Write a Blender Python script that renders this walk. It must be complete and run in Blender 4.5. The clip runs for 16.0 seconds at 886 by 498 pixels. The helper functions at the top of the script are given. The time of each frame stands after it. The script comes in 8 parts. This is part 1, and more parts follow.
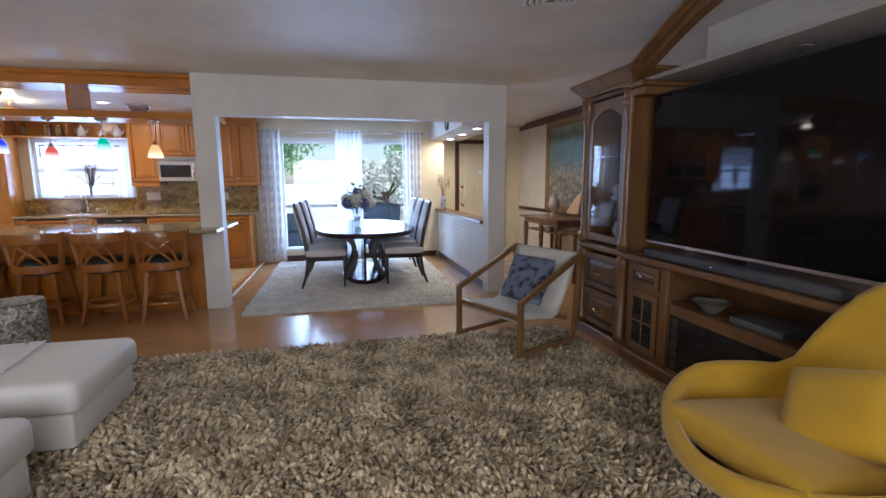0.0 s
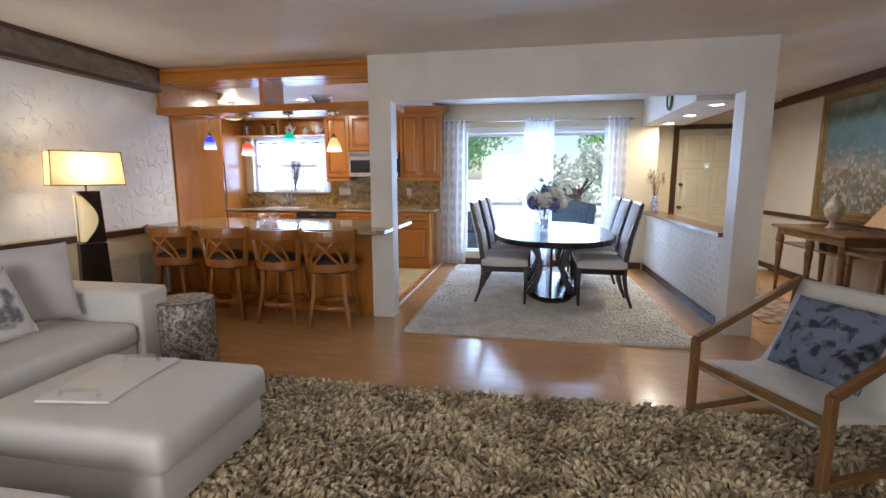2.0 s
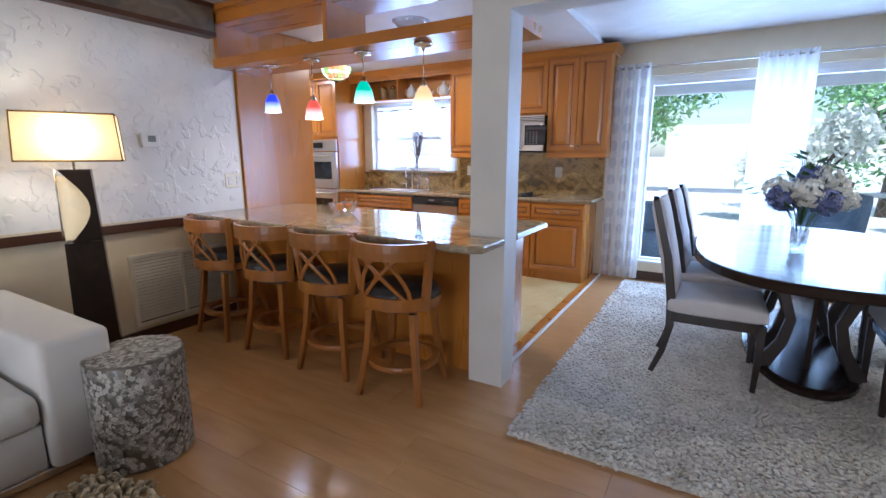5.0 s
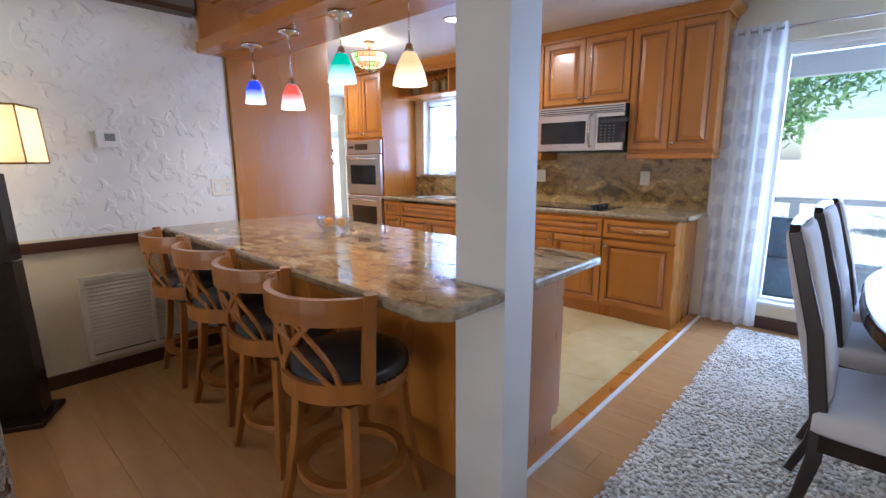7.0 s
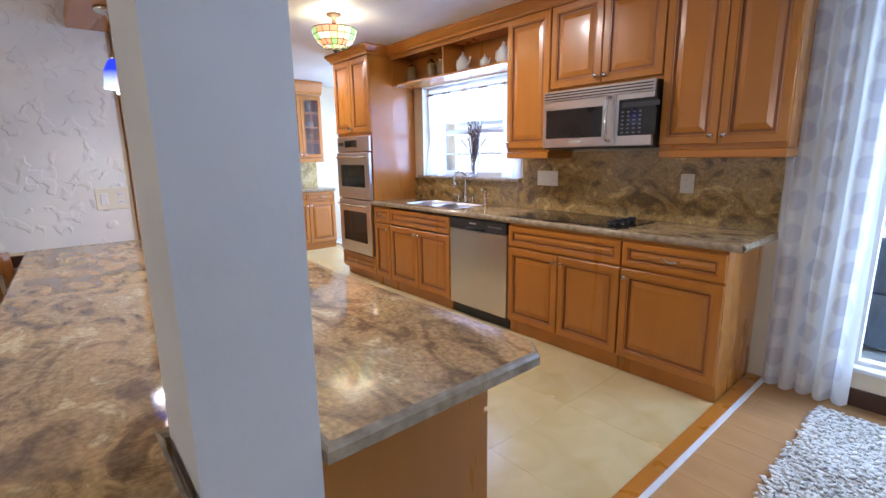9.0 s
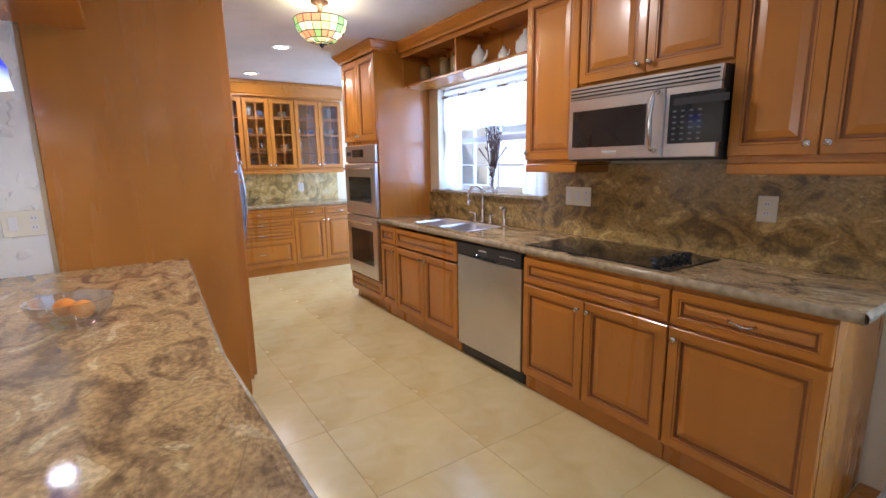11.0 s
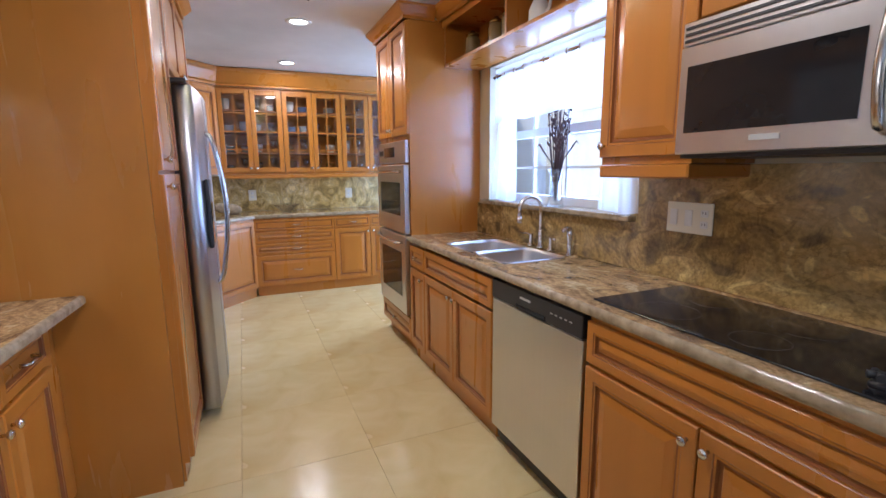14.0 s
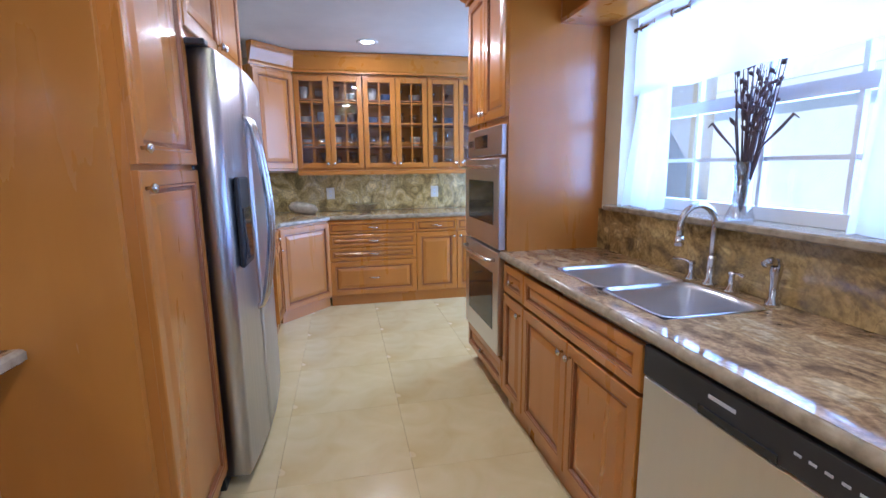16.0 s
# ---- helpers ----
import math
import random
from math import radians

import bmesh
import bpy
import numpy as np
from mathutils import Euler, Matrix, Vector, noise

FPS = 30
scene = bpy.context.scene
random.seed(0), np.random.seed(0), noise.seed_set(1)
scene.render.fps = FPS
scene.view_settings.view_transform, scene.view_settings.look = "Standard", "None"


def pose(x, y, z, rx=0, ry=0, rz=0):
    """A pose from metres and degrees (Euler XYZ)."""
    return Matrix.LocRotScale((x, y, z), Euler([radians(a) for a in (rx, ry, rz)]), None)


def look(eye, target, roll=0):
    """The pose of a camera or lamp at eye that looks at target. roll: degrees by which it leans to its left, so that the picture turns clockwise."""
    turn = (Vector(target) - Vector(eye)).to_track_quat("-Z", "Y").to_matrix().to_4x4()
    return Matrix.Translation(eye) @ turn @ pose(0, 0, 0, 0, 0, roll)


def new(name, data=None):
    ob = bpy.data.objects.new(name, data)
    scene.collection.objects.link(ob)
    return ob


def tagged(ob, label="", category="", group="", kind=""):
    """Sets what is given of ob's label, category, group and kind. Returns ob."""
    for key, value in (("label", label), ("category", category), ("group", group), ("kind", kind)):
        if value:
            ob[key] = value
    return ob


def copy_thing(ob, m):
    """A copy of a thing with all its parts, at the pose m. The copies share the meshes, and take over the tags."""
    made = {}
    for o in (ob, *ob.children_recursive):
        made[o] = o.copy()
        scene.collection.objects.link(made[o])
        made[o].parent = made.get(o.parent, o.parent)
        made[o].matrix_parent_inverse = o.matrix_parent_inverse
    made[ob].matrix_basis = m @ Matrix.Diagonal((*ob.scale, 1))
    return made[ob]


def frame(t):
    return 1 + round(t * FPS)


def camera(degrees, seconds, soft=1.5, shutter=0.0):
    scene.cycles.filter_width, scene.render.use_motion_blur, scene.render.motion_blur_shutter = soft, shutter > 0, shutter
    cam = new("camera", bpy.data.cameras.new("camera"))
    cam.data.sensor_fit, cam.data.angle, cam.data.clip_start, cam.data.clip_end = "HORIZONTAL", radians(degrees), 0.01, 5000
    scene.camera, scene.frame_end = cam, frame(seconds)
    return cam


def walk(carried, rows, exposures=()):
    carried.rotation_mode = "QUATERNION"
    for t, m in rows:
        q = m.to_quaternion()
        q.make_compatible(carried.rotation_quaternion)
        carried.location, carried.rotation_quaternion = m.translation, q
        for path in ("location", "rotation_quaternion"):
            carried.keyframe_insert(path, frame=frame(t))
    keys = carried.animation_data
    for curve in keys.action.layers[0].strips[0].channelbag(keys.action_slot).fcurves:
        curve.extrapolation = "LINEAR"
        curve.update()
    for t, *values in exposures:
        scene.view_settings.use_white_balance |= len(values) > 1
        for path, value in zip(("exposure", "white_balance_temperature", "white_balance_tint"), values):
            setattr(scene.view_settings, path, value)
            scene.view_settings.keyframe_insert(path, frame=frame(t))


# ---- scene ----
cam = camera(87.6, 16.0)
EXPOSURE = [(0, 0.07, 5500, 13), (0.8, 0.15, 5950, 12), (2.0, 0.25, 5850, 12), (4.5, 0.38, 5200, 12), (9, 0.22, 5550, 13), (12.5, -0.03, 5750, 12), (14, -0.05, 5450, 12), (16, -0.08, 4850, 12)]
PATH = [
    (0, (0.023, -0.237, 1.396), (0.45, 1.696, 1.11), -0.3),
    (0.5, (0.067, -0.014, 1.4), (0.256, 1.956, 1.116), -0.3),
    (1, (0.063, 0.247, 1.39), (0.006, 2.226, 1.109), -0.2),
    (1.5, (0.073, 0.574, 1.392), (-0.16, 2.54, 1.106), -0.2),
    (2, (0.053, 0.881, 1.395), (-0.303, 2.826, 1.095), -0.1),
    (2.5, (0.029, 1.168, 1.394), (-0.469, 3.078, 1.07), -0.0),
    (3, (-0.041, 1.491, 1.402), (-0.656, 3.361, 1.046), 0.0),
    (3.5, (-0.087, 1.84, 1.398), (-0.8, 3.671, 1.026), 0.0),
    (4, (-0.137, 2.192, 1.403), (-0.95, 3.978, 1.015), 0.0),
    (4.5, (-0.199, 2.542, 1.391), (-1.102, 4.282, 0.997), -0.0),
    (7, (-0.394, 4.016, 1.352), (-1.718, 5.467, 0.976), -0.3),
    (7.5, (-0.451, 4.29, 1.356), (-1.827, 5.694, 0.986), -0.3),
    (8, (-0.496, 4.596, 1.354), (-1.912, 5.959, 0.989), -0.5),
    (8.5, (-0.54, 4.883, 1.376), (-1.997, 6.197, 0.991), -0.5),
    (9, (-0.603, 5.165, 1.39), (-2.097, 6.435, 0.992), -0.8),
    (11.5, (-1.046, 6.0, 1.426), (-2.69, 7.082, 1.071), -0.7),
    (12, (-1.146, 6.139, 1.413), (-2.803, 7.204, 1.069), -0.5),
    (12.5, (-1.258, 6.279, 1.398), (-2.945, 7.299, 1.059), -0.5),
    (13, (-1.392, 6.437, 1.394), (-3.113, 7.398, 1.055), -0.6),
    (13.5, (-1.532, 6.573, 1.382), (-3.29, 7.467, 1.051), -0.4),
    (14, (-1.692, 6.718, 1.39), (-3.503, 7.498, 1.053), -0.5),
    (14.5, (-1.878, 6.811, 1.389), (-3.74, 7.457, 1.049), -0.3),
    (15, (-2.083, 6.872, 1.395), (-3.977, 7.414, 1.048), -0.5),
    (15.5, (-2.287, 6.921, 1.382), (-4.198, 7.397, 1.037), -0.5),
    (16, (-2.491, 6.971, 1.382), (-4.418, 7.38, 1.033), -0.6),
]
walk(cam, [(t, look(eye, target, roll)) for t, eye, target, roll in PATH], EXPOSURE)
# ---- light ----
world = bpy.data.worlds.new("sky")
scene.world = world
world.use_nodes = True
wn = world.node_tree.nodes
sky = wn.new("ShaderNodeTexSky")
sky.sky_type, sky.sun_disc = "NISHITA", False
sky.sun_elevation, sky.sun_rotation = radians(52), radians(151)
world.node_tree.links.new(sky.outputs[0], wn["Background"].inputs[0])
wn["Background"].inputs[1].default_value = 0.15


def lamp(name, kind, m, power, color=(1, 1, 1), size=0.2, size_y=None):
    d = bpy.data.lights.new(name, kind)
    d.energy, d.color = power, color
    if kind == "AREA":
        d.shape, d.size = ("RECTANGLE", size) if size_y else ("DISK", size)
        if size_y:
            d.size_y = size_y
    elif kind == "SUN":
        d.angle = radians(size)
    else:
        d.shadow_soft_size = size
    ob = new(name, d)
    ob.matrix_world = m
    return ob


lamp("sun", "SUN", look((0, 0, 0), (-0.30, 0.55, -0.78)), 5.0, (1.0, 0.95, 0.86), 0.5)
# daylight that comes in by the windows
DAY = (0.54, 0.72, 1.0)
lamp("daylight_dining", "AREA", look((0.15, 8.62, 1.2), (0.15, 0, 1.0)), 100, DAY, 2.1, 1.9)
lamp("daylight_kitchen", "AREA", look((-4.03, 8.66, 1.63), (-4.03, 0, 1.4)), 38, (0.42, 0.6, 1.0), 1.2, 0.86)
lamp("daylight_living", "AREA", look((-0.5, -2.75, 1.5), (-0.5, 6, 1.2)), 92, (1.0, 0.93, 0.84), 2.6, 1.6)
lamp("daylight_breakfast", "AREA", look((-6.6, 9.46, 1.4), (-6.6, 0, 0.8)), 60, DAY, 1.2, 1.8)
# ---- materials ----
def mat(name, c1, c2=None, rough=0.5, metal=0.0, scale=(6, 6, 6), bump=0.1, bscale=60.0, coat=0.0, spread=0.5,
        dirt=None, rough_var=0.12, sheen=0.0, rand=0.0, detail=4.0, distort=0.0, space="Object", dist=0.004):
    """A surface with colour that varies at two scales, uneven gloss and fine relief."""
    m = bpy.data.materials.new(name)
    m.use_nodes = True
    nt = m.node_tree
    N, L = nt.nodes.new, nt.links.new
    b = nt.nodes["Principled BSDF"]
    co = N("ShaderNodeTexCoord")
    mp = N("ShaderNodeMapping")
    mp.inputs["Scale"].default_value = scale
    L(co.outputs[space], mp.inputs[0])
    n1 = N("ShaderNodeTexNoise")
    n1.inputs["Scale"].default_value, n1.inputs["Detail"].default_value = 1.0, detail
    n1.inputs["Distortion"].default_value = distort
    L(mp.outputs[0], n1.inputs["Vector"])
    rp = N("ShaderNodeValToRGB")
    rp.color_ramp.elements[0].position, rp.color_ramp.elements[1].position = 0.5 - spread / 2, 0.5 + spread / 2
    rp.color_ramp.elements[0].color, rp.color_ramp.elements[1].color = (*c1, 1), (*(c2 or c1), 1)
    L(n1.outputs[0], rp.inputs[0])
    col = rp.outputs[0]
    n2 = N("ShaderNodeTexNoise")
    n2.inputs["Scale"].default_value, n2.inputs["Detail"].default_value = 1.3, 3.0
    L(co.outputs[space], n2.inputs["Vector"])
    hs = N("ShaderNodeHueSaturation")
    mr = N("ShaderNodeMapRange")
    mr.inputs["From Min"].default_value, mr.inputs["From Max"].default_value = 0.3, 0.7
    mr.inputs["To Min"].default_value, mr.inputs["To Max"].default_value = 0.9, 1.08
    L(n2.outputs[0], mr.inputs[0])
    val = mr.outputs[0]
    if rand:
        oi = N("ShaderNodeObjectInfo")
        m2 = N("ShaderNodeMapRange")
        m2.inputs["To Min"].default_value, m2.inputs["To Max"].default_value = 1 - rand, 1 + rand
        L(oi.outputs["Random"], m2.inputs[0])
        mu = N("ShaderNodeMath")
        mu.operation = "MULTIPLY"
        L(val, mu.inputs[0])
        L(m2.outputs[0], mu.inputs[1])
        val = mu.outputs[0]
    L(val, hs.inputs["Value"])
    L(col, hs.inputs["Color"])
    L(hs.outputs[0], b.inputs["Base Color"])
    rr = N("ShaderNodeMapRange")
    rr.inputs["To Min"].default_value, rr.inputs["To Max"].default_value = max(0.02, rough - rough_var), min(1, rough + rough_var)
    L(n1.outputs[0], rr.inputs[0])
    L(rr.outputs[0], b.inputs["Roughness"])
    b.inputs["Metallic"].default_value = metal
    b.inputs["Coat Weight"].default_value = coat
    b.inputs["Coat Roughness"].default_value = 0.12
    b.inputs["Sheen Weight"].default_value = sheen
    if bump:
        n3 = N("ShaderNodeTexNoise")
        n3.inputs["Scale"].default_value, n3.inputs["Detail"].default_value = bscale, 3.0
        L(co.outputs[space], n3.inputs["Vector"])
        bu = N("ShaderNodeBump")
        bu.inputs["Strength"].default_value, bu.inputs["Distance"].default_value = bump, dist
        L(n3.outputs[0], bu.inputs["Height"])
        L(bu.outputs[0], b.inputs["Normal"])
    return m


def glow(name, color, power, base=(0.8, 0.8, 0.8)):
    m = mat(name, base, rough=0.3, bump=0)
    b = m.node_tree.nodes["Principled BSDF"]
    b.inputs["Emission Color"].default_value = (*color, 1)
    b.inputs["Emission Strength"].default_value = power
    return m


def glassy(name, tint=(1, 1, 1), gloss=0.04, rough=0.02):
    """Thin glass: clear, with a mirror's share that grows at a glancing angle."""
    m = bpy.data.materials.new(name)
    m.use_nodes = True
    nt = m.node_tree
    nt.nodes.clear()
    N, L = nt.nodes.new, nt.links.new
    tr, gl, mx, lw, o = N("ShaderNodeBsdfTransparent"), N("ShaderNodeBsdfGlossy"), N("ShaderNodeMixShader"), N("ShaderNodeLayerWeight"), N("ShaderNodeOutputMaterial")
    pw, fr = N("ShaderNodeMath"), N("ShaderNodeMath")
    pw.operation, pw.inputs[1].default_value = "POWER", 4.0
    fr.operation, fr.inputs[1].default_value, fr.inputs[2].default_value = "MULTIPLY_ADD", 0.6, gloss
    L(lw.outputs["Facing"], pw.inputs[0])
    L(pw.outputs[0], fr.inputs[0])
    tr.inputs[0].default_value = (*tint, 1)
    gl.inputs["Roughness"].default_value = rough
    L(fr.outputs[0], mx.inputs[0])
    L(tr.outputs[0], mx.inputs[1])
    L(gl.outputs[0], mx.inputs[2])
    L(mx.outputs[0], o.inputs[0])
    return m


def sheer(name, color, clear, pattern=None):
    m = bpy.data.materials.new(name)
    m.use_nodes = True
    nt = m.node_tree
    nt.nodes.clear()
    N, L = nt.nodes.new, nt.links.new
    tr, tl, df = N("ShaderNodeBsdfTransparent"), N("ShaderNodeBsdfTranslucent"), N("ShaderNodeBsdfDiffuse")
    m1, m2, o = N("ShaderNodeMixShader"), N("ShaderNodeMixShader"), N("ShaderNodeOutputMaterial")
    m1.inputs[0].default_value, m2.inputs[0].default_value = 0.5, 1 - clear
    for n in (tl, df):
        n.inputs[0].default_value = (*color, 1)
    if pattern:
        co, mp = N("ShaderNodeTexCoord"), N("ShaderNodeMapping")
        mp.inputs["Scale"].default_value = (7.5, 0, 5.5)
        vo, rp = N("ShaderNodeTexVoronoi"), N("ShaderNodeValToRGB")
        vo.inputs["Scale"].default_value, vo.inputs["Randomness"].default_value = 1.0, 0.0
        L(co.outputs["Object"], mp.inputs[0])
        L(mp.outputs[0], vo.inputs[0])
        rp.color_ramp.interpolation = "EASE"
        rp.color_ramp.elements[0].position, rp.color_ramp.elements[0].color = 0.28, (*pattern, 1)
        rp.color_ramp.elements[1].position, rp.color_ramp.elements[1].color = 0.36, (*color, 1)
        L(vo.outputs["Distance"], rp.inputs[0])
        for n in (tl, df):
            L(rp.outputs[0], n.inputs[0])
    L(df.outputs[0], m1.inputs[1])
    L(tl.outputs[0], m1.inputs[2])
    L(tr.outputs[0], m2.inputs[1])
    L(m1.outputs[0], m2.inputs[2])
    L(m2.outputs[0], o.inputs[0])
    return m


def granite(name, cols, scale, rough):
    """Polished stone: veins bent by noise, clouds and specks."""
    m = mat(name, cols[0], cols[1], rough=rough, scale=(scale * 0.8, scale * 1.5, scale * 1.2), bump=0.0, detail=12, distort=1.6, spread=0.3, rough_var=0.05)
    nt = m.node_tree
    N, L = nt.nodes.new, nt.links.new
    b = nt.nodes["Principled BSDF"]
    rp = next(n for n in nt.nodes if n.type == "VALTORGB")
    for i, (pos, c) in enumerate(((0.45, cols[2]), (0.52, cols[3]), (0.6, cols[4]))):
        e = rp.color_ramp.elements.new(pos)
        e.color = (*c, 1)
    co = next(n for n in nt.nodes if n.type == "TEX_COORD")
    sp = N("ShaderNodeTexNoise")
    sp.inputs["Scale"].default_value, sp.inputs["Detail"].default_value = 70, 6
    L(co.outputs["Object"], sp.inputs["Vector"])
    r2 = N("ShaderNodeValToRGB")
    r2.color_ramp.elements[0].position, r2.color_ramp.elements[0].color = 0.4, (0.45, 0.4, 0.38, 1)
    r2.color_ramp.elements[1].position, r2.color_ramp.elements[1].color = 0.6, (1.2, 1.15, 1.1, 1)
    L(sp.outputs[0], r2.inputs[0])
    vn = N("ShaderNodeTexNoise")
    vn.inputs["Scale"].default_value, vn.inputs["Detail"].default_value = scale * 0.55, 12
    vn.inputs["Roughness"].default_value, vn.inputs["Distortion"].default_value = 0.68, 1.9
    L(co.outputs["Object"], vn.inputs["Vector"])
    vr = N("ShaderNodeValToRGB")
    for e, (p_, c_) in zip([vr.color_ramp.elements[0], vr.color_ramp.elements[1]] + [vr.color_ramp.elements.new(q) for q in (0.47, 0.495, 0.52, 0.60)],
                           ((0.36, (0.72, 0.70, 0.72)), (0.68, (0.80, 0.66, 0.52)), (0.47, (1.12, 1.08, 1.02)), (0.495, (0.44, 0.36, 0.31)), (0.52, (1.0, 0.93, 0.84)), (0.60, (1.2, 1.12, 0.98)))):
        e.position, e.color = p_, (*c_, 1)
    L(vn.outputs[0], vr.inputs[0])
    mv = N("ShaderNodeMix")
    mv.data_type, mv.blend_type = "RGBA", "MULTIPLY"
    mv.inputs["Factor"].default_value = 0.5
    L(b.inputs["Base Color"].links[0].from_socket, mv.inputs["A"])
    L(vr.outputs[0], mv.inputs["B"])
    b.inputs["IOR"].default_value = 1.65
    mx = N("ShaderNodeMix")
    mx.data_type, mx.blend_type = "RGBA", "MULTIPLY"
    mx.inputs["Factor"].default_value = 0.4
    L(mv.outputs["Result"], mx.inputs["A"])
    L(r2.outputs[0], mx.inputs["B"])
    L(mx.outputs["Result"], b.inputs["Base Color"])
    return m


def plaster(name, color, rough=0.65):
    """White wall with thick trowelled strokes."""
    m = mat(name, color, tuple(c * 0.93 for c in color), rough=rough, bump=0)
    nt = m.node_tree
    N, L = nt.nodes.new, nt.links.new
    co = next(n for n in nt.nodes if n.type == "TEX_COORD")
    no = N("ShaderNodeTexNoise")
    no.inputs["Scale"].default_value, no.inputs["Detail"].default_value, no.inputs["Distortion"].default_value = 17.0, 0.6, 0.3
    L(co.outputs["Object"], no.inputs["Vector"])
    rp = N("ShaderNodeValToRGB")
    for e, (p, v) in zip((rp.color_ramp.elements[0], rp.color_ramp.elements[1], rp.color_ramp.elements.new(0.505)), ((0.46, 0), (0.56, 0), (0.505, 1))):
        e.position, e.color = p, (v, v, v, 1)
    L(no.outputs[0], rp.inputs[0])
    n2 = N("ShaderNodeTexNoise")
    n2.inputs["Scale"].default_value, n2.inputs["Detail"].default_value = 13.0, 0.5
    L(co.outputs["Object"], n2.inputs["Vector"])
    r2 = N("ShaderNodeValToRGB")
    r2.color_ramp.elements[0].position, r2.color_ramp.elements[1].position = 0.50, 0.60
    L(n2.outputs[0], r2.inputs[0])
    mu = N("ShaderNodeMath")
    mu.operation = "MULTIPLY"
    L(rp.outputs[0], mu.inputs[0])
    L(r2.outputs[0], mu.inputs[1])
    bu = N("ShaderNodeBump")
    bu.inputs["Strength"].default_value, bu.inputs["Distance"].default_value = 0.8, 0.0065
    L(mu.outputs[0], bu.inputs["Height"])
    L(bu.outputs[0], nt.nodes["Principled BSDF"].inputs["Normal"])
    return m


CAB = mat("maple_glazed", (0.50, 0.193, 0.025), (0.41, 0.148, 0.017), rough=0.3, spread=0.8, scale=(7, 7, 0.9), bump=0.03, bscale=120, coat=0.35, distort=0.4, rand=0.04)
CABP = mat("maple_veneer", (0.47, 0.19, 0.028), (0.40, 0.15, 0.018), rough=0.27, rough_var=0.04, spread=0.6, scale=(5, 5, 0.7), bump=0.02, bscale=120, coat=0.35, distort=0.3, detail=7)
CABH = mat("maple_glazed_flat", (0.50, 0.193, 0.025), (0.41, 0.148, 0.017), rough=0.3, spread=0.8, scale=(0.9, 9, 9), bump=0.03, bscale=120, coat=0.35, distort=0.4)
GLAZE = mat("maple_glaze_groove", (0.21, 0.07, 0.018), (0.27, 0.09, 0.024), rough=0.4, bump=0.05)
STOOLW = mat("stool_wood", (0.38, 0.145, 0.024), (0.28, 0.098, 0.015), rough=0.32, scale=(14, 14, 2), bump=0.04, coat=0.3)
WALL = mat("wall_paint", (0.70, 0.66, 0.60), (0.66, 0.62, 0.56), rough=0.6, bump=0.25, bscale=45)
WALLW = mat("wall_paint_white", (0.72, 0.70, 0.67), (0.68, 0.66, 0.63), rough=0.55, bump=0.25, bscale=30)
PLASTER = plaster("trowelled_plaster", (0.83, 0.825, 0.81))
CEIL = mat("ceiling_paint", (0.82, 0.78, 0.74), (0.79, 0.75, 0.71), rough=0.5, bump=0.15, bscale=25)
# CEIL again with the kitchen ceiling's dimmer light put into its colour
CEILK = mat("ceiling_paint_dimmed", (0.70, 0.67, 0.65), (0.67, 0.64, 0.62), rough=0.5, bump=0.15, bscale=25)
CEILD = mat("ceiling_textured", (0.78, 0.78, 0.78), (0.72, 0.73, 0.75), rough=0.35, bump=0.6, bscale=9, dist=0.012)
CREAM = mat("cream_wall", (0.72, 0.63, 0.45), (0.68, 0.59, 0.42), rough=0.6, bump=0.2, bscale=50)
FLOORW = mat("laminate_floor", (0.56, 0.32, 0.14), (0.46, 0.245, 0.095), rough=0.22, scale=(2.2, 14, 14), bump=0.02, bscale=90, coat=0.25, rand=0.025, distort=0.3)
TRAV = mat("travertine", (0.69, 0.575, 0.315), (0.55, 0.41, 0.17), rough=0.22, scale=(3.2, 3.2, 3.2), bump=0.05, bscale=30, detail=8, distort=0.8, rand=0.03)
GROUT = mat("grout", (0.62, 0.51, 0.32), (0.56, 0.45, 0.28), rough=0.8, bump=0.2)
BROWN = mat("brown_trim", (0.075, 0.028, 0.012), (0.05, 0.018, 0.008), rough=0.4, scale=(3, 3, 30), bump=0.08)
FRIEZE = mat("frieze_paint", (0.24, 0.19, 0.13), (0.10, 0.085, 0.065), rough=0.5, scale=(6, 6, 9), bump=0.25, bscale=30, detail=6, distort=1.2)
WHITE = mat("white_paint", (0.78, 0.78, 0.77), (0.74, 0.74, 0.73), rough=0.4, bump=0.03)
GRAN = granite("granite", ((0.22, 0.15, 0.09), (0.68, 0.55, 0.34), (0.38, 0.26, 0.14), (0.54, 0.38, 0.20), (0.46, 0.33, 0.17)), 6.0, 0.06)
GRANB = granite("granite_wall", ((0.16, 0.115, 0.055), (0.62, 0.46, 0.18), (0.30, 0.21, 0.08), (0.42, 0.29, 0.11), (0.36, 0.26, 0.11)), 6.5, 0.12)
EDGE = mat("granite_edge", (0.20, 0.15, 0.09), (0.46, 0.37, 0.25), rough=0.15, scale=(25, 25, 25), bump=0.4, bscale=40, detail=6)
STEEL = mat("brushed_steel", (0.70, 0.68, 0.68), (0.685, 0.665, 0.665), rough=0.3, metal=1.0, scale=(60, 60, 1.5), bump=0.0, rough_var=0.008)
STEELH = mat("brushed_steel_dark", (0.52, 0.52, 0.56), (0.44, 0.44, 0.48), rough=0.34, metal=1.0, scale=(60, 60, 1.5), bump=0.0, rough_var=0.06)
CHROME = mat("satin_nickel", (0.70, 0.68, 0.65), (0.62, 0.6, 0.58), rough=0.2, metal=1.0, bump=0)
BLACKG = mat("black_glass", (0.012, 0.012, 0.014), (0.02, 0.02, 0.022), rough=0.06, bump=0, rough_var=0.02)
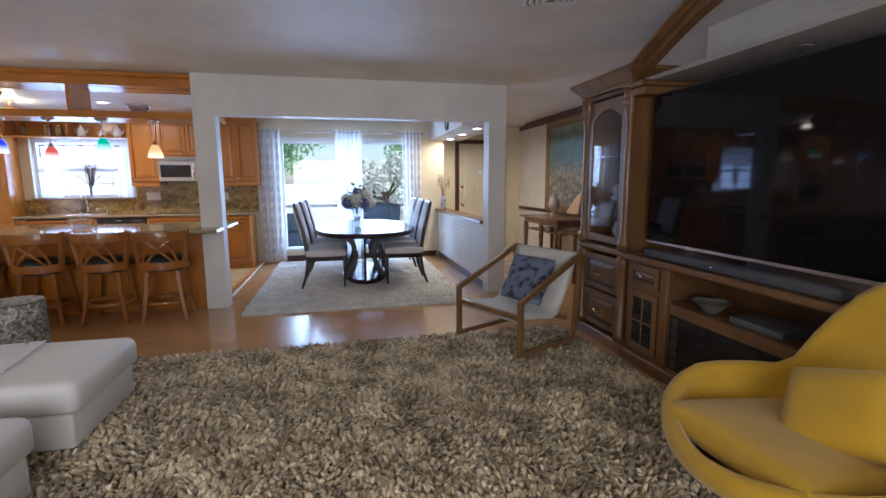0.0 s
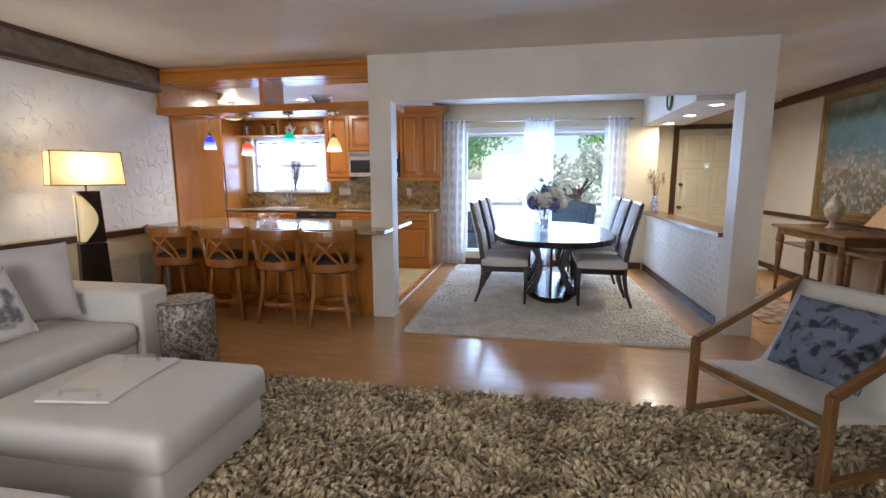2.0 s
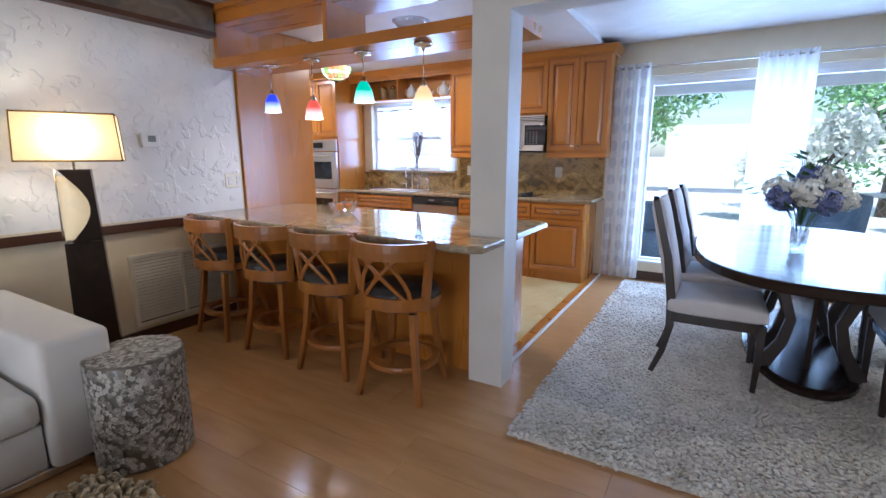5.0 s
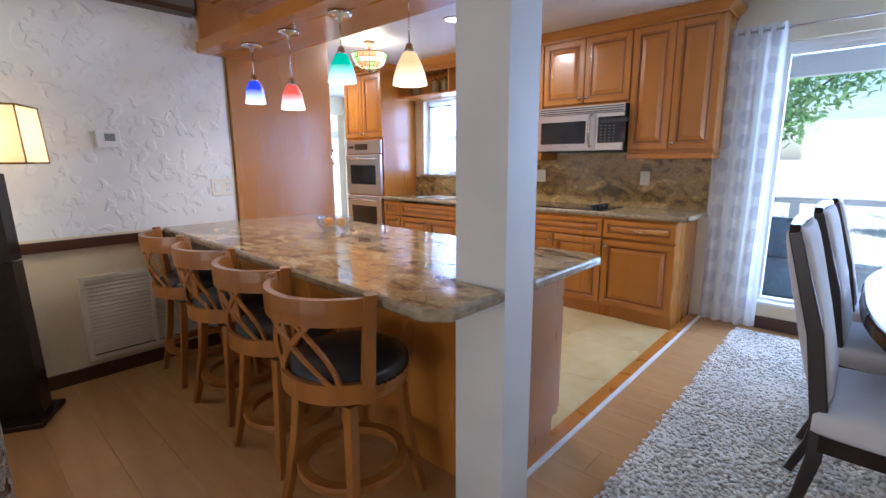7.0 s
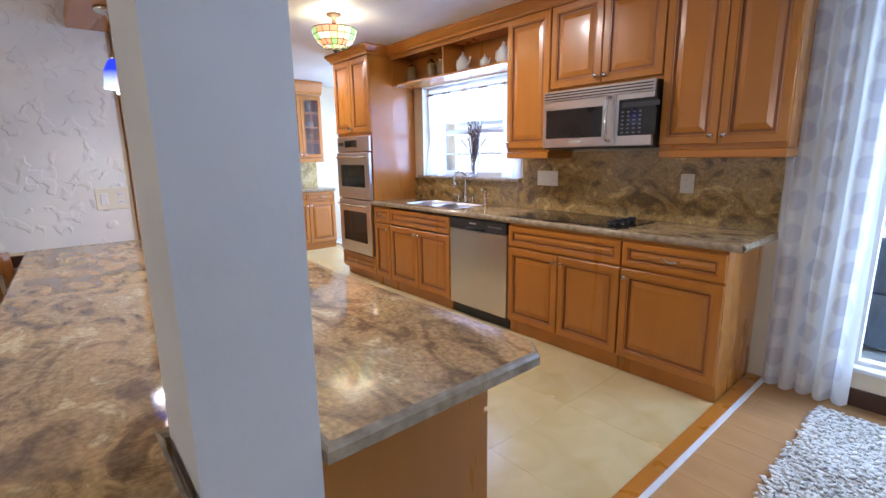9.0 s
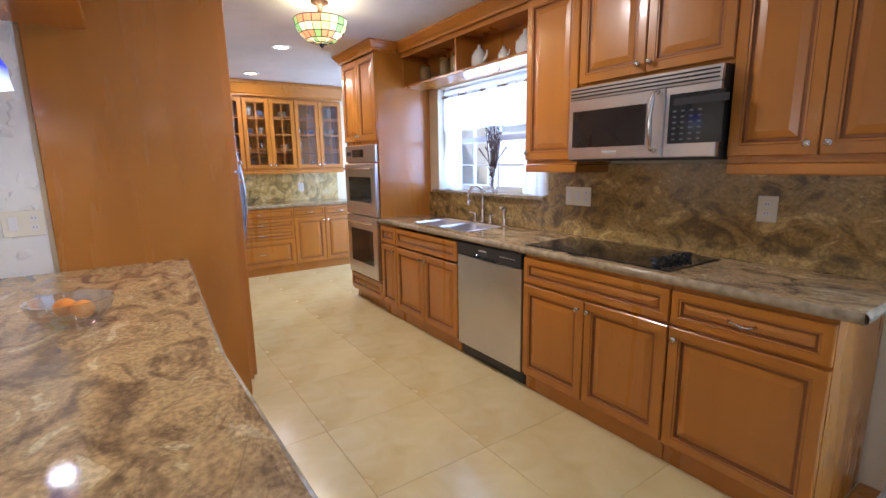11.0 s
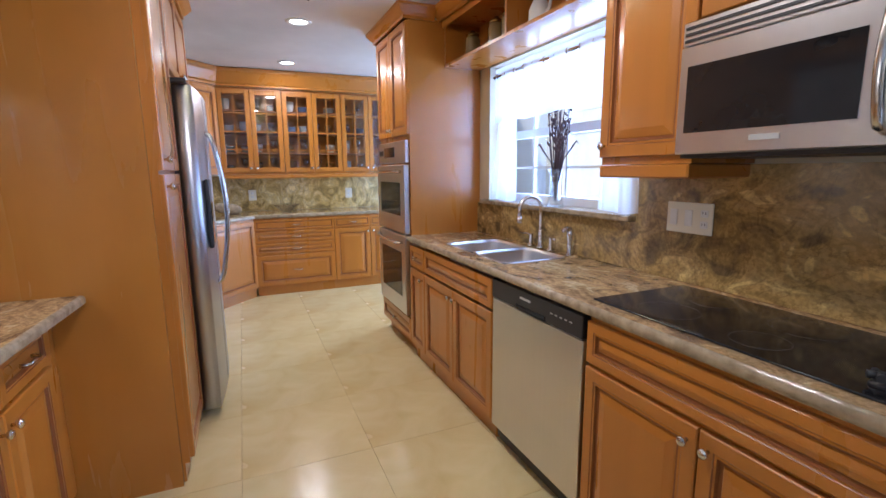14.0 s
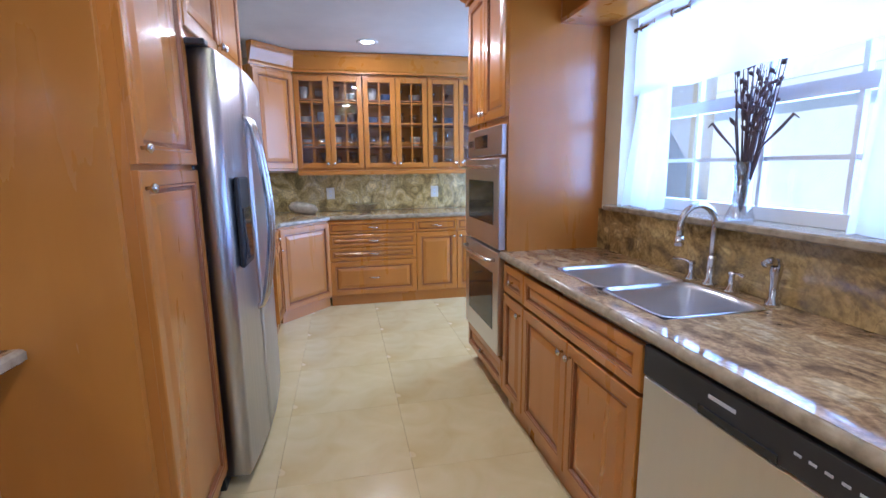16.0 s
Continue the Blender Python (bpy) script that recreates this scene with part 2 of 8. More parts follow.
BLACKP = mat("black_plastic", (0.025, 0.025, 0.028), (0.018, 0.018, 0.02), rough=0.4, bump=0.05)
PLATE = mat("switch_plate_plastic", (0.78, 0.74, 0.62), (0.74, 0.70, 0.58), rough=0.35, bump=0)
GLASS = glassy("clear_glass")
CRYSTAL = glassy("cut_crystal", (0.93, 0.95, 0.97), 0.28, 0.08)
# ---- shape helpers ----
def top(ob):
    while ob.parent:
        ob = ob.parent
    return ob


def part(name, bm, material, parent=None, label="", kind="", smooth=False, category=""):
    """One mesh object under a thing or a part; bm is in the place's own metres and is freed."""
    if parent:
        bmesh.ops.translate(bm, verts=bm.verts, vec=-top(parent).location)
    bmesh.ops.recalc_face_normals(bm, faces=bm.faces)
    me = bpy.data.meshes.new(name)
    bm.to_mesh(me)
    bm.free()
    if smooth:
        me.shade_smooth()
    for m in (material if isinstance(material, (list, tuple)) else [material]):
        me.materials.append(m)
    ob = new(name, me)
    if parent:
        ob.parent = parent
    return tagged(ob, label, category, "", kind)


def thing(name, loc, label, category, group=""):
    ob = new(name)
    ob.location = loc
    ob.empty_display_size = 0.1
    return tagged(ob, label, category, group)


def box(bm, x0, x1, y0, y1, z0, z1, mi=0, bev=0.0, seg=1, m=None):
    v = [bm.verts.new((x, y, z)) for x in (x0, x1) for y in (y0, y1) for z in (z0, z1)]
    fs = [bm.faces.new([v[i] for i in q]) for q in ((0, 1, 3, 2), (4, 6, 7, 5), (0, 4, 5, 1), (2, 3, 7, 6), (0, 2, 6, 4), (1, 5, 7, 3))]
    for f in fs:
        f.material_index = mi
    if bev:
        es = list({e for f in fs for e in f.edges})
        r = bmesh.ops.bevel(bm, geom=es, offset=bev, segments=seg, affect="EDGES", profile=0.5)
        v = list({x for f in r["faces"] for x in f.verts} | {x for x in v if x.is_valid})
        for f in {f for x in v for f in x.link_faces}:
            f.material_index = mi
            f.smooth = seg > 1
    if m is not None:
        bmesh.ops.transform(bm, matrix=m, verts=v)
    return v


def mk(*boxes, bev=0.0, seg=1, m=None):
    bm = bmesh.new()
    for b in boxes:
        box(bm, *b, bev=bev, seg=seg, m=m)
    return bm


def loft(bm, rings, caps=True, mi=0, closed=True, smooth=True):
    vs = [[bm.verts.new(p) for p in r] for r in rings]
    n = len(rings[0])
    for a, b in zip(vs, vs[1:]):
        for i in range(n if closed else n - 1):
            f = bm.faces.new((a[i], a[(i + 1) % n], b[(i + 1) % n], b[i]))
            f.material_index, f.smooth = mi, smooth
    if caps and closed:
        for r in (vs[0], vs[-1]):
            if n > 2:
                f = bm.faces.new(r)
                f.material_index = mi
    return vs


def lathe(bm, prof, cx=0, cy=0, n=20, mi=0, caps=True, sx=1, sy=1, smooth=True):
    loft(bm, [[(cx + sx * r * math.cos(2 * math.pi * i / n), cy + sy * r * math.sin(2 * math.pi * i / n), z) for i in range(n)] for r, z in prof], caps, mi, smooth=smooth)


def tube(bm, pts, r, n=8, mi=0, flat=1.0):
    """A rod along points; r a number or one for each point."""
    pts = [Vector(p) for p in pts]
    rs = r if isinstance(r, (list, tuple)) else [r] * len(pts)
    rings, side = [], None
    for i, p in enumerate(pts):
        d = (pts[min(i + 1, len(pts) - 1)] - pts[max(i - 1, 0)]).normalized()
        if side is None:
            side = d.orthogonal().normalized() if abs(d.z) > 0.9 else d.cross(Vector((0, 0, 1))).normalized()
        side = (side - d * side.dot(d)).normalized()
        up = d.cross(side)
        rings.append([p + side * (rs[i] * math.cos(2 * math.pi * k / n)) + up * (rs[i] * flat * math.sin(2 * math.pi * k / n)) for k in range(n)])
    loft(bm, rings, True, mi)


def bar(bm, pts, w, d, mi=0, axis=(1, 0, 0)):
    """A square-edged rail along points: w across (along axis), d the other way; w and d may be lists."""
    pts = [Vector(p) for p in pts]
    ws = w if isinstance(w, (list, tuple)) else [w] * len(pts)
    ds = d if isinstance(d, (list, tuple)) else [d] * len(pts)
    rings = []
    for i, p in enumerate(pts):
        t = (pts[min(i + 1, len(pts) - 1)] - pts[max(i - 1, 0)]).normalized()
        s = (Vector(axis) - t * t.dot(Vector(axis))).normalized()
        u = t.cross(s)
        a, b, c = ws[i] / 2, ds[i] / 2, 0.18
        rings.append([p + s * (a * x) + u * (b * y) for x, y in ((-1, -1 + c), (-1 + c, -1), (1 - c, -1), (1, -1 + c), (1, 1 - c), (1 - c, 1), (-1 + c, 1), (-1, 1 - c))])
    loft(bm, rings, True, mi, smooth=False)


def cushion(bm, w, d, h, m, puff=0.5, n=10, mi=0, edge=0.25, wave=0.0):
    """A soft block: square in plan, thin at its rim, full in the middle. Lies flat, its middle at the origin."""
    def z(u, v):
        k = max(0.0, (1 - abs(u) ** 4)) ** puff * max(0.0, (1 - abs(v) ** 4)) ** puff
        return h / 2 * (edge + (1 - edge) * k) + wave * noise.noise((u * 1.7 + w * 9, v * 1.7, 3.1 + h))
    g = {}
    for s in (1, -1):
        for i in range(n + 1):
            for j in range(n + 1):
                u, v = math.sin((i / n - 0.5) * math.pi), math.sin((j / n - 0.5) * math.pi)
                pin = 1 - 0.05 * (1 - abs(u * v)) * (abs(u) > 0.99 or abs(v) > 0.99)
                g[s, i, j] = bm.verts.new(m @ Vector((u * w / 2 * pin, v * d / 2 * pin, s * z(u, v))))
    for s in (1, -1):
        for i in range(n):
            for j in range(n):
                f = bm.faces.new((g[s, i, j], g[s, i + 1, j], g[s, i + 1, j + 1], g[s, i, j + 1]))
                f.smooth, f.material_index = True, mi
    for i in range(n):
        for a, b in (((i, 0), (i + 1, 0)), ((i, n), (i + 1, n)), ((0, i), (0, i + 1)), ((n, i), (n, i + 1))):
            f = bm.faces.new((g[1, *a], g[1, *b], g[-1, *b], g[-1, *a]))
            f.smooth, f.material_index = True, mi


def rot(a, axis="Z"):
    return Matrix.Rotation(radians(a), 4, axis)


def at(x, y, z, a=0):
    return Matrix.Translation((x, y, z)) @ rot(a)


# ---- cabinet fronts ----
def rings_front(bm, m, w, h, steps):
    """A front built from nested rectangles: (inset, how far it stands out, material)."""
    rr = []
    for ins, out, mi in steps:
        rr.append([bm.verts.new(m @ Vector(p)) for p in ((ins, -out, ins), (w - ins, -out, ins), (w - ins, -out, h - ins), (ins, -out, h - ins))])
    for (a, b, st) in zip(rr, rr[1:], steps[1:]):
        for i in range(4):
            f = bm.faces.new((a[i], a[(i + 1) % 4], b[(i + 1) % 4], b[i]))
            f.material_index = st[2]
    return rr


def raised(bm, m, w, h, fr=0.055):
    k = min(fr, w * 0.28, h * 0.28)
    rr = rings_front(bm, m, w, h, ((0.0, 0.0, 0), (0.0, 0.017, 0), (0.004, 0.021, 0), (k * 0.8, 0.021, 0), (k * 0.86, 0.018, 1), (k, 0.019, 0),
                                 (k * 1.06, 0.009, 1), (k * 1.25, 0.009, 1), (k * 1.32, 0.012, 0), (k * 1.85, 0.018, 0)) if h > 0.12 else
                     ((0.0, 0.0, 0), (0.0, 0.017, 0), (0.004, 0.021, 0), (k * 0.62, 0.021, 0), (k * 0.75, 0.012, 1), (k * 0.95, 0.012, 1), (k * 1.1, 0.017, 0)))
    f = bm.faces.new(rr[-1])
    f.material_index = 0
    bm.faces.new(rr[0][::-1])


def knob_at(parent, m, u, v):
    bm = bmesh.new()
    lathe(bm, [(0.006, 0), (0.005, 0.010), (0.009, 0.014), (0.015, 0.020), (0.015, 0.026), (0.009, 0.031), (0.001, 0.032)], n=12)
    bmesh.ops.transform(bm, matrix=m @ Matrix.Translation((u, -0.0205, v)) @ rot(90, "X"), verts=bm.verts)
    return part("knob", bm, CHROME, parent, smooth=True)


def pull_at(parent, m, u, v, w=0.10):
    bm = bmesh.new()
    pts = [(u - w / 2, -0.0205, v), (u - w / 2 + 0.006, -0.040, v)] + [(u + w * (k / 6 - 0.5) * 0.8, -0.046 - 0.006 * math.cos((k / 6 - 0.5) * math.pi), v + 0.005 * math.sin(k / 6 * 2 * math.pi)) for k in range(7)] + [(u + w / 2 - 0.006, -0.040, v), (u + w / 2, -0.0205, v)]
    tube(bm, [m @ Vector(p) for p in pts], [0.008, 0.005] + [0.0045, 0.005, 0.006, 0.007, 0.006, 0.005, 0.0045] + [0.005, 0.008], 8)
    return part("pull_handle", bm, CHROME, parent, smooth=True)


def fronts(cab, m, items, mats=None):
    """items: (kind, u0, u1, v0, v1, knob) with kind door, drawer, glass, panel; knob: l, r, lt, rt, c or none."""
    for kind, u0, u1, v0, v1, kn in items:
        w, h = u1 - u0 - 0.006, v1 - v0 - 0.006
        mm = m @ Matrix.Translation((u0 + 0.003, 0, v0 + 0.003))
        bm = bmesh.new()
        if kind == "glass":
            fr = 0.05
            for b in ((0, fr, -0.021, 0, 0, h), (w - fr, w, -0.021, 0, 0, h), (fr, w - fr, -0.020, 0, 0, fr), (fr, w - fr, -0.020, 0, h - fr, h)):
                box(bm, *b, bev=0.003, m=mm)
            box(bm, w / 2 - 0.006, w / 2 + 0.006, -0.018, -0.004, fr, h - fr, m=mm)
            for k in range(1, 4):
                z = fr + (h - 2 * fr) * k / 4
                box(bm, fr, w - fr, -0.016, -0.005, z - 0.006, z + 0.006, m=mm)
            d = part("door", bm, [CAB, GLAZE], cab)
            part("pane", mk((fr - 0.004, w - fr + 0.004, -0.010, -0.007, fr - 0.004, h - fr + 0.004), m=mm), GLASS, d)
        else:
            raised(bm, mm, w, h)
            d = part({"door": "door", "drawer": "drawer_front", "panel": "panel"}[kind], bm, [CAB, GLAZE], cab)
        if kn == "p":
            pull_at(d, mm, w / 2, h / 2)
        elif kn == "c":
            knob_at(d, mm, w / 2, h / 2)
        elif kn:
            knob_at(d, mm, 0.03 if "l" in kn else w - 0.03, h - 0.05 if "t" in kn else (0.045 if "b" in kn else h / 2))


def unit(label, a, ox, oy, w, depth, z0, z1, items, toe=False, name="cabinet", open_front=False, group="", cornice=False):
    """A cabinet: corner (ox, oy) is its front left foot, seen from in front; it faces south turned by a degrees."""
    cab = thing(name, (ox, oy, z0), label, "cabinet", group)
    m = at(ox, oy, 0, a)
    if open_front:
        t = 0.018
        for nm, b in (("side", (0, t, 0, depth, z0, z1)), ("side", (w - t, w, 0, depth, z0, z1)), ("bottom", (t, w - t, 0, depth, z0, z0 + t)), ("top", (t, w - t, 0, depth, z1 - t, z1))):
            part(nm, mk(b, m=m), CAB, cab)
        part("back", mk((t, w - t, depth - t, depth, z0 + t, z1 - t), m=m), CAB, cab)
        fronts(cab, m, items)
        return cab, m
    elif toe:
        bm = mk((0, w, 0, depth, z0 + 0.09, z1), (0, w, 0.02, depth, z0, z0 + 0.09), m=m)
    else:
        bm = mk((0, w, 0, depth, z0, z1), m=m)
    part("body", bm, CAB, cab)
    fronts(cab, m, items)
    return cab, m
# ---- the large structure ----
H = 2.55
HK = 2.495  # the kitchen ceiling is lower


def struct(name, material, *boxes, label=""):
    return part(name, mk(*boxes), material, None, label, "structure")


floor_base = struct("floor", GROUT, (-4.2, 4.0, -3.2, 9.3, -0.12, -0.012), label="timber laminate floor of the living and dining rooms")
floor_kitchen = struct("floor_kitchen", GROUT, (-8.2, -4.2, 5.3, 8.6, -0.12, -0.012), (-8.2, -5.55, 8.6, 9.7, -0.12, -0.012), label="cream travertine tile floor")
struct("ceiling", CEIL, (-4.1, 4.0, -3.2, 5.27, H, H + 0.12), label="off-white painted ceiling")
struct("ceiling_dining", CEILD, (-1.4, 1.74, 5.27, 8.6, H, H + 0.12), label="white textured ceiling")
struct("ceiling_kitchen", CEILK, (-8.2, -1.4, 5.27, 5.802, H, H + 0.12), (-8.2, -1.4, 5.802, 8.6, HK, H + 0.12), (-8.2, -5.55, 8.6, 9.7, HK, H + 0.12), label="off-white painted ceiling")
struct("ceiling_entry", CEIL, (1.74, 4.0, 5.27, 9.3, H, H + 0.12), label="off-white painted ceiling")
struct("wall_west", PLASTER, (-4.1, -3.89, -3.2, 5.40, 0.915, H), label="white wall with heavy trowelled plaster strokes")
struct("wall_west_lower", CREAM, (-4.1, -3.89, -3.2, 5.53, 0.0, 0.915), label="plain cream wall under a brown rail")
struct("wall_west_end", PLASTER, (-4.1, -3.89, 5.40, 5.53, 0.915, H))
struct("chair_rail", BROWN, (-3.89, -3.865, -3.2, 5.03, 0.84, 0.90), label="dark brown chair rail")
struct("frieze", FRIEZE, (-3.89, -3.80, -3.2, 5.34, 2.335, 2.515), label="broad marbled grey-brown frieze beam")
struct("frieze_trim", BROWN, (-3.89, -3.785, -3.2, 5.34, 2.30, 2.335), (-3.89, -3.785, -3.2, 5.34, 2.515, 2.548))
struct("baseboard_west", BROWN, (-3.89, -3.87, -3.2, 5.36, 0.0, 0.085), label="dark brown skirting board")
struct("wall_south", WALLW, (-4.1, -1.9, -3.2, -3.0, 0, H), (0.9, 4.0, -3.2, -3.0, 0, H), (-1.9, 0.9, -3.2, -3.0, 0, 0.7), (-1.9, 0.9, -3.2, -3.0, 2.2, H), label="plain white wall")
struct("wall_east", WALL, (3.73, 3.95, -3.2, 9.3, 0, H), label="off-white painted wall")
struct("crown_east", BROWN, (3.69, 3.73, 3.0, 8.98, 2.43, 2.548), label="dark brown crown moulding")
struct("rail_east", BROWN, (3.705, 3.73, 3.0, 8.98, 0.84, 0.90), label="dark brown chair rail")
struct("baseboard_east", BROWN, (3.71, 3.73, 3.0, 8.98, 0.0, 0.10), label="dark brown skirting board")
struct("wall_media", WALLW, (2.80, 3.73, -3.0, 2.95, 0, H), label="off-white wall behind the media unit")
# dropped beam between living room and dining room with its two posts
struct("header", WALLW, (-1.475, 2.04, 5.27, 5.45, 2.125, H), label="white textured beam over the wide opening")
struct("post_bar", WALLW, (-1.475, -1.255, 5.27, 5.45, 0, 2.125), label="white square post at the bar end")
struct("post_hall", WALLW, (1.82, 2.04, 5.27, 5.48, 0, 2.125), label="white square post at the half wall")
# half wall of painted brick
struct("half_wall", WALLW, (1.84, 1.96, 5.48, 8.4, 0, 0.86), label="white painted brick half wall")
struct("half_wall_cap", mat("dark_oiled_wood", (0.17, 0.075, 0.028), (0.12, 0.05, 0.018), rough=0.3, scale=(14, 2, 14), bump=0.04, coat=0.3), (1.78, 2.03, 5.485, 8.4, 0.86, 0.90), label="brown timber cap of the half wall")
struct("half_wall_base", BROWN, (1.822, 1.838, 5.50, 8.38, 0, 0.09), label="dark brown skirting board")
struct("soffit_hall", WALL, (1.70, 2.30, 6.1, 8.4, 2.17, H), label="dropped white soffit with round lights")
# north wall with the dining windows
YN = 8.40
struct("wall_north", CREAM, (-1.42, -0.97, YN, YN + 0.2, 0, H), (1.28, 1.95, YN, YN + 0.2, 0, H), (-0.97, 1.28, YN, YN + 0.2, 2.20, H), (-0.97, 1.28, YN, YN + 0.2, 0, 0.20), label="cream painted wall round the dining windows")
struct("wall_north_kitchen", CREAM, (-3.33, -1.42, YN, YN + 0.2, 0, H), (-4.72, -3.33, YN, YN + 0.2, 0, 1.145), (-4.72, -3.33, YN, YN + 0.2, 2.10, H), (-5.75, -4.72, YN, YN + 0.2, 0, H), label="cream kitchen wall")
struct("baseboard_north", BROWN, (-0.97, 1.8, YN - 0.015, YN - 0.001, 0, 0.10), label="brown skirting board")
struct("wall_entry", CREAM, (1.95, 2.32, 9.0, 9.2, 0, H), (3.40, 3.73, 9.0, 9.2, 0, H), (2.32, 3.40, 9.0, 9.2, 2.24, H), label="cream wall round the front door")
struct("wall_entry_return", CREAM, (1.82, 1.95, YN + 0.2, 9.2, 0, H))
struct("door_frame", BROWN, (2.32, 2.40, 8.97, 9.2, 0, 2.24), (3.32, 3.40, 8.97, 9.2, 0, 2.24), (2.40, 3.32, 8.97, 9.2, 2.17, 2.24), label="dark brown door frame")
# breakfast end of the kitchen
struct("wall_far", CREAM, (-7.95, -7.76, 5.3, 8.95, 0, H), (-7.95, -7.76, 9.35, 9.6, 0, H), (-7.95, -7.76, 8.95, 9.35, 2.2, H), label="cream kitchen end wall")
struct("wall_breakfast", CREAM, (-7.76, -7.2, 9.5, 9.7, 0, H), (-5.95, -5.55, 9.5, 9.7, 0, H), (-7.2, -5.95, 9.5, 9.7, 2.2, H), label="cream wall")
struct("wall_breakfast_side", WHITE, (-5.75, -5.55, YN + 0.2, 9.5, 0, H))
struct("wall_kitchen_south", CREAM, (-8.0, -3.9, 5.35, 5.55, 0, H), label="cream kitchen wall")
# threshold strip between tile and timber
struct("threshold", CAB, (-1.42, -1.35, 5.46, 8.39, -0.01, 0.012), label="timber threshold strip")
struct("threshold_metal", WHITE, (-1.35, -1.325, 5.46, 8.39, -0.01, 0.008), label="bright metal floor edging")
struct("ground", mat("patio_ground", (0.8, 0.8, 0.76), (0.66, 0.7, 0.6), rough=0.9, bump=0.2), (-300, 300, 8.62, 700, -0.3, -0.2), (-300, -8.2, -300, 8.62, -0.3, -0.2), (4.0, 300, -300, 8.62, -0.3, -0.2), (-8.2, 4.0, -300, -3.2, -0.3, -0.2), label="pale sunlit yard")
struct("patio_slab", mat("patio_concrete", (0.8, 0.8, 0.78), (0.7, 0.7, 0.68), rough=0.8, bump=0.2), (-8.0, 4.2, 8.64, 11.2, -0.2, 0.02), label="grey concrete patio")
struct("patio_roof", WHITE, (-3.0, 5.0, 8.7, 11.2, 2.52, 2.62), (-3.0, 5.0, 11.05, 11.2, 2.3, 2.52), label="white patio roof with a deep fascia")
# ---- kitchen cabinets ----
YB = 7.835
B0, B1 = 0.0, 0.875
bd = "glazed maple base cabinet with raised panels"
unit(bd + ", one drawer over one door", 0, -2.015, YB, 0.585, YN - YB - 0.003, B0, B1, [("drawer", 0, 0.585, 0.70, 0.86, "p"), ("door", 0, 0.585, 0.11, 0.69, "lt")], True, "base_cabinet", group="kitchen base cabinets")
unit(bd + ", wide drawer over two doors", 0, -2.945, YB, 0.925, YN - YB - 0.003, B0, B1, [("drawer", 0, 0.925, 0.70, 0.86, ""), ("door", 0, 0.462, 0.11, 0.69, "rt"), ("door", 0.462, 0.925, 0.11, 0.69, "lt")], True, "base_cabinet", group="kitchen base cabinets")
unit(bd + ", two sink doors", 0, -4.565, YB, 0.93, YN - YB - 0.003, B0, B1 - 0.2, [("drawer", 0, 0.93, 0.70, 0.86, ""), ("door", 0, 0.465, 0.11, 0.69, "rt"), ("door", 0.465, 0.93, 0.11, 0.69, "lt")], True, "sink_cabinet", group="kitchen base cabinets")
unit("narrow glazed maple base cabinet beside the ovens", 0, -4.86, YB, 0.29, YN - YB - 0.003, B0, B1, [("drawer", 0, 0.29, 0.70, 0.86, "c"), ("door", 0, 0.29, 0.11, 0.69, "rt")], True, "base_cabinet", group="kitchen base cabinets")
ud = "glazed maple wall cabinet"
YU = 8.08
UD = YN - YU - 0.003
U1 = 2.42
unit(ud + ", two tall doors beside the curtain", 0, -1.955, YU, 0.66, UD, 1.405, U1, [("door", 0, 0.33, 1.43, 2.40, "rb"), ("door", 0.33, 0.66, 1.43, 2.40, "lb")], name="wall_cabinet", group="kitchen wall cabinets")
unit(ud + ", two short doors over the microwave", 0, -2.78, YU, 0.82, UD, 1.825, U1, [("door", 0, 0.41, 1.845, 2.40, "rb"), ("door", 0.41, 0.82, 1.845, 2.40, "lb")], name="wall_cabinet", group="kitchen wall cabinets")
unit(ud + ", one tall door beside the sink window", 0, -3.20, YU, 0.415, UD, 1.405, U1, [("door", 0, 0.415, 1.43, 2.40, "lb")], name="wall_cabinet", group="kitchen wall cabinets")
shelf = unit("open maple display shelf over the sink window", 0, -4.865, YU + 0.03, 1.66, UD - 0.03, 2.11, U1, [], name="display_shelf", open_front=True)[0]
part("divider", mk((-4.05, -4.03, YU + 0.035, YN - 0.03, 2.13, 2.40)), CAB, shelf)
part("face_rail", mk((-4.86, -3.205, YU + 0.012, YU + 0.029, 2.37, 2.42)), CABH, shelf)
for n_, x0_, x1_ in (("light_rail", -1.955, -1.295), ("light_rail", -3.20, -2.785)):
    tagged(part(n_, mk((x0_, x1_, YU - 0.015, YN - 0.01, 1.355, 1.403), bev=0.006), CABH), "maple light rail under a wall cabinet", "moulding", "light rails")


def cornice(pts, z, label, h=0.09, out=0.06):
    """A crown moulding along points, built out in steps."""
    th = thing("cornice", (pts[0][0], pts[0][1], z), label, "moulding")
    prof = ((0.0, 0.0), (0.012, 0.0), (0.012, 0.02), (0.03, 0.035), (out * 0.85, h * 0.7), (out, h * 0.8), (out, h), (0.0, h))
    P = [Vector((x, y, 0)) for x, y in pts]
    rings = []
    for i, p in enumerate(P):
        a = (P[i] - P[i - 1]).normalized() if i else (P[1] - P[0]).normalized()
        b = (P[i + 1] - P[i]).normalized() if i < len(P) - 1 else a
        na, nb = Vector((a.y, -a.x, 0)), Vector((b.y, -b.x, 0))
        n = (na + nb).normalized()
        n /= max(0.3, n.dot(na))
        rings.append([p + n * o + Vector((0, 0, z + dz)) for o, dz in prof])
    bm = bmesh.new()
    loft(bm, rings, True, smooth=False)
    part("moulding", bm, CABH, th)
    return th


cornice([(-4.88, YU - 0.005), (-1.29, YU - 0.005), (-1.29, YN - 0.005)], 2.405, "maple crown moulding along the wall cabinets")
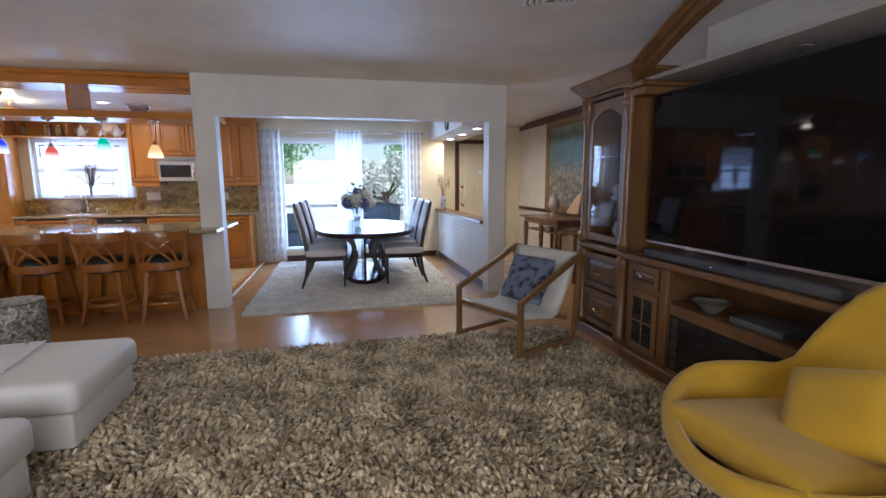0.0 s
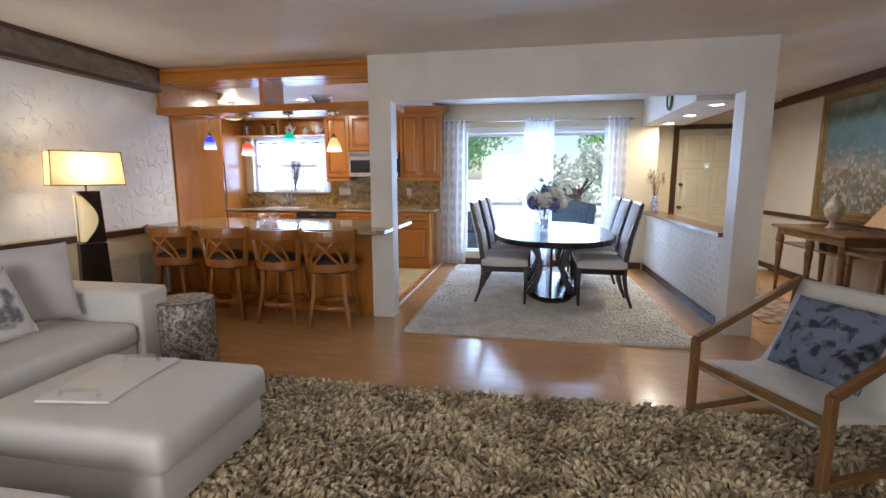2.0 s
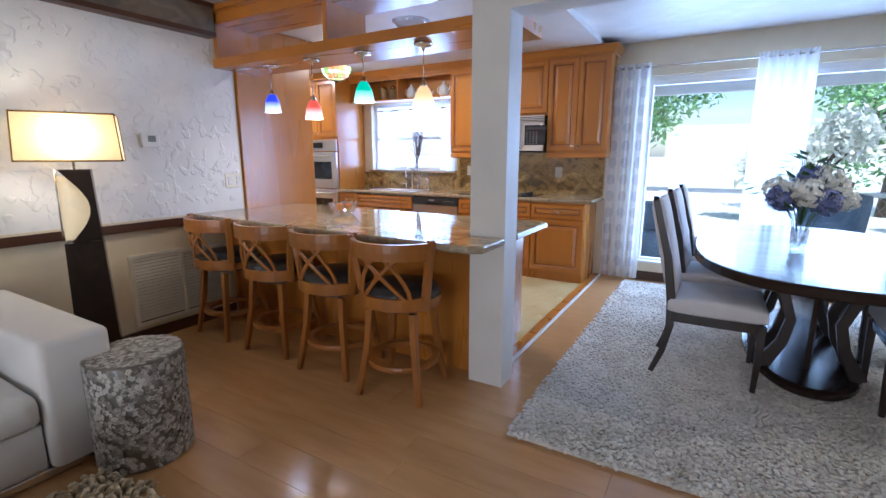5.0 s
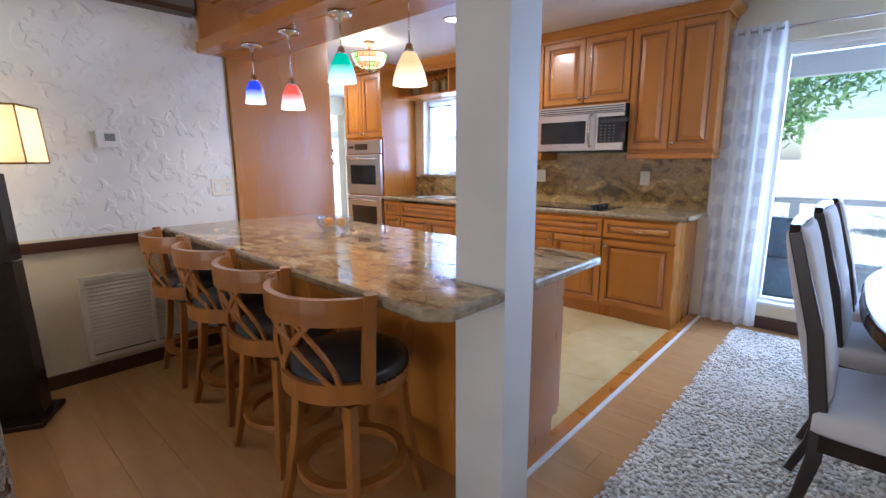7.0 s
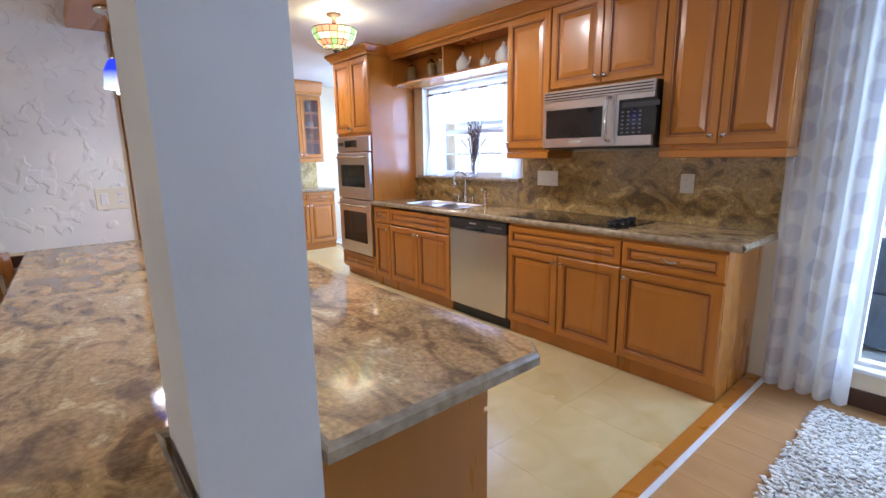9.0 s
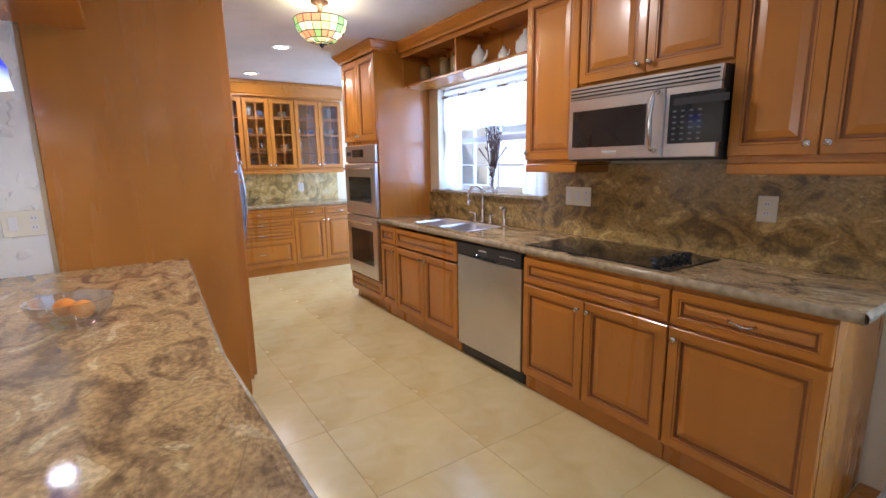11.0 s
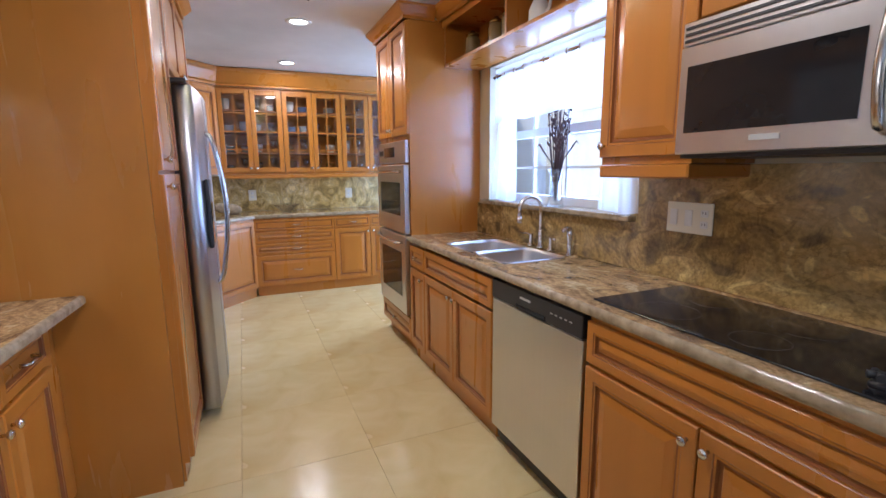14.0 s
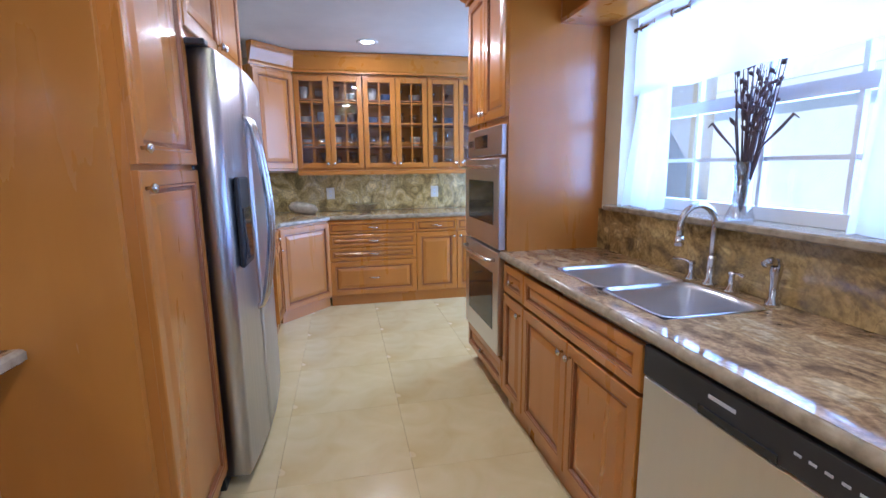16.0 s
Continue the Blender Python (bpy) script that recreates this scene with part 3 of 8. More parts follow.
# oven tower
tw = thing("oven_tower", (-5.63, YB, 0), "tall glazed maple cabinet round a built-in double oven", "cabinet")
part("body", mk((-5.60, -4.865, YB, YN - 0.003, 0.09, 2.42), (-5.60, -4.865, YB + 0.05, YN - 0.003, 0, 0.09)), CAB, tw)
fronts(tw, at(-5.60, YB, 0), [("door", 0, 0.367, 1.64, 2.40, "rb"), ("door", 0.367, 0.735, 1.64, 2.40, "lb"), ("drawer", 0, 0.735, 0.11, 0.285, "c")])
cornice([(-5.605, YN - 0.01), (-5.605, YB - 0.025), (-4.86, YB - 0.025), (-4.86, YU - 0.05)], 2.405, "maple crown moulding on the oven cabinet")
# fridge block: pantry column, cabinet over the fridge, big side panel
YF = 6.41
pn = thing("side_panel", (-3.9, 5.56, 0), "broad plain maple panel that closes the end of the pantry", "panel")
part("panel", mk((-3.902, -3.872, 5.555, YF - 0.03, 0.0, 2.49)), CABP, pn)
pt = unit("tall narrow glazed maple pantry cabinet beside the fridge", 180, -3.905, YF, 0.535, 0.84, 0.0, 2.42, [("door", 0, 0.535, 0.11, 1.385, "lt"), ("door", 0, 0.535, 1.395, 2.40, "lb")], True, "pantry_cabinet")
unit("glazed maple cabinet with two doors over the fridge", 180, -4.445, YF, 1.05, 0.84, 1.88, 2.42, [("door", 0, 0.525, 1.90, 2.40, "rb"), ("door", 0.525, 1.05, 1.90, 2.40, "lb")], name="wall_cabinet", group="kitchen wall cabinets")
part("fridge_side", mk((-5.42, -5.395, 5.57, YF, 0, 2.42)), CAB, thing("side_panel", (-5.4, 5.57, 0), "maple panel at the far side of the fridge", "panel"))
cornice([(-3.87, YF + 0.022), (-5.43, YF + 0.022), (-5.43, 5.6)], 2.405, "maple crown moulding over the fridge")
# peninsula
PX0, PX1, PY0, PY1 = -3.87, -1.42, 5.37, 6.0
pen = thing("peninsula_cabinet", (PX1, PY1, 0), "long maple bar cabinet with drawers and doors", "cabinet")
part("body", mk((PX0, PX1, PY0, PY1, 0.09, 0.875), (PX0, PX1, PY0, PY1 - 0.06, 0, 0.09)), CAB, pen)
m_ = at(PX1, PY1, 0, 180)
it_ = []
for k_ in range(6):
    u_ = k_ * 0.39
    it_ += [("drawer", u_, u_ + 0.39, 0.70, 0.86, "p"), ("door", u_, u_ + 0.39, 0.11, 0.69, "rt" if k_ % 2 == 0 else "lt")]
fronts(pen, m_, it_)


def slab(name, pts, z0, z1, label, holes=None, mats=None, ch=0.012):
    """A stone top with worked edges: pts run round it anticlockwise."""
    P = [Vector((x, y, 0)) for x, y in pts]
    n = len(P)
    cen = []
    for i in range(n):
        a, b = (P[i] - P[i - 1]).normalized(), (P[(i + 1) % n] - P[i]).normalized()
        d = (Vector((-a.y, a.x, 0)) + Vector((-b.y, b.x, 0)))
        d = d.normalized() / max(0.4, d.normalized().dot(Vector((-a.y, a.x, 0))))
        cen.append(d)
    rings = [[p + c * ins + Vector((0, 0, z)) for p, c in zip(P, cen)] for ins, z in ((0.01, z0), (0, z0 + 0.008), (0, z1 - ch), (ch * 0.4, z1 - ch * 0.35), (ch, z1))]
    th = thing(name, (pts[0][0], pts[0][1], z0), label, "counter")
    bm = bmesh.new()
    vs = loft(bm, rings, True, 1, smooth=False)
    for f in bm.faces:
        if len(f.verts) == n and abs(f.normal.z) > 0.9 or all(abs(v.co.z - z1) < 1e-6 for v in f.verts):
            f.material_index = 0
    part("stone_top", bm, mats or [GRAN, EDGE], th)
    return th


slab("bar_counter", [(-3.885, 5.03), (-1.32, 4.935), (-1.25, 4.99), (-1.25, 5.262), (-1.483, 5.262), (-1.483, 5.458), (-1.25, 5.458), (-1.25, 6.02), (-1.31, 6.07), (-2.30, 6.045), (-3.87, 6.12)], 0.878, 0.92, "polished brown and cream granite bar counter with rough edges")
# ---- worktop with its sink hole, splashback, appliances ----
wt = thing("kitchen_counter", (-4.90, 7.80, 0.88), "polished brown granite counter with a sink cut into it", "counter")
SX0, SX1, SY0, SY1 = -4.42, -3.66, 7.90, 8.30
for b_ in ((-4.90, SX0, 7.812, YN - 0.002), (SX1, -1.365, 7.812, YN - 0.002), (SX0, SX1, 7.812, SY0), (SX0, SX1, SY1, YN - 0.002)):
    part("stone_top", mk((*b_, 0.878, 0.92)), GRAN, wt)
bm = bmesh.new()
prof_ = [(0, 0.880), (-0.010, 0.884), (-0.013, 0.90), (-0.010, 0.914), (0, 0.9195)]
loft(bm, [[(-4.899, 7.811 + o, z) for o, z in prof_], [(-1.365, 7.811 + o, z) for o, z in prof_]], False, closed=False)
loft(bm, [[(-1.3645 - o, 7.811, z) for o, z in prof_], [(-1.3645 - o, YN - 0.003, z) for o, z in prof_]], False, closed=False)
part("rounded_edge", bm, EDGE, wt)
sb = thing("splashback", (-3.3, YN, 0.92), "mottled brown granite splashback with dark veins", "splashback")
part("slab", mk((-3.33, -1.37, YN - 0.022, YN - 0.001, 0.922, 1.402)), GRANB, sb)
part("slab", mk((-4.865, -3.33, YN - 0.022, YN - 0.001, 0.922, 1.145)), GRANB, sb)
part("sill", mk((-4.74, -3.29, YN - 0.075, YN + 0.10, 1.147, 1.175), bev=0.006), EDGE, sb)
sk = thing("kitchen_sink", (-4.13, 8.1, 0.92), "stainless steel sink with two bowls and a bright rim", "sink")
for nm_, x0_, x1_ in (("bowl", SX0 + 0.015, -4.05), ("bowl", -4.03, SX1 - 0.015)):
    def rr_(ins, z, x0_=x0_, x1_=x1_):
        c = 0.05
        X0, X1, Y0, Y1 = x0_ + ins, x1_ - ins, SY0 + 0.012 + ins, SY1 - 0.012 - ins
        out = []
        for cx, cy, a0 in ((X1 - c, Y1 - c, 0), (X0 + c, Y1 - c, 90), (X0 + c, Y0 + c, 180), (X1 - c, Y0 + c, 270)):
            for k in range(5):
                a = radians(a0 + 22.5 * k)
                out.append((cx + c * math.cos(a), cy + c * math.sin(a), z))
        return out
    bm = bmesh.new()
    loft(bm, [rr_(-0.012, 0.9215), rr_(-0.010, 0.9235), rr_(0.0, 0.922), rr_(0.004, 0.90), rr_(0.01, 0.76), rr_(0.03, 0.735)], False)
    f = bm.faces.new([bm.verts.new(p) for p in rr_(0.03, 0.735)])
    b_ = part(nm_, bm, STEEL, sk)
    bm = bmesh.new()
    lathe(bm, [(0.04, 0.737), (0.036, 0.740), (0.012, 0.738), (0.001, 0.738)], (x0_ + x1_) / 2, 8.1)
    part("drain", bm, CHROME, b_)
tp = thing("tap", (-3.97, 8.335, 0.92), "satin nickel arched kitchen tap with two levers", "tap")
bm = bmesh.new()
lathe(bm, [(0.028, 0.92), (0.026, 0.935), (0.017, 0.95), (0.014, 1.02), (0.017, 1.03), (0.012, 1.04)], -3.97, 8.335, 14)
tube(bm, [(-3.97, 8.335, 1.03), (-3.97, 8.335, 1.16)] + [(-3.97, 8.335 - 0.075 * (1 - math.cos(a)), 1.16 + 0.075 * math.sin(a)) for a in (0.4, 0.8, 1.2, 1.57, 2.0, 2.4, 2.8, 3.14)] + [(-3.97, 8.185, 1.12)], [0.012] * 10 + [0.013], 10)
lathe(bm, [(0.013, 1.12), (0.017, 1.11), (0.016, 1.085), (0.012, 1.083)], -3.97, 8.185, 12)
part("spout", bm, CHROME, tp, smooth=True)
for sx_ in (-0.10, 0.10):
    bm = bmesh.new()
    lathe(bm, [(0.024, 0.92), (0.022, 0.932), (0.012, 0.945), (0.010, 0.985), (0.014, 0.99), (0.010, 1.0)], -3.97 + sx_, 8.335, 12)
    tube(bm, [(-3.97 + sx_, 8.335, 0.992), (-3.97 + sx_ * 1.3, 8.325, 1.0), (-3.97 + sx_ * 1.75, 8.31, 1.0)], [0.006, 0.005, 0.007], 8)
    part("lever", bm, CHROME, tp, smooth=True)
sp = thing("soap_dispenser", (-3.70, 8.335, 0.92), "satin nickel pull-out sprayer beside the tap", "dispenser")
bm = bmesh.new()
lathe(bm, [(0.024, 0.92), (0.022, 0.93), (0.014, 0.945), (0.013, 1.0), (0.018, 1.03), (0.018, 1.06), (0.012, 1.078)], -3.70, 8.335, 12)
tube(bm, [(-3.70, 8.335, 1.055), (-3.70, 8.31, 1.072), (-3.70, 8.285, 1.062)], [0.016, 0.015, 0.012], 10)
part("sprayer", bm, CHROME, sp, smooth=True)
ck = thing("cooktop", (-2.35, 8.08, 0.92), "black glass electric cooktop with four star knobs", "cooktop")
part("glass_top", mk((-2.97, -2.05, 7.86, 8.32, 0.9205, 0.927), bev=0.003), BLACKG, ck)
ring_m = mat("cooktop_print", (0.05, 0.05, 0.055), rough=0.15, bump=0)
for x_, y_, r_ in ((-2.75, 7.98, 0.10), (-2.75, 8.2, 0.075), (-2.45, 7.98, 0.075), (-2.45, 8.2, 0.10)):
    bm = bmesh.new()
    loft(bm, [[(x_ + r * math.cos(k * math.pi / 14), y_ + r * math.sin(k * math.pi / 14), 0.9274) for k in range(28)] for r in (r_, r_ - 0.004)], False)
    part("burner_mark", bm, ring_m, ck)
for k_ in range(4):
    bm = bmesh.new()
    x_, y_ = -2.17 + 0.004 * k_, 7.94 + 0.085 * k_
    lathe(bm, [(0.022, 0.927), (0.021, 0.935), (0.014, 0.938), (0.012, 0.955), (0.008, 0.958)], x_, y_, 12)
    for a_ in range(5):
        c_, s_ = math.cos(a_ * 1.2566), math.sin(a_ * 1.2566)
        tube(bm, [(x_, y_, 0.95), (x_ + 0.026 * c_, y_ + 0.026 * s_, 0.95)], [0.007, 0.009], 6)
    part("knob", bm, BLACKP, ck)
# dishwasher
dw = thing("dishwasher", (-3.625, YB, 0.0), "brushed steel dishwasher with a black control strip", "dishwasher")
part("tub", mk((-3.625, -2.955, YB + 0.02, YN - 0.03, 0.02, 0.872)), BLACKP, dw)
part("door", mk((-3.62, -2.96, YB - 0.022, YB + 0.018, 0.10, 0.772), bev=0.004), STEEL, dw)
bm = mk((-3.62, -2.96, YB - 0.026, YB + 0.018, 0.776, 0.868), bev=0.004)
cp_ = part("control_panel", bm, BLACKP, dw)
part("grip", mk((-3.40, -3.18, YB - 0.030, YB - 0.0262, 0.776, 0.80), bev=0.002), BLACKG, cp_)
KEY = mat("key_print", (0.13, 0.13, 0.14), rough=0.4, bump=0)
LBL = mat("pale_print", (0.5, 0.5, 0.5), rough=0.5, bump=0)
for k_ in range(5):
    part("print", mk((-3.15 + k_ * 0.03, -3.135 + k_ * 0.03, YB - 0.0275, YB - 0.0264, 0.822, 0.828)), LBL, cp_)
part("print", mk((-3.37, -3.29, YB - 0.0275, YB - 0.0264, 0.828, 0.838)), LBL, cp_)
part("kick_plate", mk((-3.62, -2.96, YB + 0.03, YB + 0.05, 0.0, 0.095)), BLACKP, dw)
# double oven
ov = thing("double_oven", (-5.28, YB, 0.30), "built-in steel double wall oven with dark glass doors", "oven")
x0_, x1_ = -5.575, -4.885
cpn = part("control_panel", mk((x0_, x1_, YB - 0.03, YB - 0.002, 1.445, 1.605), bev=0.003), STEEL, ov)
part("display", mk((-5.40, -5.14, YB - 0.033, YB - 0.0304, 1.49, 1.565)), BLACKG, cpn)
for k_ in range(4):
    part("button", mk((-5.54 + k_ * 0.03, -5.522 + k_ * 0.03, YB - 0.033, YB - 0.0304, 1.505, 1.545)), BLACKP, cpn)
for z0_, z1_ in ((0.925, 1.43), (0.305, 0.91)):
    d_ = part("door", mk((x0_, x1_, YB - 0.045, YB - 0.002, z0_, z1_), bev=0.005), STEEL, ov)
    part("window", mk((x0_ + 0.09, x1_ - 0.09, YB - 0.0475, YB - 0.0454, z0_ + 0.13, z1_ - 0.13), bev=0.001), BLACKG, d_)
    bm = bmesh.new()
    tube(bm, [(x0_ + 0.06, YB - 0.045, z1_ - 0.05), (x0_ + 0.065, YB - 0.085, z1_ - 0.05)] + [(x0_ + 0.10 + (x1_ - x0_ - 0.2) * k / 6, YB - 0.09 - 0.012 * math.sin(k / 6 * math.pi), z1_ - 0.05) for k in range(7)] + [(x1_ - 0.065, YB - 0.085, z1_ - 0.05), (x1_ - 0.06, YB - 0.045, z1_ - 0.05)], 0.011, 8)
    part("handle", bm, CHROME, d_, smooth=True)
# microwave
mw = thing("microwave", (-2.35, 8.0, 1.45), "brushed steel microwave oven over the cooktop with a curved handle", "microwave")
mx0, mx1, my, mz0, mz1 = -2.775, -1.965, 7.985, 1.42, 1.82
part("case", mk((mx0, mx1, my + 0.03, YN - 0.005, mz0, mz1)), BLACKP, mw)
part("vent_grille", mk((mx0, mx1, my + 0.005, my + 0.029, 1.752, mz1), bev=0.003), STEEL, mw)
for k_ in range(3):
    part("slot", mk((mx0 + 0.01, mx1 - 0.01, my + 0.002, my + 0.0052, 1.762 + k_ * 0.018, 1.770 + k_ * 0.018)), BLACKP, mw)
d_ = part("door", mk((mx0, -2.21, my, my + 0.029, mz0 + 0.012, 1.749), bev=0.004), STEEL, mw)
part("window", mk((mx0 + 0.03, -2.30, my - 0.002, my + 0.0004, mz0 + 0.075, 1.69)), BLACKG, d_)
bm = bmesh.new()
tube(bm, [(-2.245, my, 1.465), (-2.245, my - 0.035, 1.475)] + [(-2.245, my - 0.04 - 0.018 * math.sin(k / 6 * math.pi), 1.485 + 0.23 * k / 6) for k in range(7)] + [(-2.245, my - 0.035, 1.725), (-2.245, my, 1.735)], 0.012, 8)
part("handle", bm, CHROME, d_, smooth=True)
p_ = part("control_panel", mk((-2.207, mx1, my, my + 0.029, mz0 + 0.012, 1.749), bev=0.004), STEEL, mw)
part("keypad", mk((-2.185, mx1 + 0.02, my - 0.002, my + 0.0004, mz0 + 0.075, 1.715)), BLACKG, p_)
part("display", mk((-2.165, mx1 + 0.04, my - 0.003, my - 0.0021, 1.665, 1.695)), ring_m, p_)
for i_ in range(6):
    for j_ in range(4):
        part("key", mk((-2.165 + j_ * 0.038, -2.149 + j_ * 0.038, my - 0.003, my - 0.0021, 1.51 + i_ * 0.025, 1.518 + i_ * 0.025)), KEY, p_)
part("badge", mk((-2.54, -2.46, my - 0.002, my + 0.0004, 1.462, 1.477)), LBL, d_)
# fridge
fr = thing("fridge", (-4.87, 6.4, 0.0), "stainless side-by-side fridge with an ice dispenser and bowed handles", "fridge")
part("case", mk((-5.49, -4.455, 5.62, 6.41, 0.03, 1.83), bev=0.005), BLACKP, fr)
for x0_, x1_, hx_ in ((-4.81, -4.455, -4.84 + 0.065), (-5.49, -4.82, -4.855)):
    bm = bmesh.new()
    n_ = 8
    rings_ = []
    for z_ in (0.06, 0.065, 1.825, 1.83):
        ins_ = 0.004 if z_ in (0.06, 1.83) else 0
        rings_.append([(x0_ + ins_, 6.418, z_)] + [(x0_ + ins_ + (x1_ - x0_ - 2 * ins_) * k / n_, 6.512 + 0.035 * math.sin(((x0_ + (x1_ - x0_) * k / n_) + 5.47) / 1.06 * math.pi) - ins_, z_) for k in range(n_ + 1)] + [(x1_ - ins_, 6.418, z_)])
    loft(bm, rings_, True)
    d_ = part("door", bm, STEELH, fr)
    bm = bmesh.new()
    tube(bm, [(hx_, 6.52, 0.72), (hx_, 6.565, 0.74)] + [(hx_, 6.58 + 0.045 * math.sin(k / 10 * math.pi), 0.78 + 0.78 * k / 10) for k in range(11)] + [(hx_, 6.565, 1.60), (hx_, 6.52, 1.62)], 0.014, 8)
    part("handle", bm, CHROME, d_, smooth=True)
    if x0_ > -4.82:
        part("dispenser_frame", mk((-4.735, -4.54, 6.53, 6.5525, 0.97, 1.35), bev=0.006), BLACKP, d_)
        part("dispenser_recess", mk((-4.715, -4.56, 6.553, 6.556, 1.00, 1.22), bev=0.001), BLACKG, d_)
        part("badge", mk((-5.27, -5.22, 6.526, 6.5365, 1.72, 1.76)), LBL, d_)
part("kick_plate", mk((-5.49, -4.455, 6.36, 6.41, 0.0, 0.055)), BLACKP, fr)
part("hinge_cover", mk((-4.47, -4.42, 6.38, 6.50, 1.832, 1.855), bev=0.004), BLACKP, fr)
# breakfast-end cabinets
before_ = set(bpy.data.objects)
XF = -7.15
db = "glazed maple base cabinet at the room end"
unit(db + ", four drawers", 90, XF, 6.97, 0.87, 0.58, 0, 0.875, [("drawer", 0, 0.87, 0.735, 0.86, "p"), ("drawer", 0, 0.87, 0.60, 0.73, "p"), ("drawer", 0, 0.87, 0.465, 0.595, "p"), ("drawer", 0, 0.87, 0.11, 0.46, "p")], True, "base_cabinet", group="end base cabinets")
unit(db + ", drawer over door", 90, XF, 7.84, 0.43, 0.58, 0, 0.875, [("drawer", 0, 0.43, 0.735, 0.86, "p"), ("door", 0, 0.43, 0.11, 0.73, "rt")], True, "base_cabinet", group="end base cabinets")
unit(db + ", drawer over door", 90, XF, 8.27, 0.43, 0.58, 0, 0.875, [("drawer", 0, 0.43, 0.735, 0.86, "p"), ("door", 0, 0.43, 0.11, 0.73, "lt")], True, "base_cabinet", group="end base cabinets")
dg = math.degrees(math.atan2(6.97 - 6.55, XF + 6.68)) % 180
unit("angled glazed maple corner cabinet with one door", 138, -6.70, 6.56, 0.61, 0.30, 0, 0.875, [("door", 0, 0.61, 0.11, 0.86, "")], True, "corner_cabinet")
unit("glazed maple base cabinet, one drawer over one door", 180, -6.36, 6.55, 0.33, 0.60, 0, 0.875, [("drawer", 0, 0.33, 0.735, 0.86, "c"), ("door", 0, 0.33, 0.11, 0.73, "rt")], True, "base_cabinet", group="end base cabinets")
part("filler", mk((-7.73, -6.37, 5.97, 6.0, 0.0, 0.86), (-7.73, -7.2, 6.0, 6.96, 0.1, 0.86)), CAB, bpy.data.objects["corner_cabinet"])
slab("end_counter", [(-7.755, 5.97), (-6.34, 5.97), (-6.34, 6.575), (-6.70, 6.585), (-7.125, 6.99), (-7.125, 8.72), (-7.755, 8.72)], 0.878, 0.92, "brown granite worktop that turns the corner")
sb2 = thing("splashback", (-7.75, 7.0, 0.92), "tan and grey granite splashback behind the end worktop", "splashback")
GRANC = granite("granite_light", ((0.26, 0.20, 0.08), (0.82, 0.68, 0.32), (0.46, 0.34, 0.12), (0.62, 0.47, 0.18), (0.60, 0.48, 0.24)), 4.5, 0.12)
part("slab", mk((-7.757, -7.738, 5.97, 8.72, 0.922, 1.34)), GRANC, sb2)
DISH = mat("crockery", (0.62, 0.62, 0.60), (0.5, 0.5, 0.5), rough=0.2, bump=0, rand=0.25)
DISHB = mat("blue_crockery", (0.16, 0.22, 0.38), (0.24, 0.3, 0.45), rough=0.2, bump=0)
INS = mat("cabinet_inside", (0.36, 0.16, 0.06), (0.3, 0.12, 0.045), rough=0.5, scale=(9, 9, 1), bump=0.03)
rnd = random.Random(4)
for i_ in range(3):
    y0_ = 6.70 + i_ * 0.665
    c_, m_ = unit("maple wall cabinet with two lattice glass doors and crockery", 90, -7.41, y0_, 0.66, 0.34, 1.36, 2.30, [("glass", 0, 0.33, 1.38, 2.28, "rb"), ("glass", 0.33, 0.66, 1.38, 2.28, "lb")], name="glass_cabinet", open_front=True, group="glass cabinets")
    for z_ in (1.59, 1.82, 2.05):
        part("shelf", mk((0.02, 0.64, 0.02, 0.32, z_, z_ + 0.016), m=m_), INS, c_)
    for z_ in (1.378, 1.606, 1.836, 2.066):
        for k_ in range(4):
            u_ = 0.09 + 0.155 * k_ + rnd.uniform(-0.01, 0.01)
            hh_, r_ = rnd.uniform(0.08, 0.16), rnd.uniform(0.035, 0.055)
            bm = bmesh.new()
            kk_ = rnd.random()
            if kk_ < 0.45:
                lathe(bm, [(r_ * 0.6, 0), (r_ * 0.7, 0.01), (r_, hh_ * 0.5), (r_, hh_), (r_ * 0.93, hh_), (r_ * 0.9, hh_ * 0.5), (0.004, 0.012)], n=12)
                nm_, mt_ = "tumbler", CRYSTAL if rnd.random() < 0.5 else DISH
            elif kk_ < 0.75:
                for q_ in range(5):
                    lathe(bm, [(r_ * 0.6, q_ * 0.014), (r_ * 1.25, q_ * 0.014 + 0.010), (r_ * 1.25, q_ * 0.014 + 0.0125), (0.002, q_ * 0.014 + 0.006)], n=14)
                nm_, mt_ = "plate_stack", DISHB if rnd.random() < 0.35 else DISH
            else:
                lathe(bm, [(r_ * 0.7, 0), (r_ * 0.15, 0.008), (r_ * 0.13, hh_ * 0.5), (r_ * 0.7, hh_ * 0.65), (r_ * 0.8, hh_ * 1.1), (r_ * 0.75, hh_ * 1.1), (0.003, hh_ * 0.55)], n=12)
                nm_, mt_ = "goblet", CRYSTAL
            g_ = thing(nm_, tuple(m_ @ Vector((u_, 0.17, z_))), {"tumbler": "small tumbler on a cabinet shelf", "plate_stack": "stack of small plates on a shelf", "goblet": "stemmed glass on a cabinet shelf"}[nm_], {"tumbler": "glass", "plate_stack": "plates", "goblet": "glass"}[nm_], "crockery in the glass cabinets")
            bmesh.ops.translate(bm, verts=bm.verts, vec=m_ @ Vector((u_, 0.17, z_)))
            part("body", bm, mt_, g_, smooth=True)
unit("angled glazed maple corner wall cabinet", 138, -7.05, 6.38, 0.46, 0.24, 1.36, 2.30, [("door", 0, 0.46, 1.38, 2.28, "")], name="wall_cabinet", group="kitchen wall cabinets")
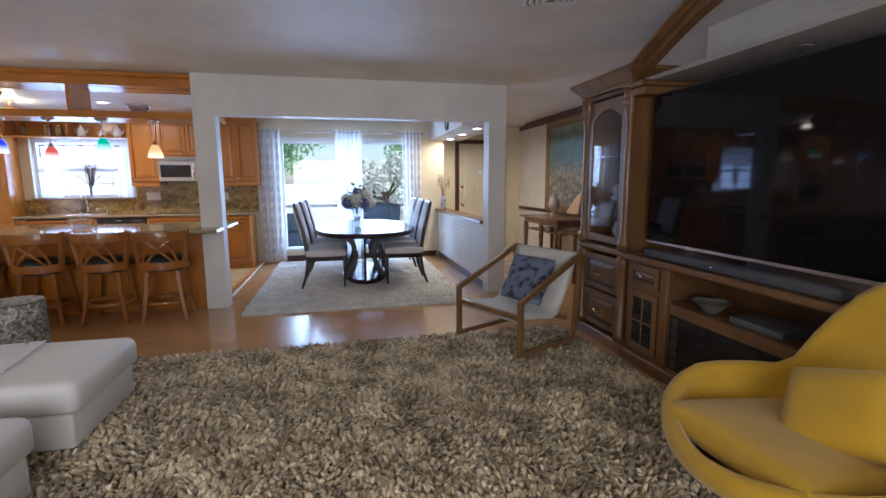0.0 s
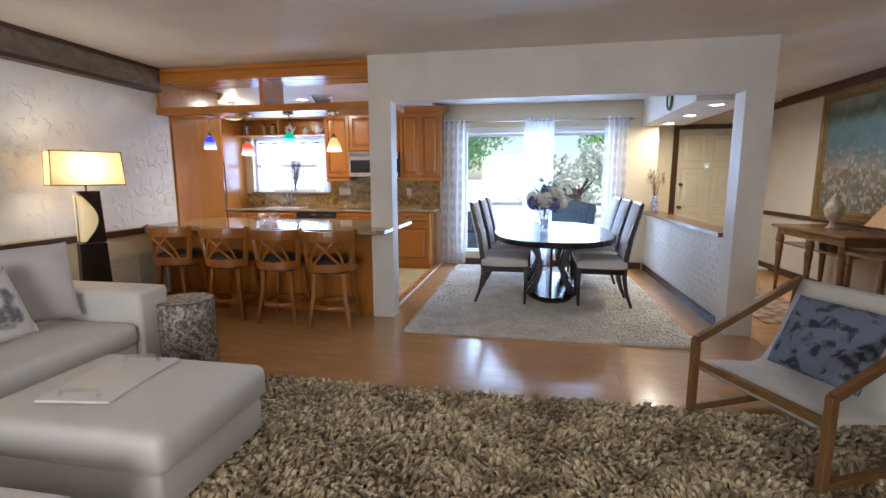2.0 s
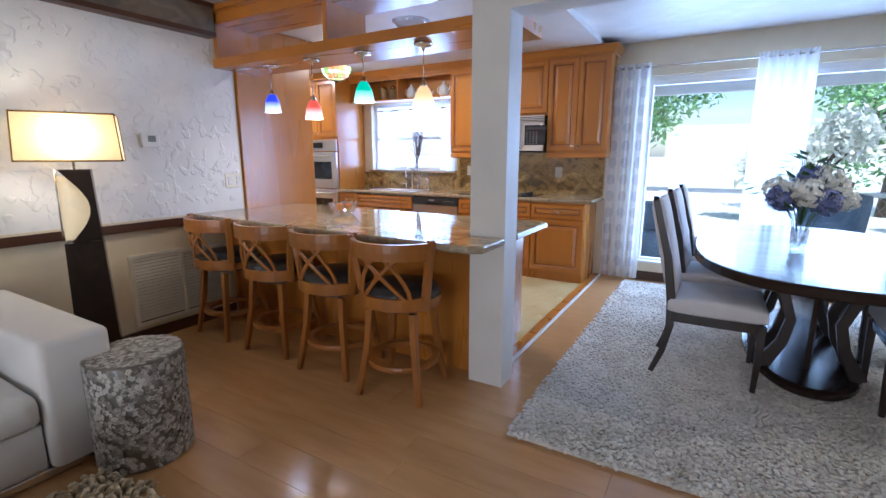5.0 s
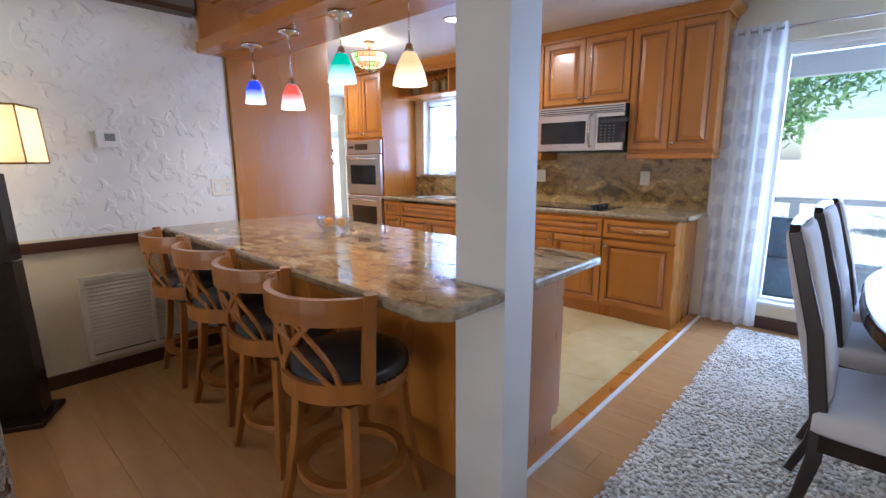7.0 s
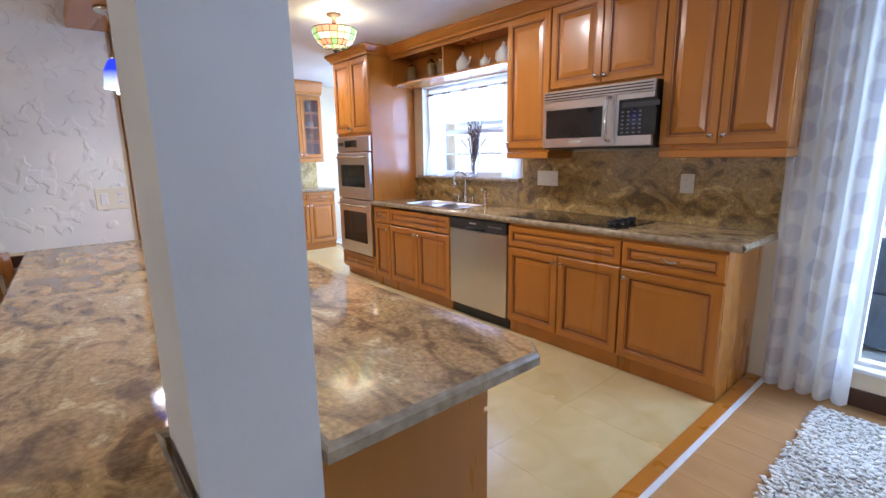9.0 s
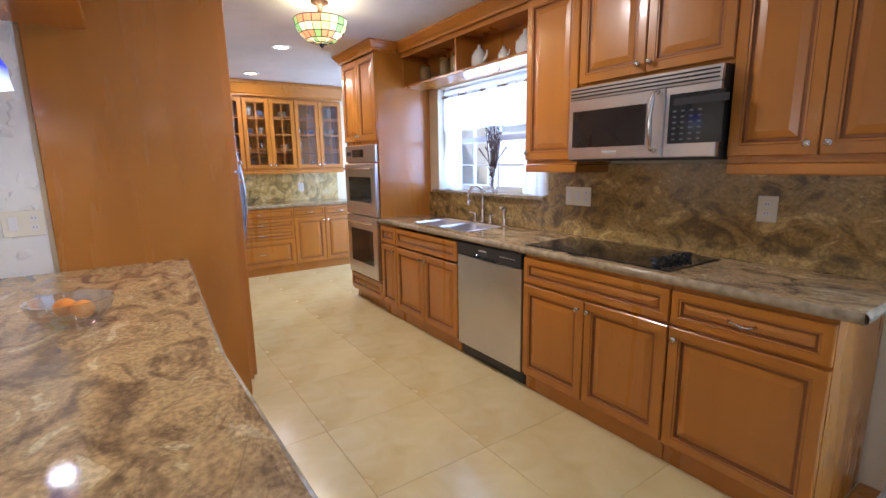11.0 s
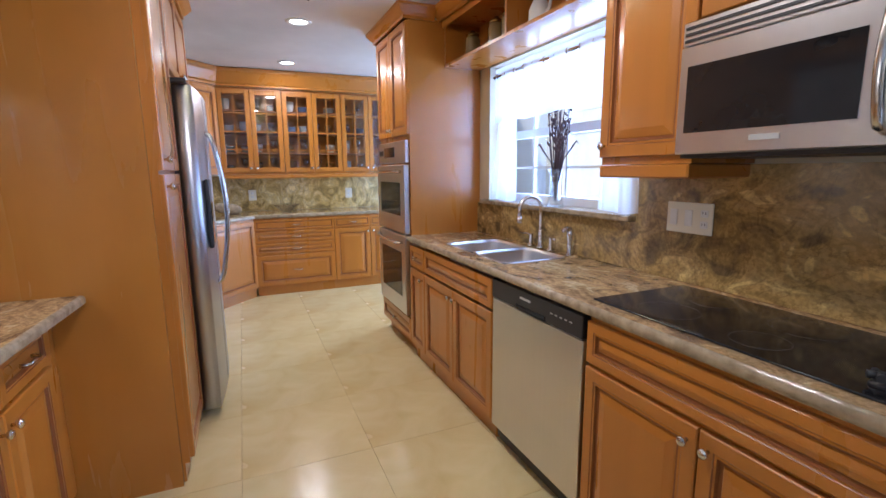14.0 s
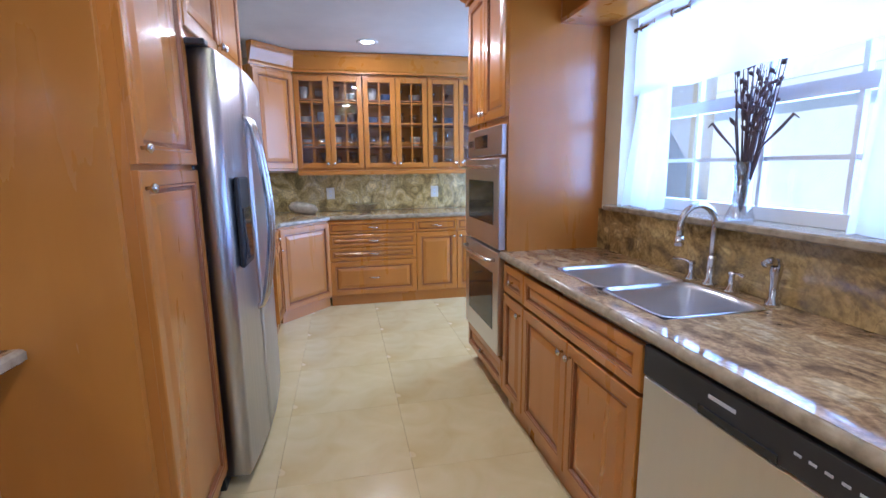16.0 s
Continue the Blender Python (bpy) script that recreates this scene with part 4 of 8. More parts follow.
cornice([(-7.04, 6.36), (-7.385, 6.70), (-7.385, 8.70)], 2.302, "maple crown moulding over the glass cabinets", h=0.185, out=0.075)
tagged(part("light_rail", mk((-7.425, -7.395, 6.70, 8.695, 1.315, 1.358), bev=0.005), CAB), "maple light rail under the glass cabinets", "moulding", "light rails")
bw = thing("glass_bowl", (-7.45, 7.35, 0.92), "wide cut-glass bowl on the end worktop", "bowl")
bm = bmesh.new()
lathe(bm, [(0.05, 0.921), (0.06, 0.93), (0.16, 1.01), (0.165, 1.012), (0.15, 1.01), (0.05, 0.94), (0.002, 0.935)], -7.45, 7.35, 16)
part("bowl", bm, CRYSTAL, bw)
fs = thing("stone_ornament", (-7.4, 6.6, 0.92), "dark flat veined stone ornament on the end worktop", "ornament")
bm = bmesh.new()
cushion(bm, 0.28, 0.12, 0.12, Matrix.Translation((-7.42, 6.72, 0.985)) @ rot(100) @ rot(10, "Y"), n=6)
part("stone", bm, EDGE, fs)

for o_ in set(bpy.data.objects) - before_:
    if o_.parent is None:
        o_.location.y -= 0.165


def outlet(name, m, w, h, label, n=2, kind="switch"):
    o = thing(name, tuple(m.translation), label, kind)
    part("plate", mk((-w / 2, w / 2, -0.008, -0.0005, -h / 2, h / 2), bev=0.003, m=m), PLATE, o)
    for k in range(n):
        u = (k - (n - 1) / 2) * w / n
        if h > w * 1.2 or k == n - 1 and kind != "switch":
            for z in (-0.022, 0.022):
                s = part("socket", mk((u - 0.016, u + 0.016, -0.011, -0.0075, z - 0.014, z + 0.014), bev=0.003, m=m), WHITE, o)
                for du in (-0.006, 0.006):
                    part("slot", mk((u + du - 0.0012, u + du + 0.0012, -0.0116, -0.0108, z - 0.002, z + 0.007), m=m), BLACKP, s)
        else:
            part("rocker", mk((u - 0.017, u + 0.017, -0.012, -0.0075, -0.033, 0.033), bev=0.002, m=m), WHITE, o)
    return o


outlet("wall_switch", at(-3.01, YN - 0.022, 1.19), 0.21, 0.125, "cream triple switch plate on granite", 3, "socket")
outlet("wall_socket", at(-1.89, YN - 0.022, 1.185), 0.085, 0.125, "cream double socket on granite", 1, "socket")
outlet("wall_socket", at(-7.738, 6.83, 1.11, 90), 0.085, 0.125, "cream socket on the end splashback", 1, "socket")
outlet("wall_socket", at(-7.738, 7.99, 1.11, 90), 0.085, 0.125, "cream socket on the end splashback", 1, "socket")
outlet("wall_switch", at(-3.89, 5.45, 1.17, 90), 0.16, 0.125, "cream plate with a rocker and a socket", 2, "socket")
# ---- soffit shelf, pendants, ceiling lights ----
sf = thing("soffit_shelf", (-3.88, 5.38, 2.14), "open maple shelf box hung from the ceiling over the bar", "shelf")
part("bottom_board", mk((-3.885, -1.265, 5.455, 5.80, 2.08, 2.15), (-3.885, -1.463, 5.36, 5.455, 2.08, 2.15)), CABH, sf)
part("top_board", mk((-3.885, -1.40, 5.455, 5.80, 2.41, 2.548), (-3.885, -1.463, 5.37, 5.455, 2.41, 2.548)), CABH, sf)
part("divider", mk((-2.68, -2.64, 5.38, 5.79, 2.15, 2.41)), CAB, sf)
part("end_board", mk((-3.885, -3.85, 5.38, 5.79, 2.15, 2.41)), CAB, sf)
part("end_board", mk((-1.50, -1.463, 5.38, 5.79, 2.15, 2.41)), CAB, sf)
part("face_moulding", mk((-3.885, -1.463, 5.345, 5.369, 2.505, 2.546), (-3.885, -1.463, 5.352, 5.369, 2.49, 2.504), bev=0.006), CABH, sf)
gb = thing("glass_bowl", (-2.1, 5.6, 2.2), "small cut-glass bowl on the hanging shelf", "bowl")
bm = bmesh.new()
lathe(bm, [(0.05, 2.151), (0.055, 2.16), (0.10, 2.22), (0.13, 2.25), (0.12, 2.25), (0.05, 2.17), (0.002, 2.165)], -2.1, 5.6, 14)
part("bowl", bm, CRYSTAL, gb)


def shade_glow(name, c0, c1, z0, z1, power):
    m = glow(name, (1, 1, 1), power, (0.6, 0.6, 0.6))
    nt = m.node_tree
    N, L = nt.nodes.new, nt.links.new
    co, se, mr, rp = N("ShaderNodeTexCoord"), N("ShaderNodeSeparateXYZ"), N("ShaderNodeMapRange"), N("ShaderNodeValToRGB")
    L(co.outputs["Object"], se.inputs[0])
    L(se.outputs["Z"], mr.inputs["Value"])
    mr.inputs["From Min"].default_value, mr.inputs["From Max"].default_value = z0, z1
    L(mr.outputs[0], rp.inputs[0])
    rp.color_ramp.elements[0].position, rp.color_ramp.elements[1].position = 0.12, 0.62
    rp.color_ramp.elements[0].color, rp.color_ramp.elements[1].color = (*c1, 1), (*c0, 1)
    b = nt.nodes["Principled BSDF"]
    L(rp.outputs[0], b.inputs["Emission Color"])
    L(rp.outputs[0], b.inputs["Base Color"])
    b.inputs["Roughness"].default_value = 0.15
    return m


for x_, zb_, nm_, c0_, c1_, w_ in ((-3.375, 1.72, "blue", (0.03, 0.05, 0.75), (0.75, 0.85, 1.0), 0.058), (-2.925, 1.65, "red", (0.62, 0.08, 0.05), (1.0, 0.88, 0.82), 0.062),
                              (-2.435, 1.745, "green", (0.0, 0.42, 0.26), (0.65, 1.0, 0.9), 0.066), (-1.94, 1.68, "amber", (0.8, 0.5, 0.22), (1.0, 0.95, 0.55), 0.070)):
    y_ = 5.50
    pd = thing("pendant_lamp", (x_, y_, 2.08), f"pendant lamp with a lit {nm_} and white glass bell shade", "lamp", "pendants over the bar")
    bm = bmesh.new()
    lathe(bm, [(0.06, 2.079), (0.06, 2.065), (0.05, 2.058), (0.012, 2.054), (0.008, 2.03)], x_, y_, 18)
    part("canopy", bm, CHROME, pd, smooth=True)
    bm = bmesh.new()
    tube(bm, [(x_, y_, 2.04), (x_, y_, zb_ + 0.15)], 0.0035, 6)
    part("stem", bm, CHROME, pd)
    bm = bmesh.new()
    lathe(bm, [(0.006, zb_ + 0.175), (0.014, zb_ + 0.17), (0.02, zb_ + 0.145), (0.028, zb_ + 0.135)], x_, y_, 14)
    part("socket", bm, CHROME, pd, smooth=True)
    bm = bmesh.new()
    h_ = 0.135
    prof = [(0.026, h_), (0.034, h_ * 0.93), (0.055, h_ * 0.62), (w_ * 1.0, h_ * 0.28), (w_ * 1.1, 0.0)]
    lathe(bm, [(r, zb_ + z) for r, z in prof] + [(r - 0.004, zb_ + z) for r, z in prof[::-1]], x_, y_, 20, caps=False)
    part("shade", bm, shade_glow(f"shade_glass_{nm_}", c0_, c1_, zb_ - 2.08, zb_ + h_ - 2.08, 0.9), pd, f"lit {nm_} glass shade", smooth=True)
    lamp("pendant_bulb", "POINT", pose(x_, y_, zb_ + 0.03), 4, (1.0, 0.9, 0.75), 0.03)

BULB = glow("lamp_disc", (1.0, 0.96, 0.9), 14)
for i_, (x_, y_, z_, c_, pw_) in enumerate([(-3.08, 7.10, HK, (1, 0.88, 0.74), 20), (-5.50, 7.20, HK, (1, 0.88, 0.74), 17), (-6.92, 7.24, HK, (1, 0.9, 0.8), 10),
                          (2.0, 7.22, 2.17, (1, 0.85, 0.62), 12), (2.0, 8.08, 2.17, (1, 0.85, 0.62), 12), (2.0, 6.38, 2.17, (1, 0.85, 0.62), 12)]):
    dl = thing("downlight", (x_, y_, z_), "round recessed ceiling light, lit, with a white rim", "light", "recessed lights")
    bm = bmesh.new()
    lathe(bm, [(0.065, z_ - 0.001), (0.095, z_ - 0.001), (0.095, z_ - 0.006), (0.085, z_ - 0.010), (0.068, z_ - 0.010), (0.062, z_ - 0.004)], x_, y_, 24, caps=False)
    part("rim", bm, WHITE, dl, smooth=True)
    bm = bmesh.new()
    lathe(bm, [(0.062, z_ - 0.005), (0.05, z_ - 0.008), (0.001, z_ - 0.009)], x_, y_, 20, caps=False)
    part("bulb", bm, BULB, dl)
    lamp("downlight_lamp", "AREA", look((x_, y_, z_ - 0.015), (x_, y_ + 0.001, 0)), pw_, c_, 0.12)
# stained glass ceiling light
tf = thing("stained_glass_light", (-4.15, 7.08, 2.5), "flush ceiling light with a bowl of leaded green and yellow glass", "lamp")
bm = bmesh.new()
lathe(bm, [(0.06, 2.499), (0.06, 2.48), (0.02, 2.465), (0.012, 2.38), (0.03, 2.37)], -4.15, 7.08, 16)
part("stem", bm, BROWN, tf, smooth=True)
bm = bmesh.new()
tp_ = [(0.175, 2.375), (0.165, 2.33), (0.14, 2.285), (0.10, 2.25), (0.05, 2.23), (0.012, 2.225)]
for k_ in range(18):
    for (r0, z0), (r1, z1) in zip(tp_, tp_[1:]):
        a0, a1 = k_ * math.pi / 9 + 0.015, (k_ + 1) * math.pi / 9 - 0.015
        bm.faces.new([bm.verts.new((-4.15 + r * math.cos(a), 7.08 + r * math.sin(a), z)) for r, z, a in ((r0, z0 - 0.002, a0), (r0, z0 - 0.002, a1), (r1, z1 + 0.002, a1), (r1, z1 + 0.002, a0))])
tg = glow("stained_glass", (1, 1, 1), 1.5, (0.6, 0.6, 0.3))
nt = tg.node_tree
gi, gr = nt.nodes.new("ShaderNodeNewGeometry"), nt.nodes.new("ShaderNodeValToRGB")
nt.links.new(gi.outputs["Random Per Island"], gr.inputs[0])
gr.color_ramp.interpolation = "CONSTANT"
gr.color_ramp.elements[0].color = (1.0, 0.85, 0.3, 1)
gr.color_ramp.elements[1].position, gr.color_ramp.elements[1].color = 0.8, (0.75, 0.25, 0.1, 1)
for p_, c_ in ((0.3, (0.85, 0.95, 0.55)), (0.5, (1, 0.95, 0.7)), (0.65, (0.2, 0.5, 0.12))):
    gr.color_ramp.elements.new(p_).color = (*c_, 1)
nt.links.new(gr.outputs[0], nt.nodes["Principled BSDF"].inputs["Emission Color"])
part("leaded_glass", bm, tg, tf, kind="stuff")
bm = bmesh.new()
for k_ in range(18):
    a_ = k_ * math.pi / 9
    tube(bm, [(-4.15 + r * math.cos(a_), 7.08 + r * math.sin(a_), z) for r, z in tp_], 0.0028, 4)
for r_, z_ in tp_[:-1]:
    tube(bm, [(-4.15 + r_ * math.cos(k * math.pi / 12), 7.08 + r_ * math.sin(k * math.pi / 12), z_) for k in range(25)], 0.003, 4)
lathe(bm, [(0.02, 2.227), (0.012, 2.21), (0.001, 2.2)], -4.15, 7.08, 10)
part("leading", bm, BLACKP, tf)
lamp("stained_glass_bulb", "POINT", pose(-4.15, 7.08, 2.4), 14, (1.0, 0.85, 0.6), 0.05)

# ---- windows, curtains, yard ----
w1 = tagged(part("window_dining", mk((-0.97, 1.28, YN + 0.05, YN + 0.11, 0.20, 0.245), (-0.97, 1.28, YN + 0.05, YN + 0.11, 2.15, 2.20), (-0.97, -0.93, YN + 0.05, YN + 0.11, 0.245, 2.15),
          (1.24, 1.28, YN + 0.05, YN + 0.11, 0.245, 2.15), (0.17, 0.27, YN + 0.05, YN + 0.12, 0.245, 2.15), (-0.93, 0.17, YN + 0.06, YN + 0.10, 2.11, 2.15), (0.27, 1.24, YN + 0.06, YN + 0.10, 2.11, 2.15)), WHITE), "white framed double picture window", "", "", "structure")
for x0_, x1_ in ((-0.93, 0.17), (0.27, 1.24)):
    p_ = part("pane", mk((x0_, x1_, YN + 0.078, YN + 0.082, 0.245, 2.11)), GLASS, w1)
    p_.visible_shadow = False
part("sill", mk((-1.0, 1.31, YN - 0.03, YN + 0.049, 0.202, 0.225), bev=0.004), WHITE, w1)
w2 = tagged(part("window_kitchen", mk((-4.72, -4.67, YN + 0.08, YN + 0.14, 1.176, 2.10), (-3.38, -3.33, YN + 0.08, YN + 0.14, 1.176, 2.10), (-4.67, -3.38, YN + 0.08, YN + 0.14, 1.176, 1.225),
          (-4.67, -3.38, YN + 0.08, YN + 0.14, 2.05, 2.10), (-4.67, -3.38, YN + 0.085, YN + 0.125, 1.595, 1.645)), WHITE), "white sash window with glazing bars", "", "", "structure")
for z_ in (1.40, 1.85):
    part("glazing_bar", mk((-4.67, -3.38, YN + 0.095, YN + 0.115, z_ - 0.008, z_ + 0.008)), WHITE, w2)
for x_ in (-4.29, -3.95, -3.63):
    part("glazing_bar", mk((x_ - 0.008, x_ + 0.008, YN + 0.09, YN + 0.112, 1.225, 2.05)), WHITE, w2)
p_ = part("pane", mk((-4.67, -3.38, YN + 0.116, YN + 0.119, 1.225, 2.05)), GLASS, w2)
p_.visible_shadow = False
SHEER = sheer("sheer_white_cloth", (0.86, 0.88, 0.92), 0.28)
SHEERK = sheer("cafe_curtain_cloth", (0.86, 0.88, 0.93), 0.12)
SHEERP = sheer("printed_sheer_cloth", (0.84, 0.84, 0.84), 0.16, pattern=(0.70, 0.69, 0.73))


def curtain(parent, x0, x1, y, z0, z1, amp, waves, material, name="cloth", gather=0.0, z0r=None, seed=0, shift=0.0):
    """A hanging cloth with folds that open towards its hem."""
    bm = bmesh.new()
    nx, nz = int(waves * 10), 14
    g = []
    for j in range(nz + 1):
        v = j / nz
        row = []
        for i in range(nx + 1):
            u = i / nx
            zz = z1 + ((z0 if z0r is None else z0 + (z0r - z0) * u) - z1) * v
            ph = u * waves * 2 * math.pi + 0.9 * math.sin(v * 2.1 + seed) + 0.5 * noise.noise((u * 6, v * 1.5, seed))
            yy = y + amp * (0.55 + 0.45 * v) * math.sin(ph) + 0.25 * amp * noise.noise((u * 9, v * 3, seed + 5))
            xx = x0 + (x1 - x0) * u + gather * (u - 0.5) * (v - 0.5) + 0.012 * math.cos(ph) * v + shift * v
            row.append(bm.verts.new((xx, yy, zz + 0.006 * math.sin(ph * 0.5) * v)))
        g.append(row)
    for a, b in zip(g, g[1:]):
        for i in range(nx):
            bm.faces.new((a[i], a[i + 1], b[i + 1], b[i])).smooth = True
    return part(name, bm, material, parent, smooth=True)


cr = thing("curtain_rod", (0.15, 8.29, 2.28), "thin grey metal curtain rod on brackets", "rod")
bm = bmesh.new()
tube(bm, [(-1.36, 8.29, 2.275), (1.55, 8.29, 2.275)], 0.009, 8)
part("rod", bm, CHROME, cr)
for x_ in (-1.37, 1.56):
    bm = bmesh.new()
    tube(bm, [(x_ - 0.02, 8.29, 2.275), (x_ - 0.01, 8.29, 2.275), (x_ + 0.01, 8.29, 2.275), (x_ + 0.02, 8.29, 2.275)], [0.008, 0.02, 0.02, 0.008], 10)
    part("finial", bm, CHROME, cr, smooth=True)
for x_ in (-1.33, 0.2, 1.52):
    part("bracket", mk((x_ - 0.008, x_ + 0.008, 8.29, YN - 0.001, 2.255, 2.265)), CHROME, cr)
for x0_, x1_, mt_, lb_, wv_ in ((-1.34, -0.94, SHEERP, "long printed sheer curtain on metal rings beside the window", 5), (-0.03, 0.42, SHEER, "gathered plain white sheer curtain between the windows", 6), (1.16, 1.50, SHEERP, "long printed sheer curtain on metal rings beside the window", 5)):
    c_ = thing("curtain", ((x0_ + x1_) / 2, 8.27, 0.03), lb_, "curtain", "dining room curtains")
    curtain(c_, x0_, x1_, 8.285, 0.035, 2.315, 0.04, wv_, mt_, seed=x0_)
    for k_ in range(wv_ * 2):
        bm = bmesh.new()
        xx_ = x0_ + (x1_ - x0_) * (k_ + 0.25) / (wv_ * 2)
        lathe(bm, [(0.017, -0.002), (0.024, -0.002), (0.024, 0.002), (0.017, 0.002), (0.017, -0.002)], 0, 0, 10, caps=False)
        bmesh.ops.transform(bm, matrix=Matrix.Translation((xx_, 8.285, 2.275)) @ rot(90, "Y"), verts=bm.verts)
        part("ring", bm, CHROME, c_)
kc = thing("cafe_curtain", (-4.03, 8.33, 1.7), "white cotton cafe curtain with a ruffled valance over the sink", "curtain")
bm = bmesh.new()
tube(bm, [(-4.56, 8.345, 2.0), (-3.22, 8.345, 2.0)], 0.011, 8)
part("rod", bm, CHROME, kc)
for k_ in range(13):
    bm = bmesh.new()
    lathe(bm, [(0.014, -0.002), (0.021, -0.002), (0.021, 0.002), (0.014, 0.002), (0.014, -0.002)], 0, 0, 10, caps=False)
    bmesh.ops.transform(bm, matrix=Matrix.Translation((-4.50 + k_ * 0.103, 8.345, 2.0)) @ rot(90, "Y"), verts=bm.verts)
    part("ring", bm, CHROME, kc)
curtain(kc, -4.53, -3.25, 8.332, 1.70, 2.045, 0.012, 5, SHEERK, "valance", seed=2)
curtain(kc, -4.53, -4.26, 8.352, 1.183, 1.74, 0.012, 2.5, SHEERK, "left_panel", gather=0.10, seed=3, shift=-0.05)
curtain(kc, -3.50, -3.25, 8.352, 1.183, 1.74, 0.012, 2.5, SHEERK, "right_panel", gather=0.08, seed=7, shift=-0.01)
# made-up sunlit house: a bright backdrop for the sink window, its eave the band
nh = thing("neighbour_house", (-6, 13, -0.2), "low white house shape added to brighten the sink window view", "house")
part("wall", mk((-16, -3.4, 13.0, 17.0, -0.2, 2.3)), WHITE, nh)
part("eave", mk((-16.3, -3.1, 12.88, 13.0, 2.3, 2.42), (-16.3, -3.1, 12.85, 12.88, 2.28, 2.5)), WHITE, nh)
bm = bmesh.new()
loft(bm, [[(x, 12.84, 2.5), (x, 15.5, 4.1), (x, 15.5, 4.0), (x, 12.89, 2.425)] for x in (-16.4, -3.0)], True, smooth=False)
part("roof", bm, WHITE, nh)

RAILM = mat("rail_paint", (0.8, 0.8, 0.78), (0.74, 0.74, 0.72), rough=0.5, bump=0.05)
rl = thing("patio_railing", (0, 10.9, 0), "white timber patio railing with wire mesh", "railing")
part("top_rail", mk((-2.5, 3.5, 10.82, 10.94, 0.84, 0.90), bev=0.008), RAILM, rl)
part("bottom_rail", mk((-2.5, 3.5, 10.85, 10.91, 0.10, 0.15), bev=0.006), RAILM, rl)
for k_ in range(5):
    part("post", mk((-2.5 + 1.5 * k_ - 0.045, -2.5 + 1.5 * k_ + 0.045, 10.84, 10.92, 0.02, 0.84), bev=0.006), RAILM, rl)
bm = bmesh.new()
for k_ in range(60):
    x_ = -2.5 + k_ * 0.1
    for s_ in (-1, 1):
        tube(bm, [(x_ + s_ * (0.05 if j % 2 else 0), 10.88, 0.15 + j * 0.0863) for j in range(9)], 0.002, 3)
part("mesh", bm, STEEL, rl, kind="stuff")
pf = thing("patio_sofa", (-1.2, 9.6, 0.02), "dark blue-grey patio seat with a rounded back", "seat")
BLUEG = mat("blue_grey_weave", (0.10, 0.15, 0.20), (0.07, 0.10, 0.14), rough=0.8, scale=(30, 30, 30), bump=0.4, bscale=90)
bm = mk((-1.75, -0.75, 9.3, 9.95, 0.05, 0.42), (-1.75, -0.75, 9.35, 9.47, 0.42, 0.80), bev=0.03, seg=2)
part("seat_body", bm, BLUEG, pf)
pf2 = thing("patio_chair", (0.85, 9.9, 0.02), "dark round-backed patio chair", "chair")
bm = bmesh.new()
loft(bm, [[(0.85 + r * math.cos(a), 9.9 + r * 0.5 * math.sin(a), z) for a in [k * math.pi / 12 for k in range(24)]] for r, z in ((0.3, 0.03), (0.42, 0.3), (0.46, 0.84), (0.45, 0.92), (0.2, 0.97), (0.01, 0.98))])
part("shell", bm, BLUEG, pf2)


def leafmat(name, a, b):
    m = mat(name, a, b, rough=0.6, bump=0.0, scale=(2, 2, 2))
    nt = m.node_tree
    g, h = nt.nodes.new("ShaderNodeNewGeometry"), nt.nodes.new("ShaderNodeMix")
    h.data_type = "RGBA"
    h.inputs["A"].default_value, h.inputs["B"].default_value = (*a, 1), (*b, 1)
    nt.links.new(g.outputs["Random Per Island"], h.inputs["Factor"])
    nt.links.new(h.outputs["Result"], nt.nodes["Principled BSDF"].inputs["Base Color"])
    return m


LEAF = leafmat("tree_leaves", (0.12, 0.30, 0.09), (0.30, 0.50, 0.20))
LEAFP = leafmat("pale_shrub_leaves", (0.5, 0.54, 0.46), (0.7, 0.72, 0.66))
BARK = mat("bark", (0.10, 0.07, 0.05), (0.05, 0.035, 0.025), rough=0.9, scale=(8, 8, 2), bump=0.6)


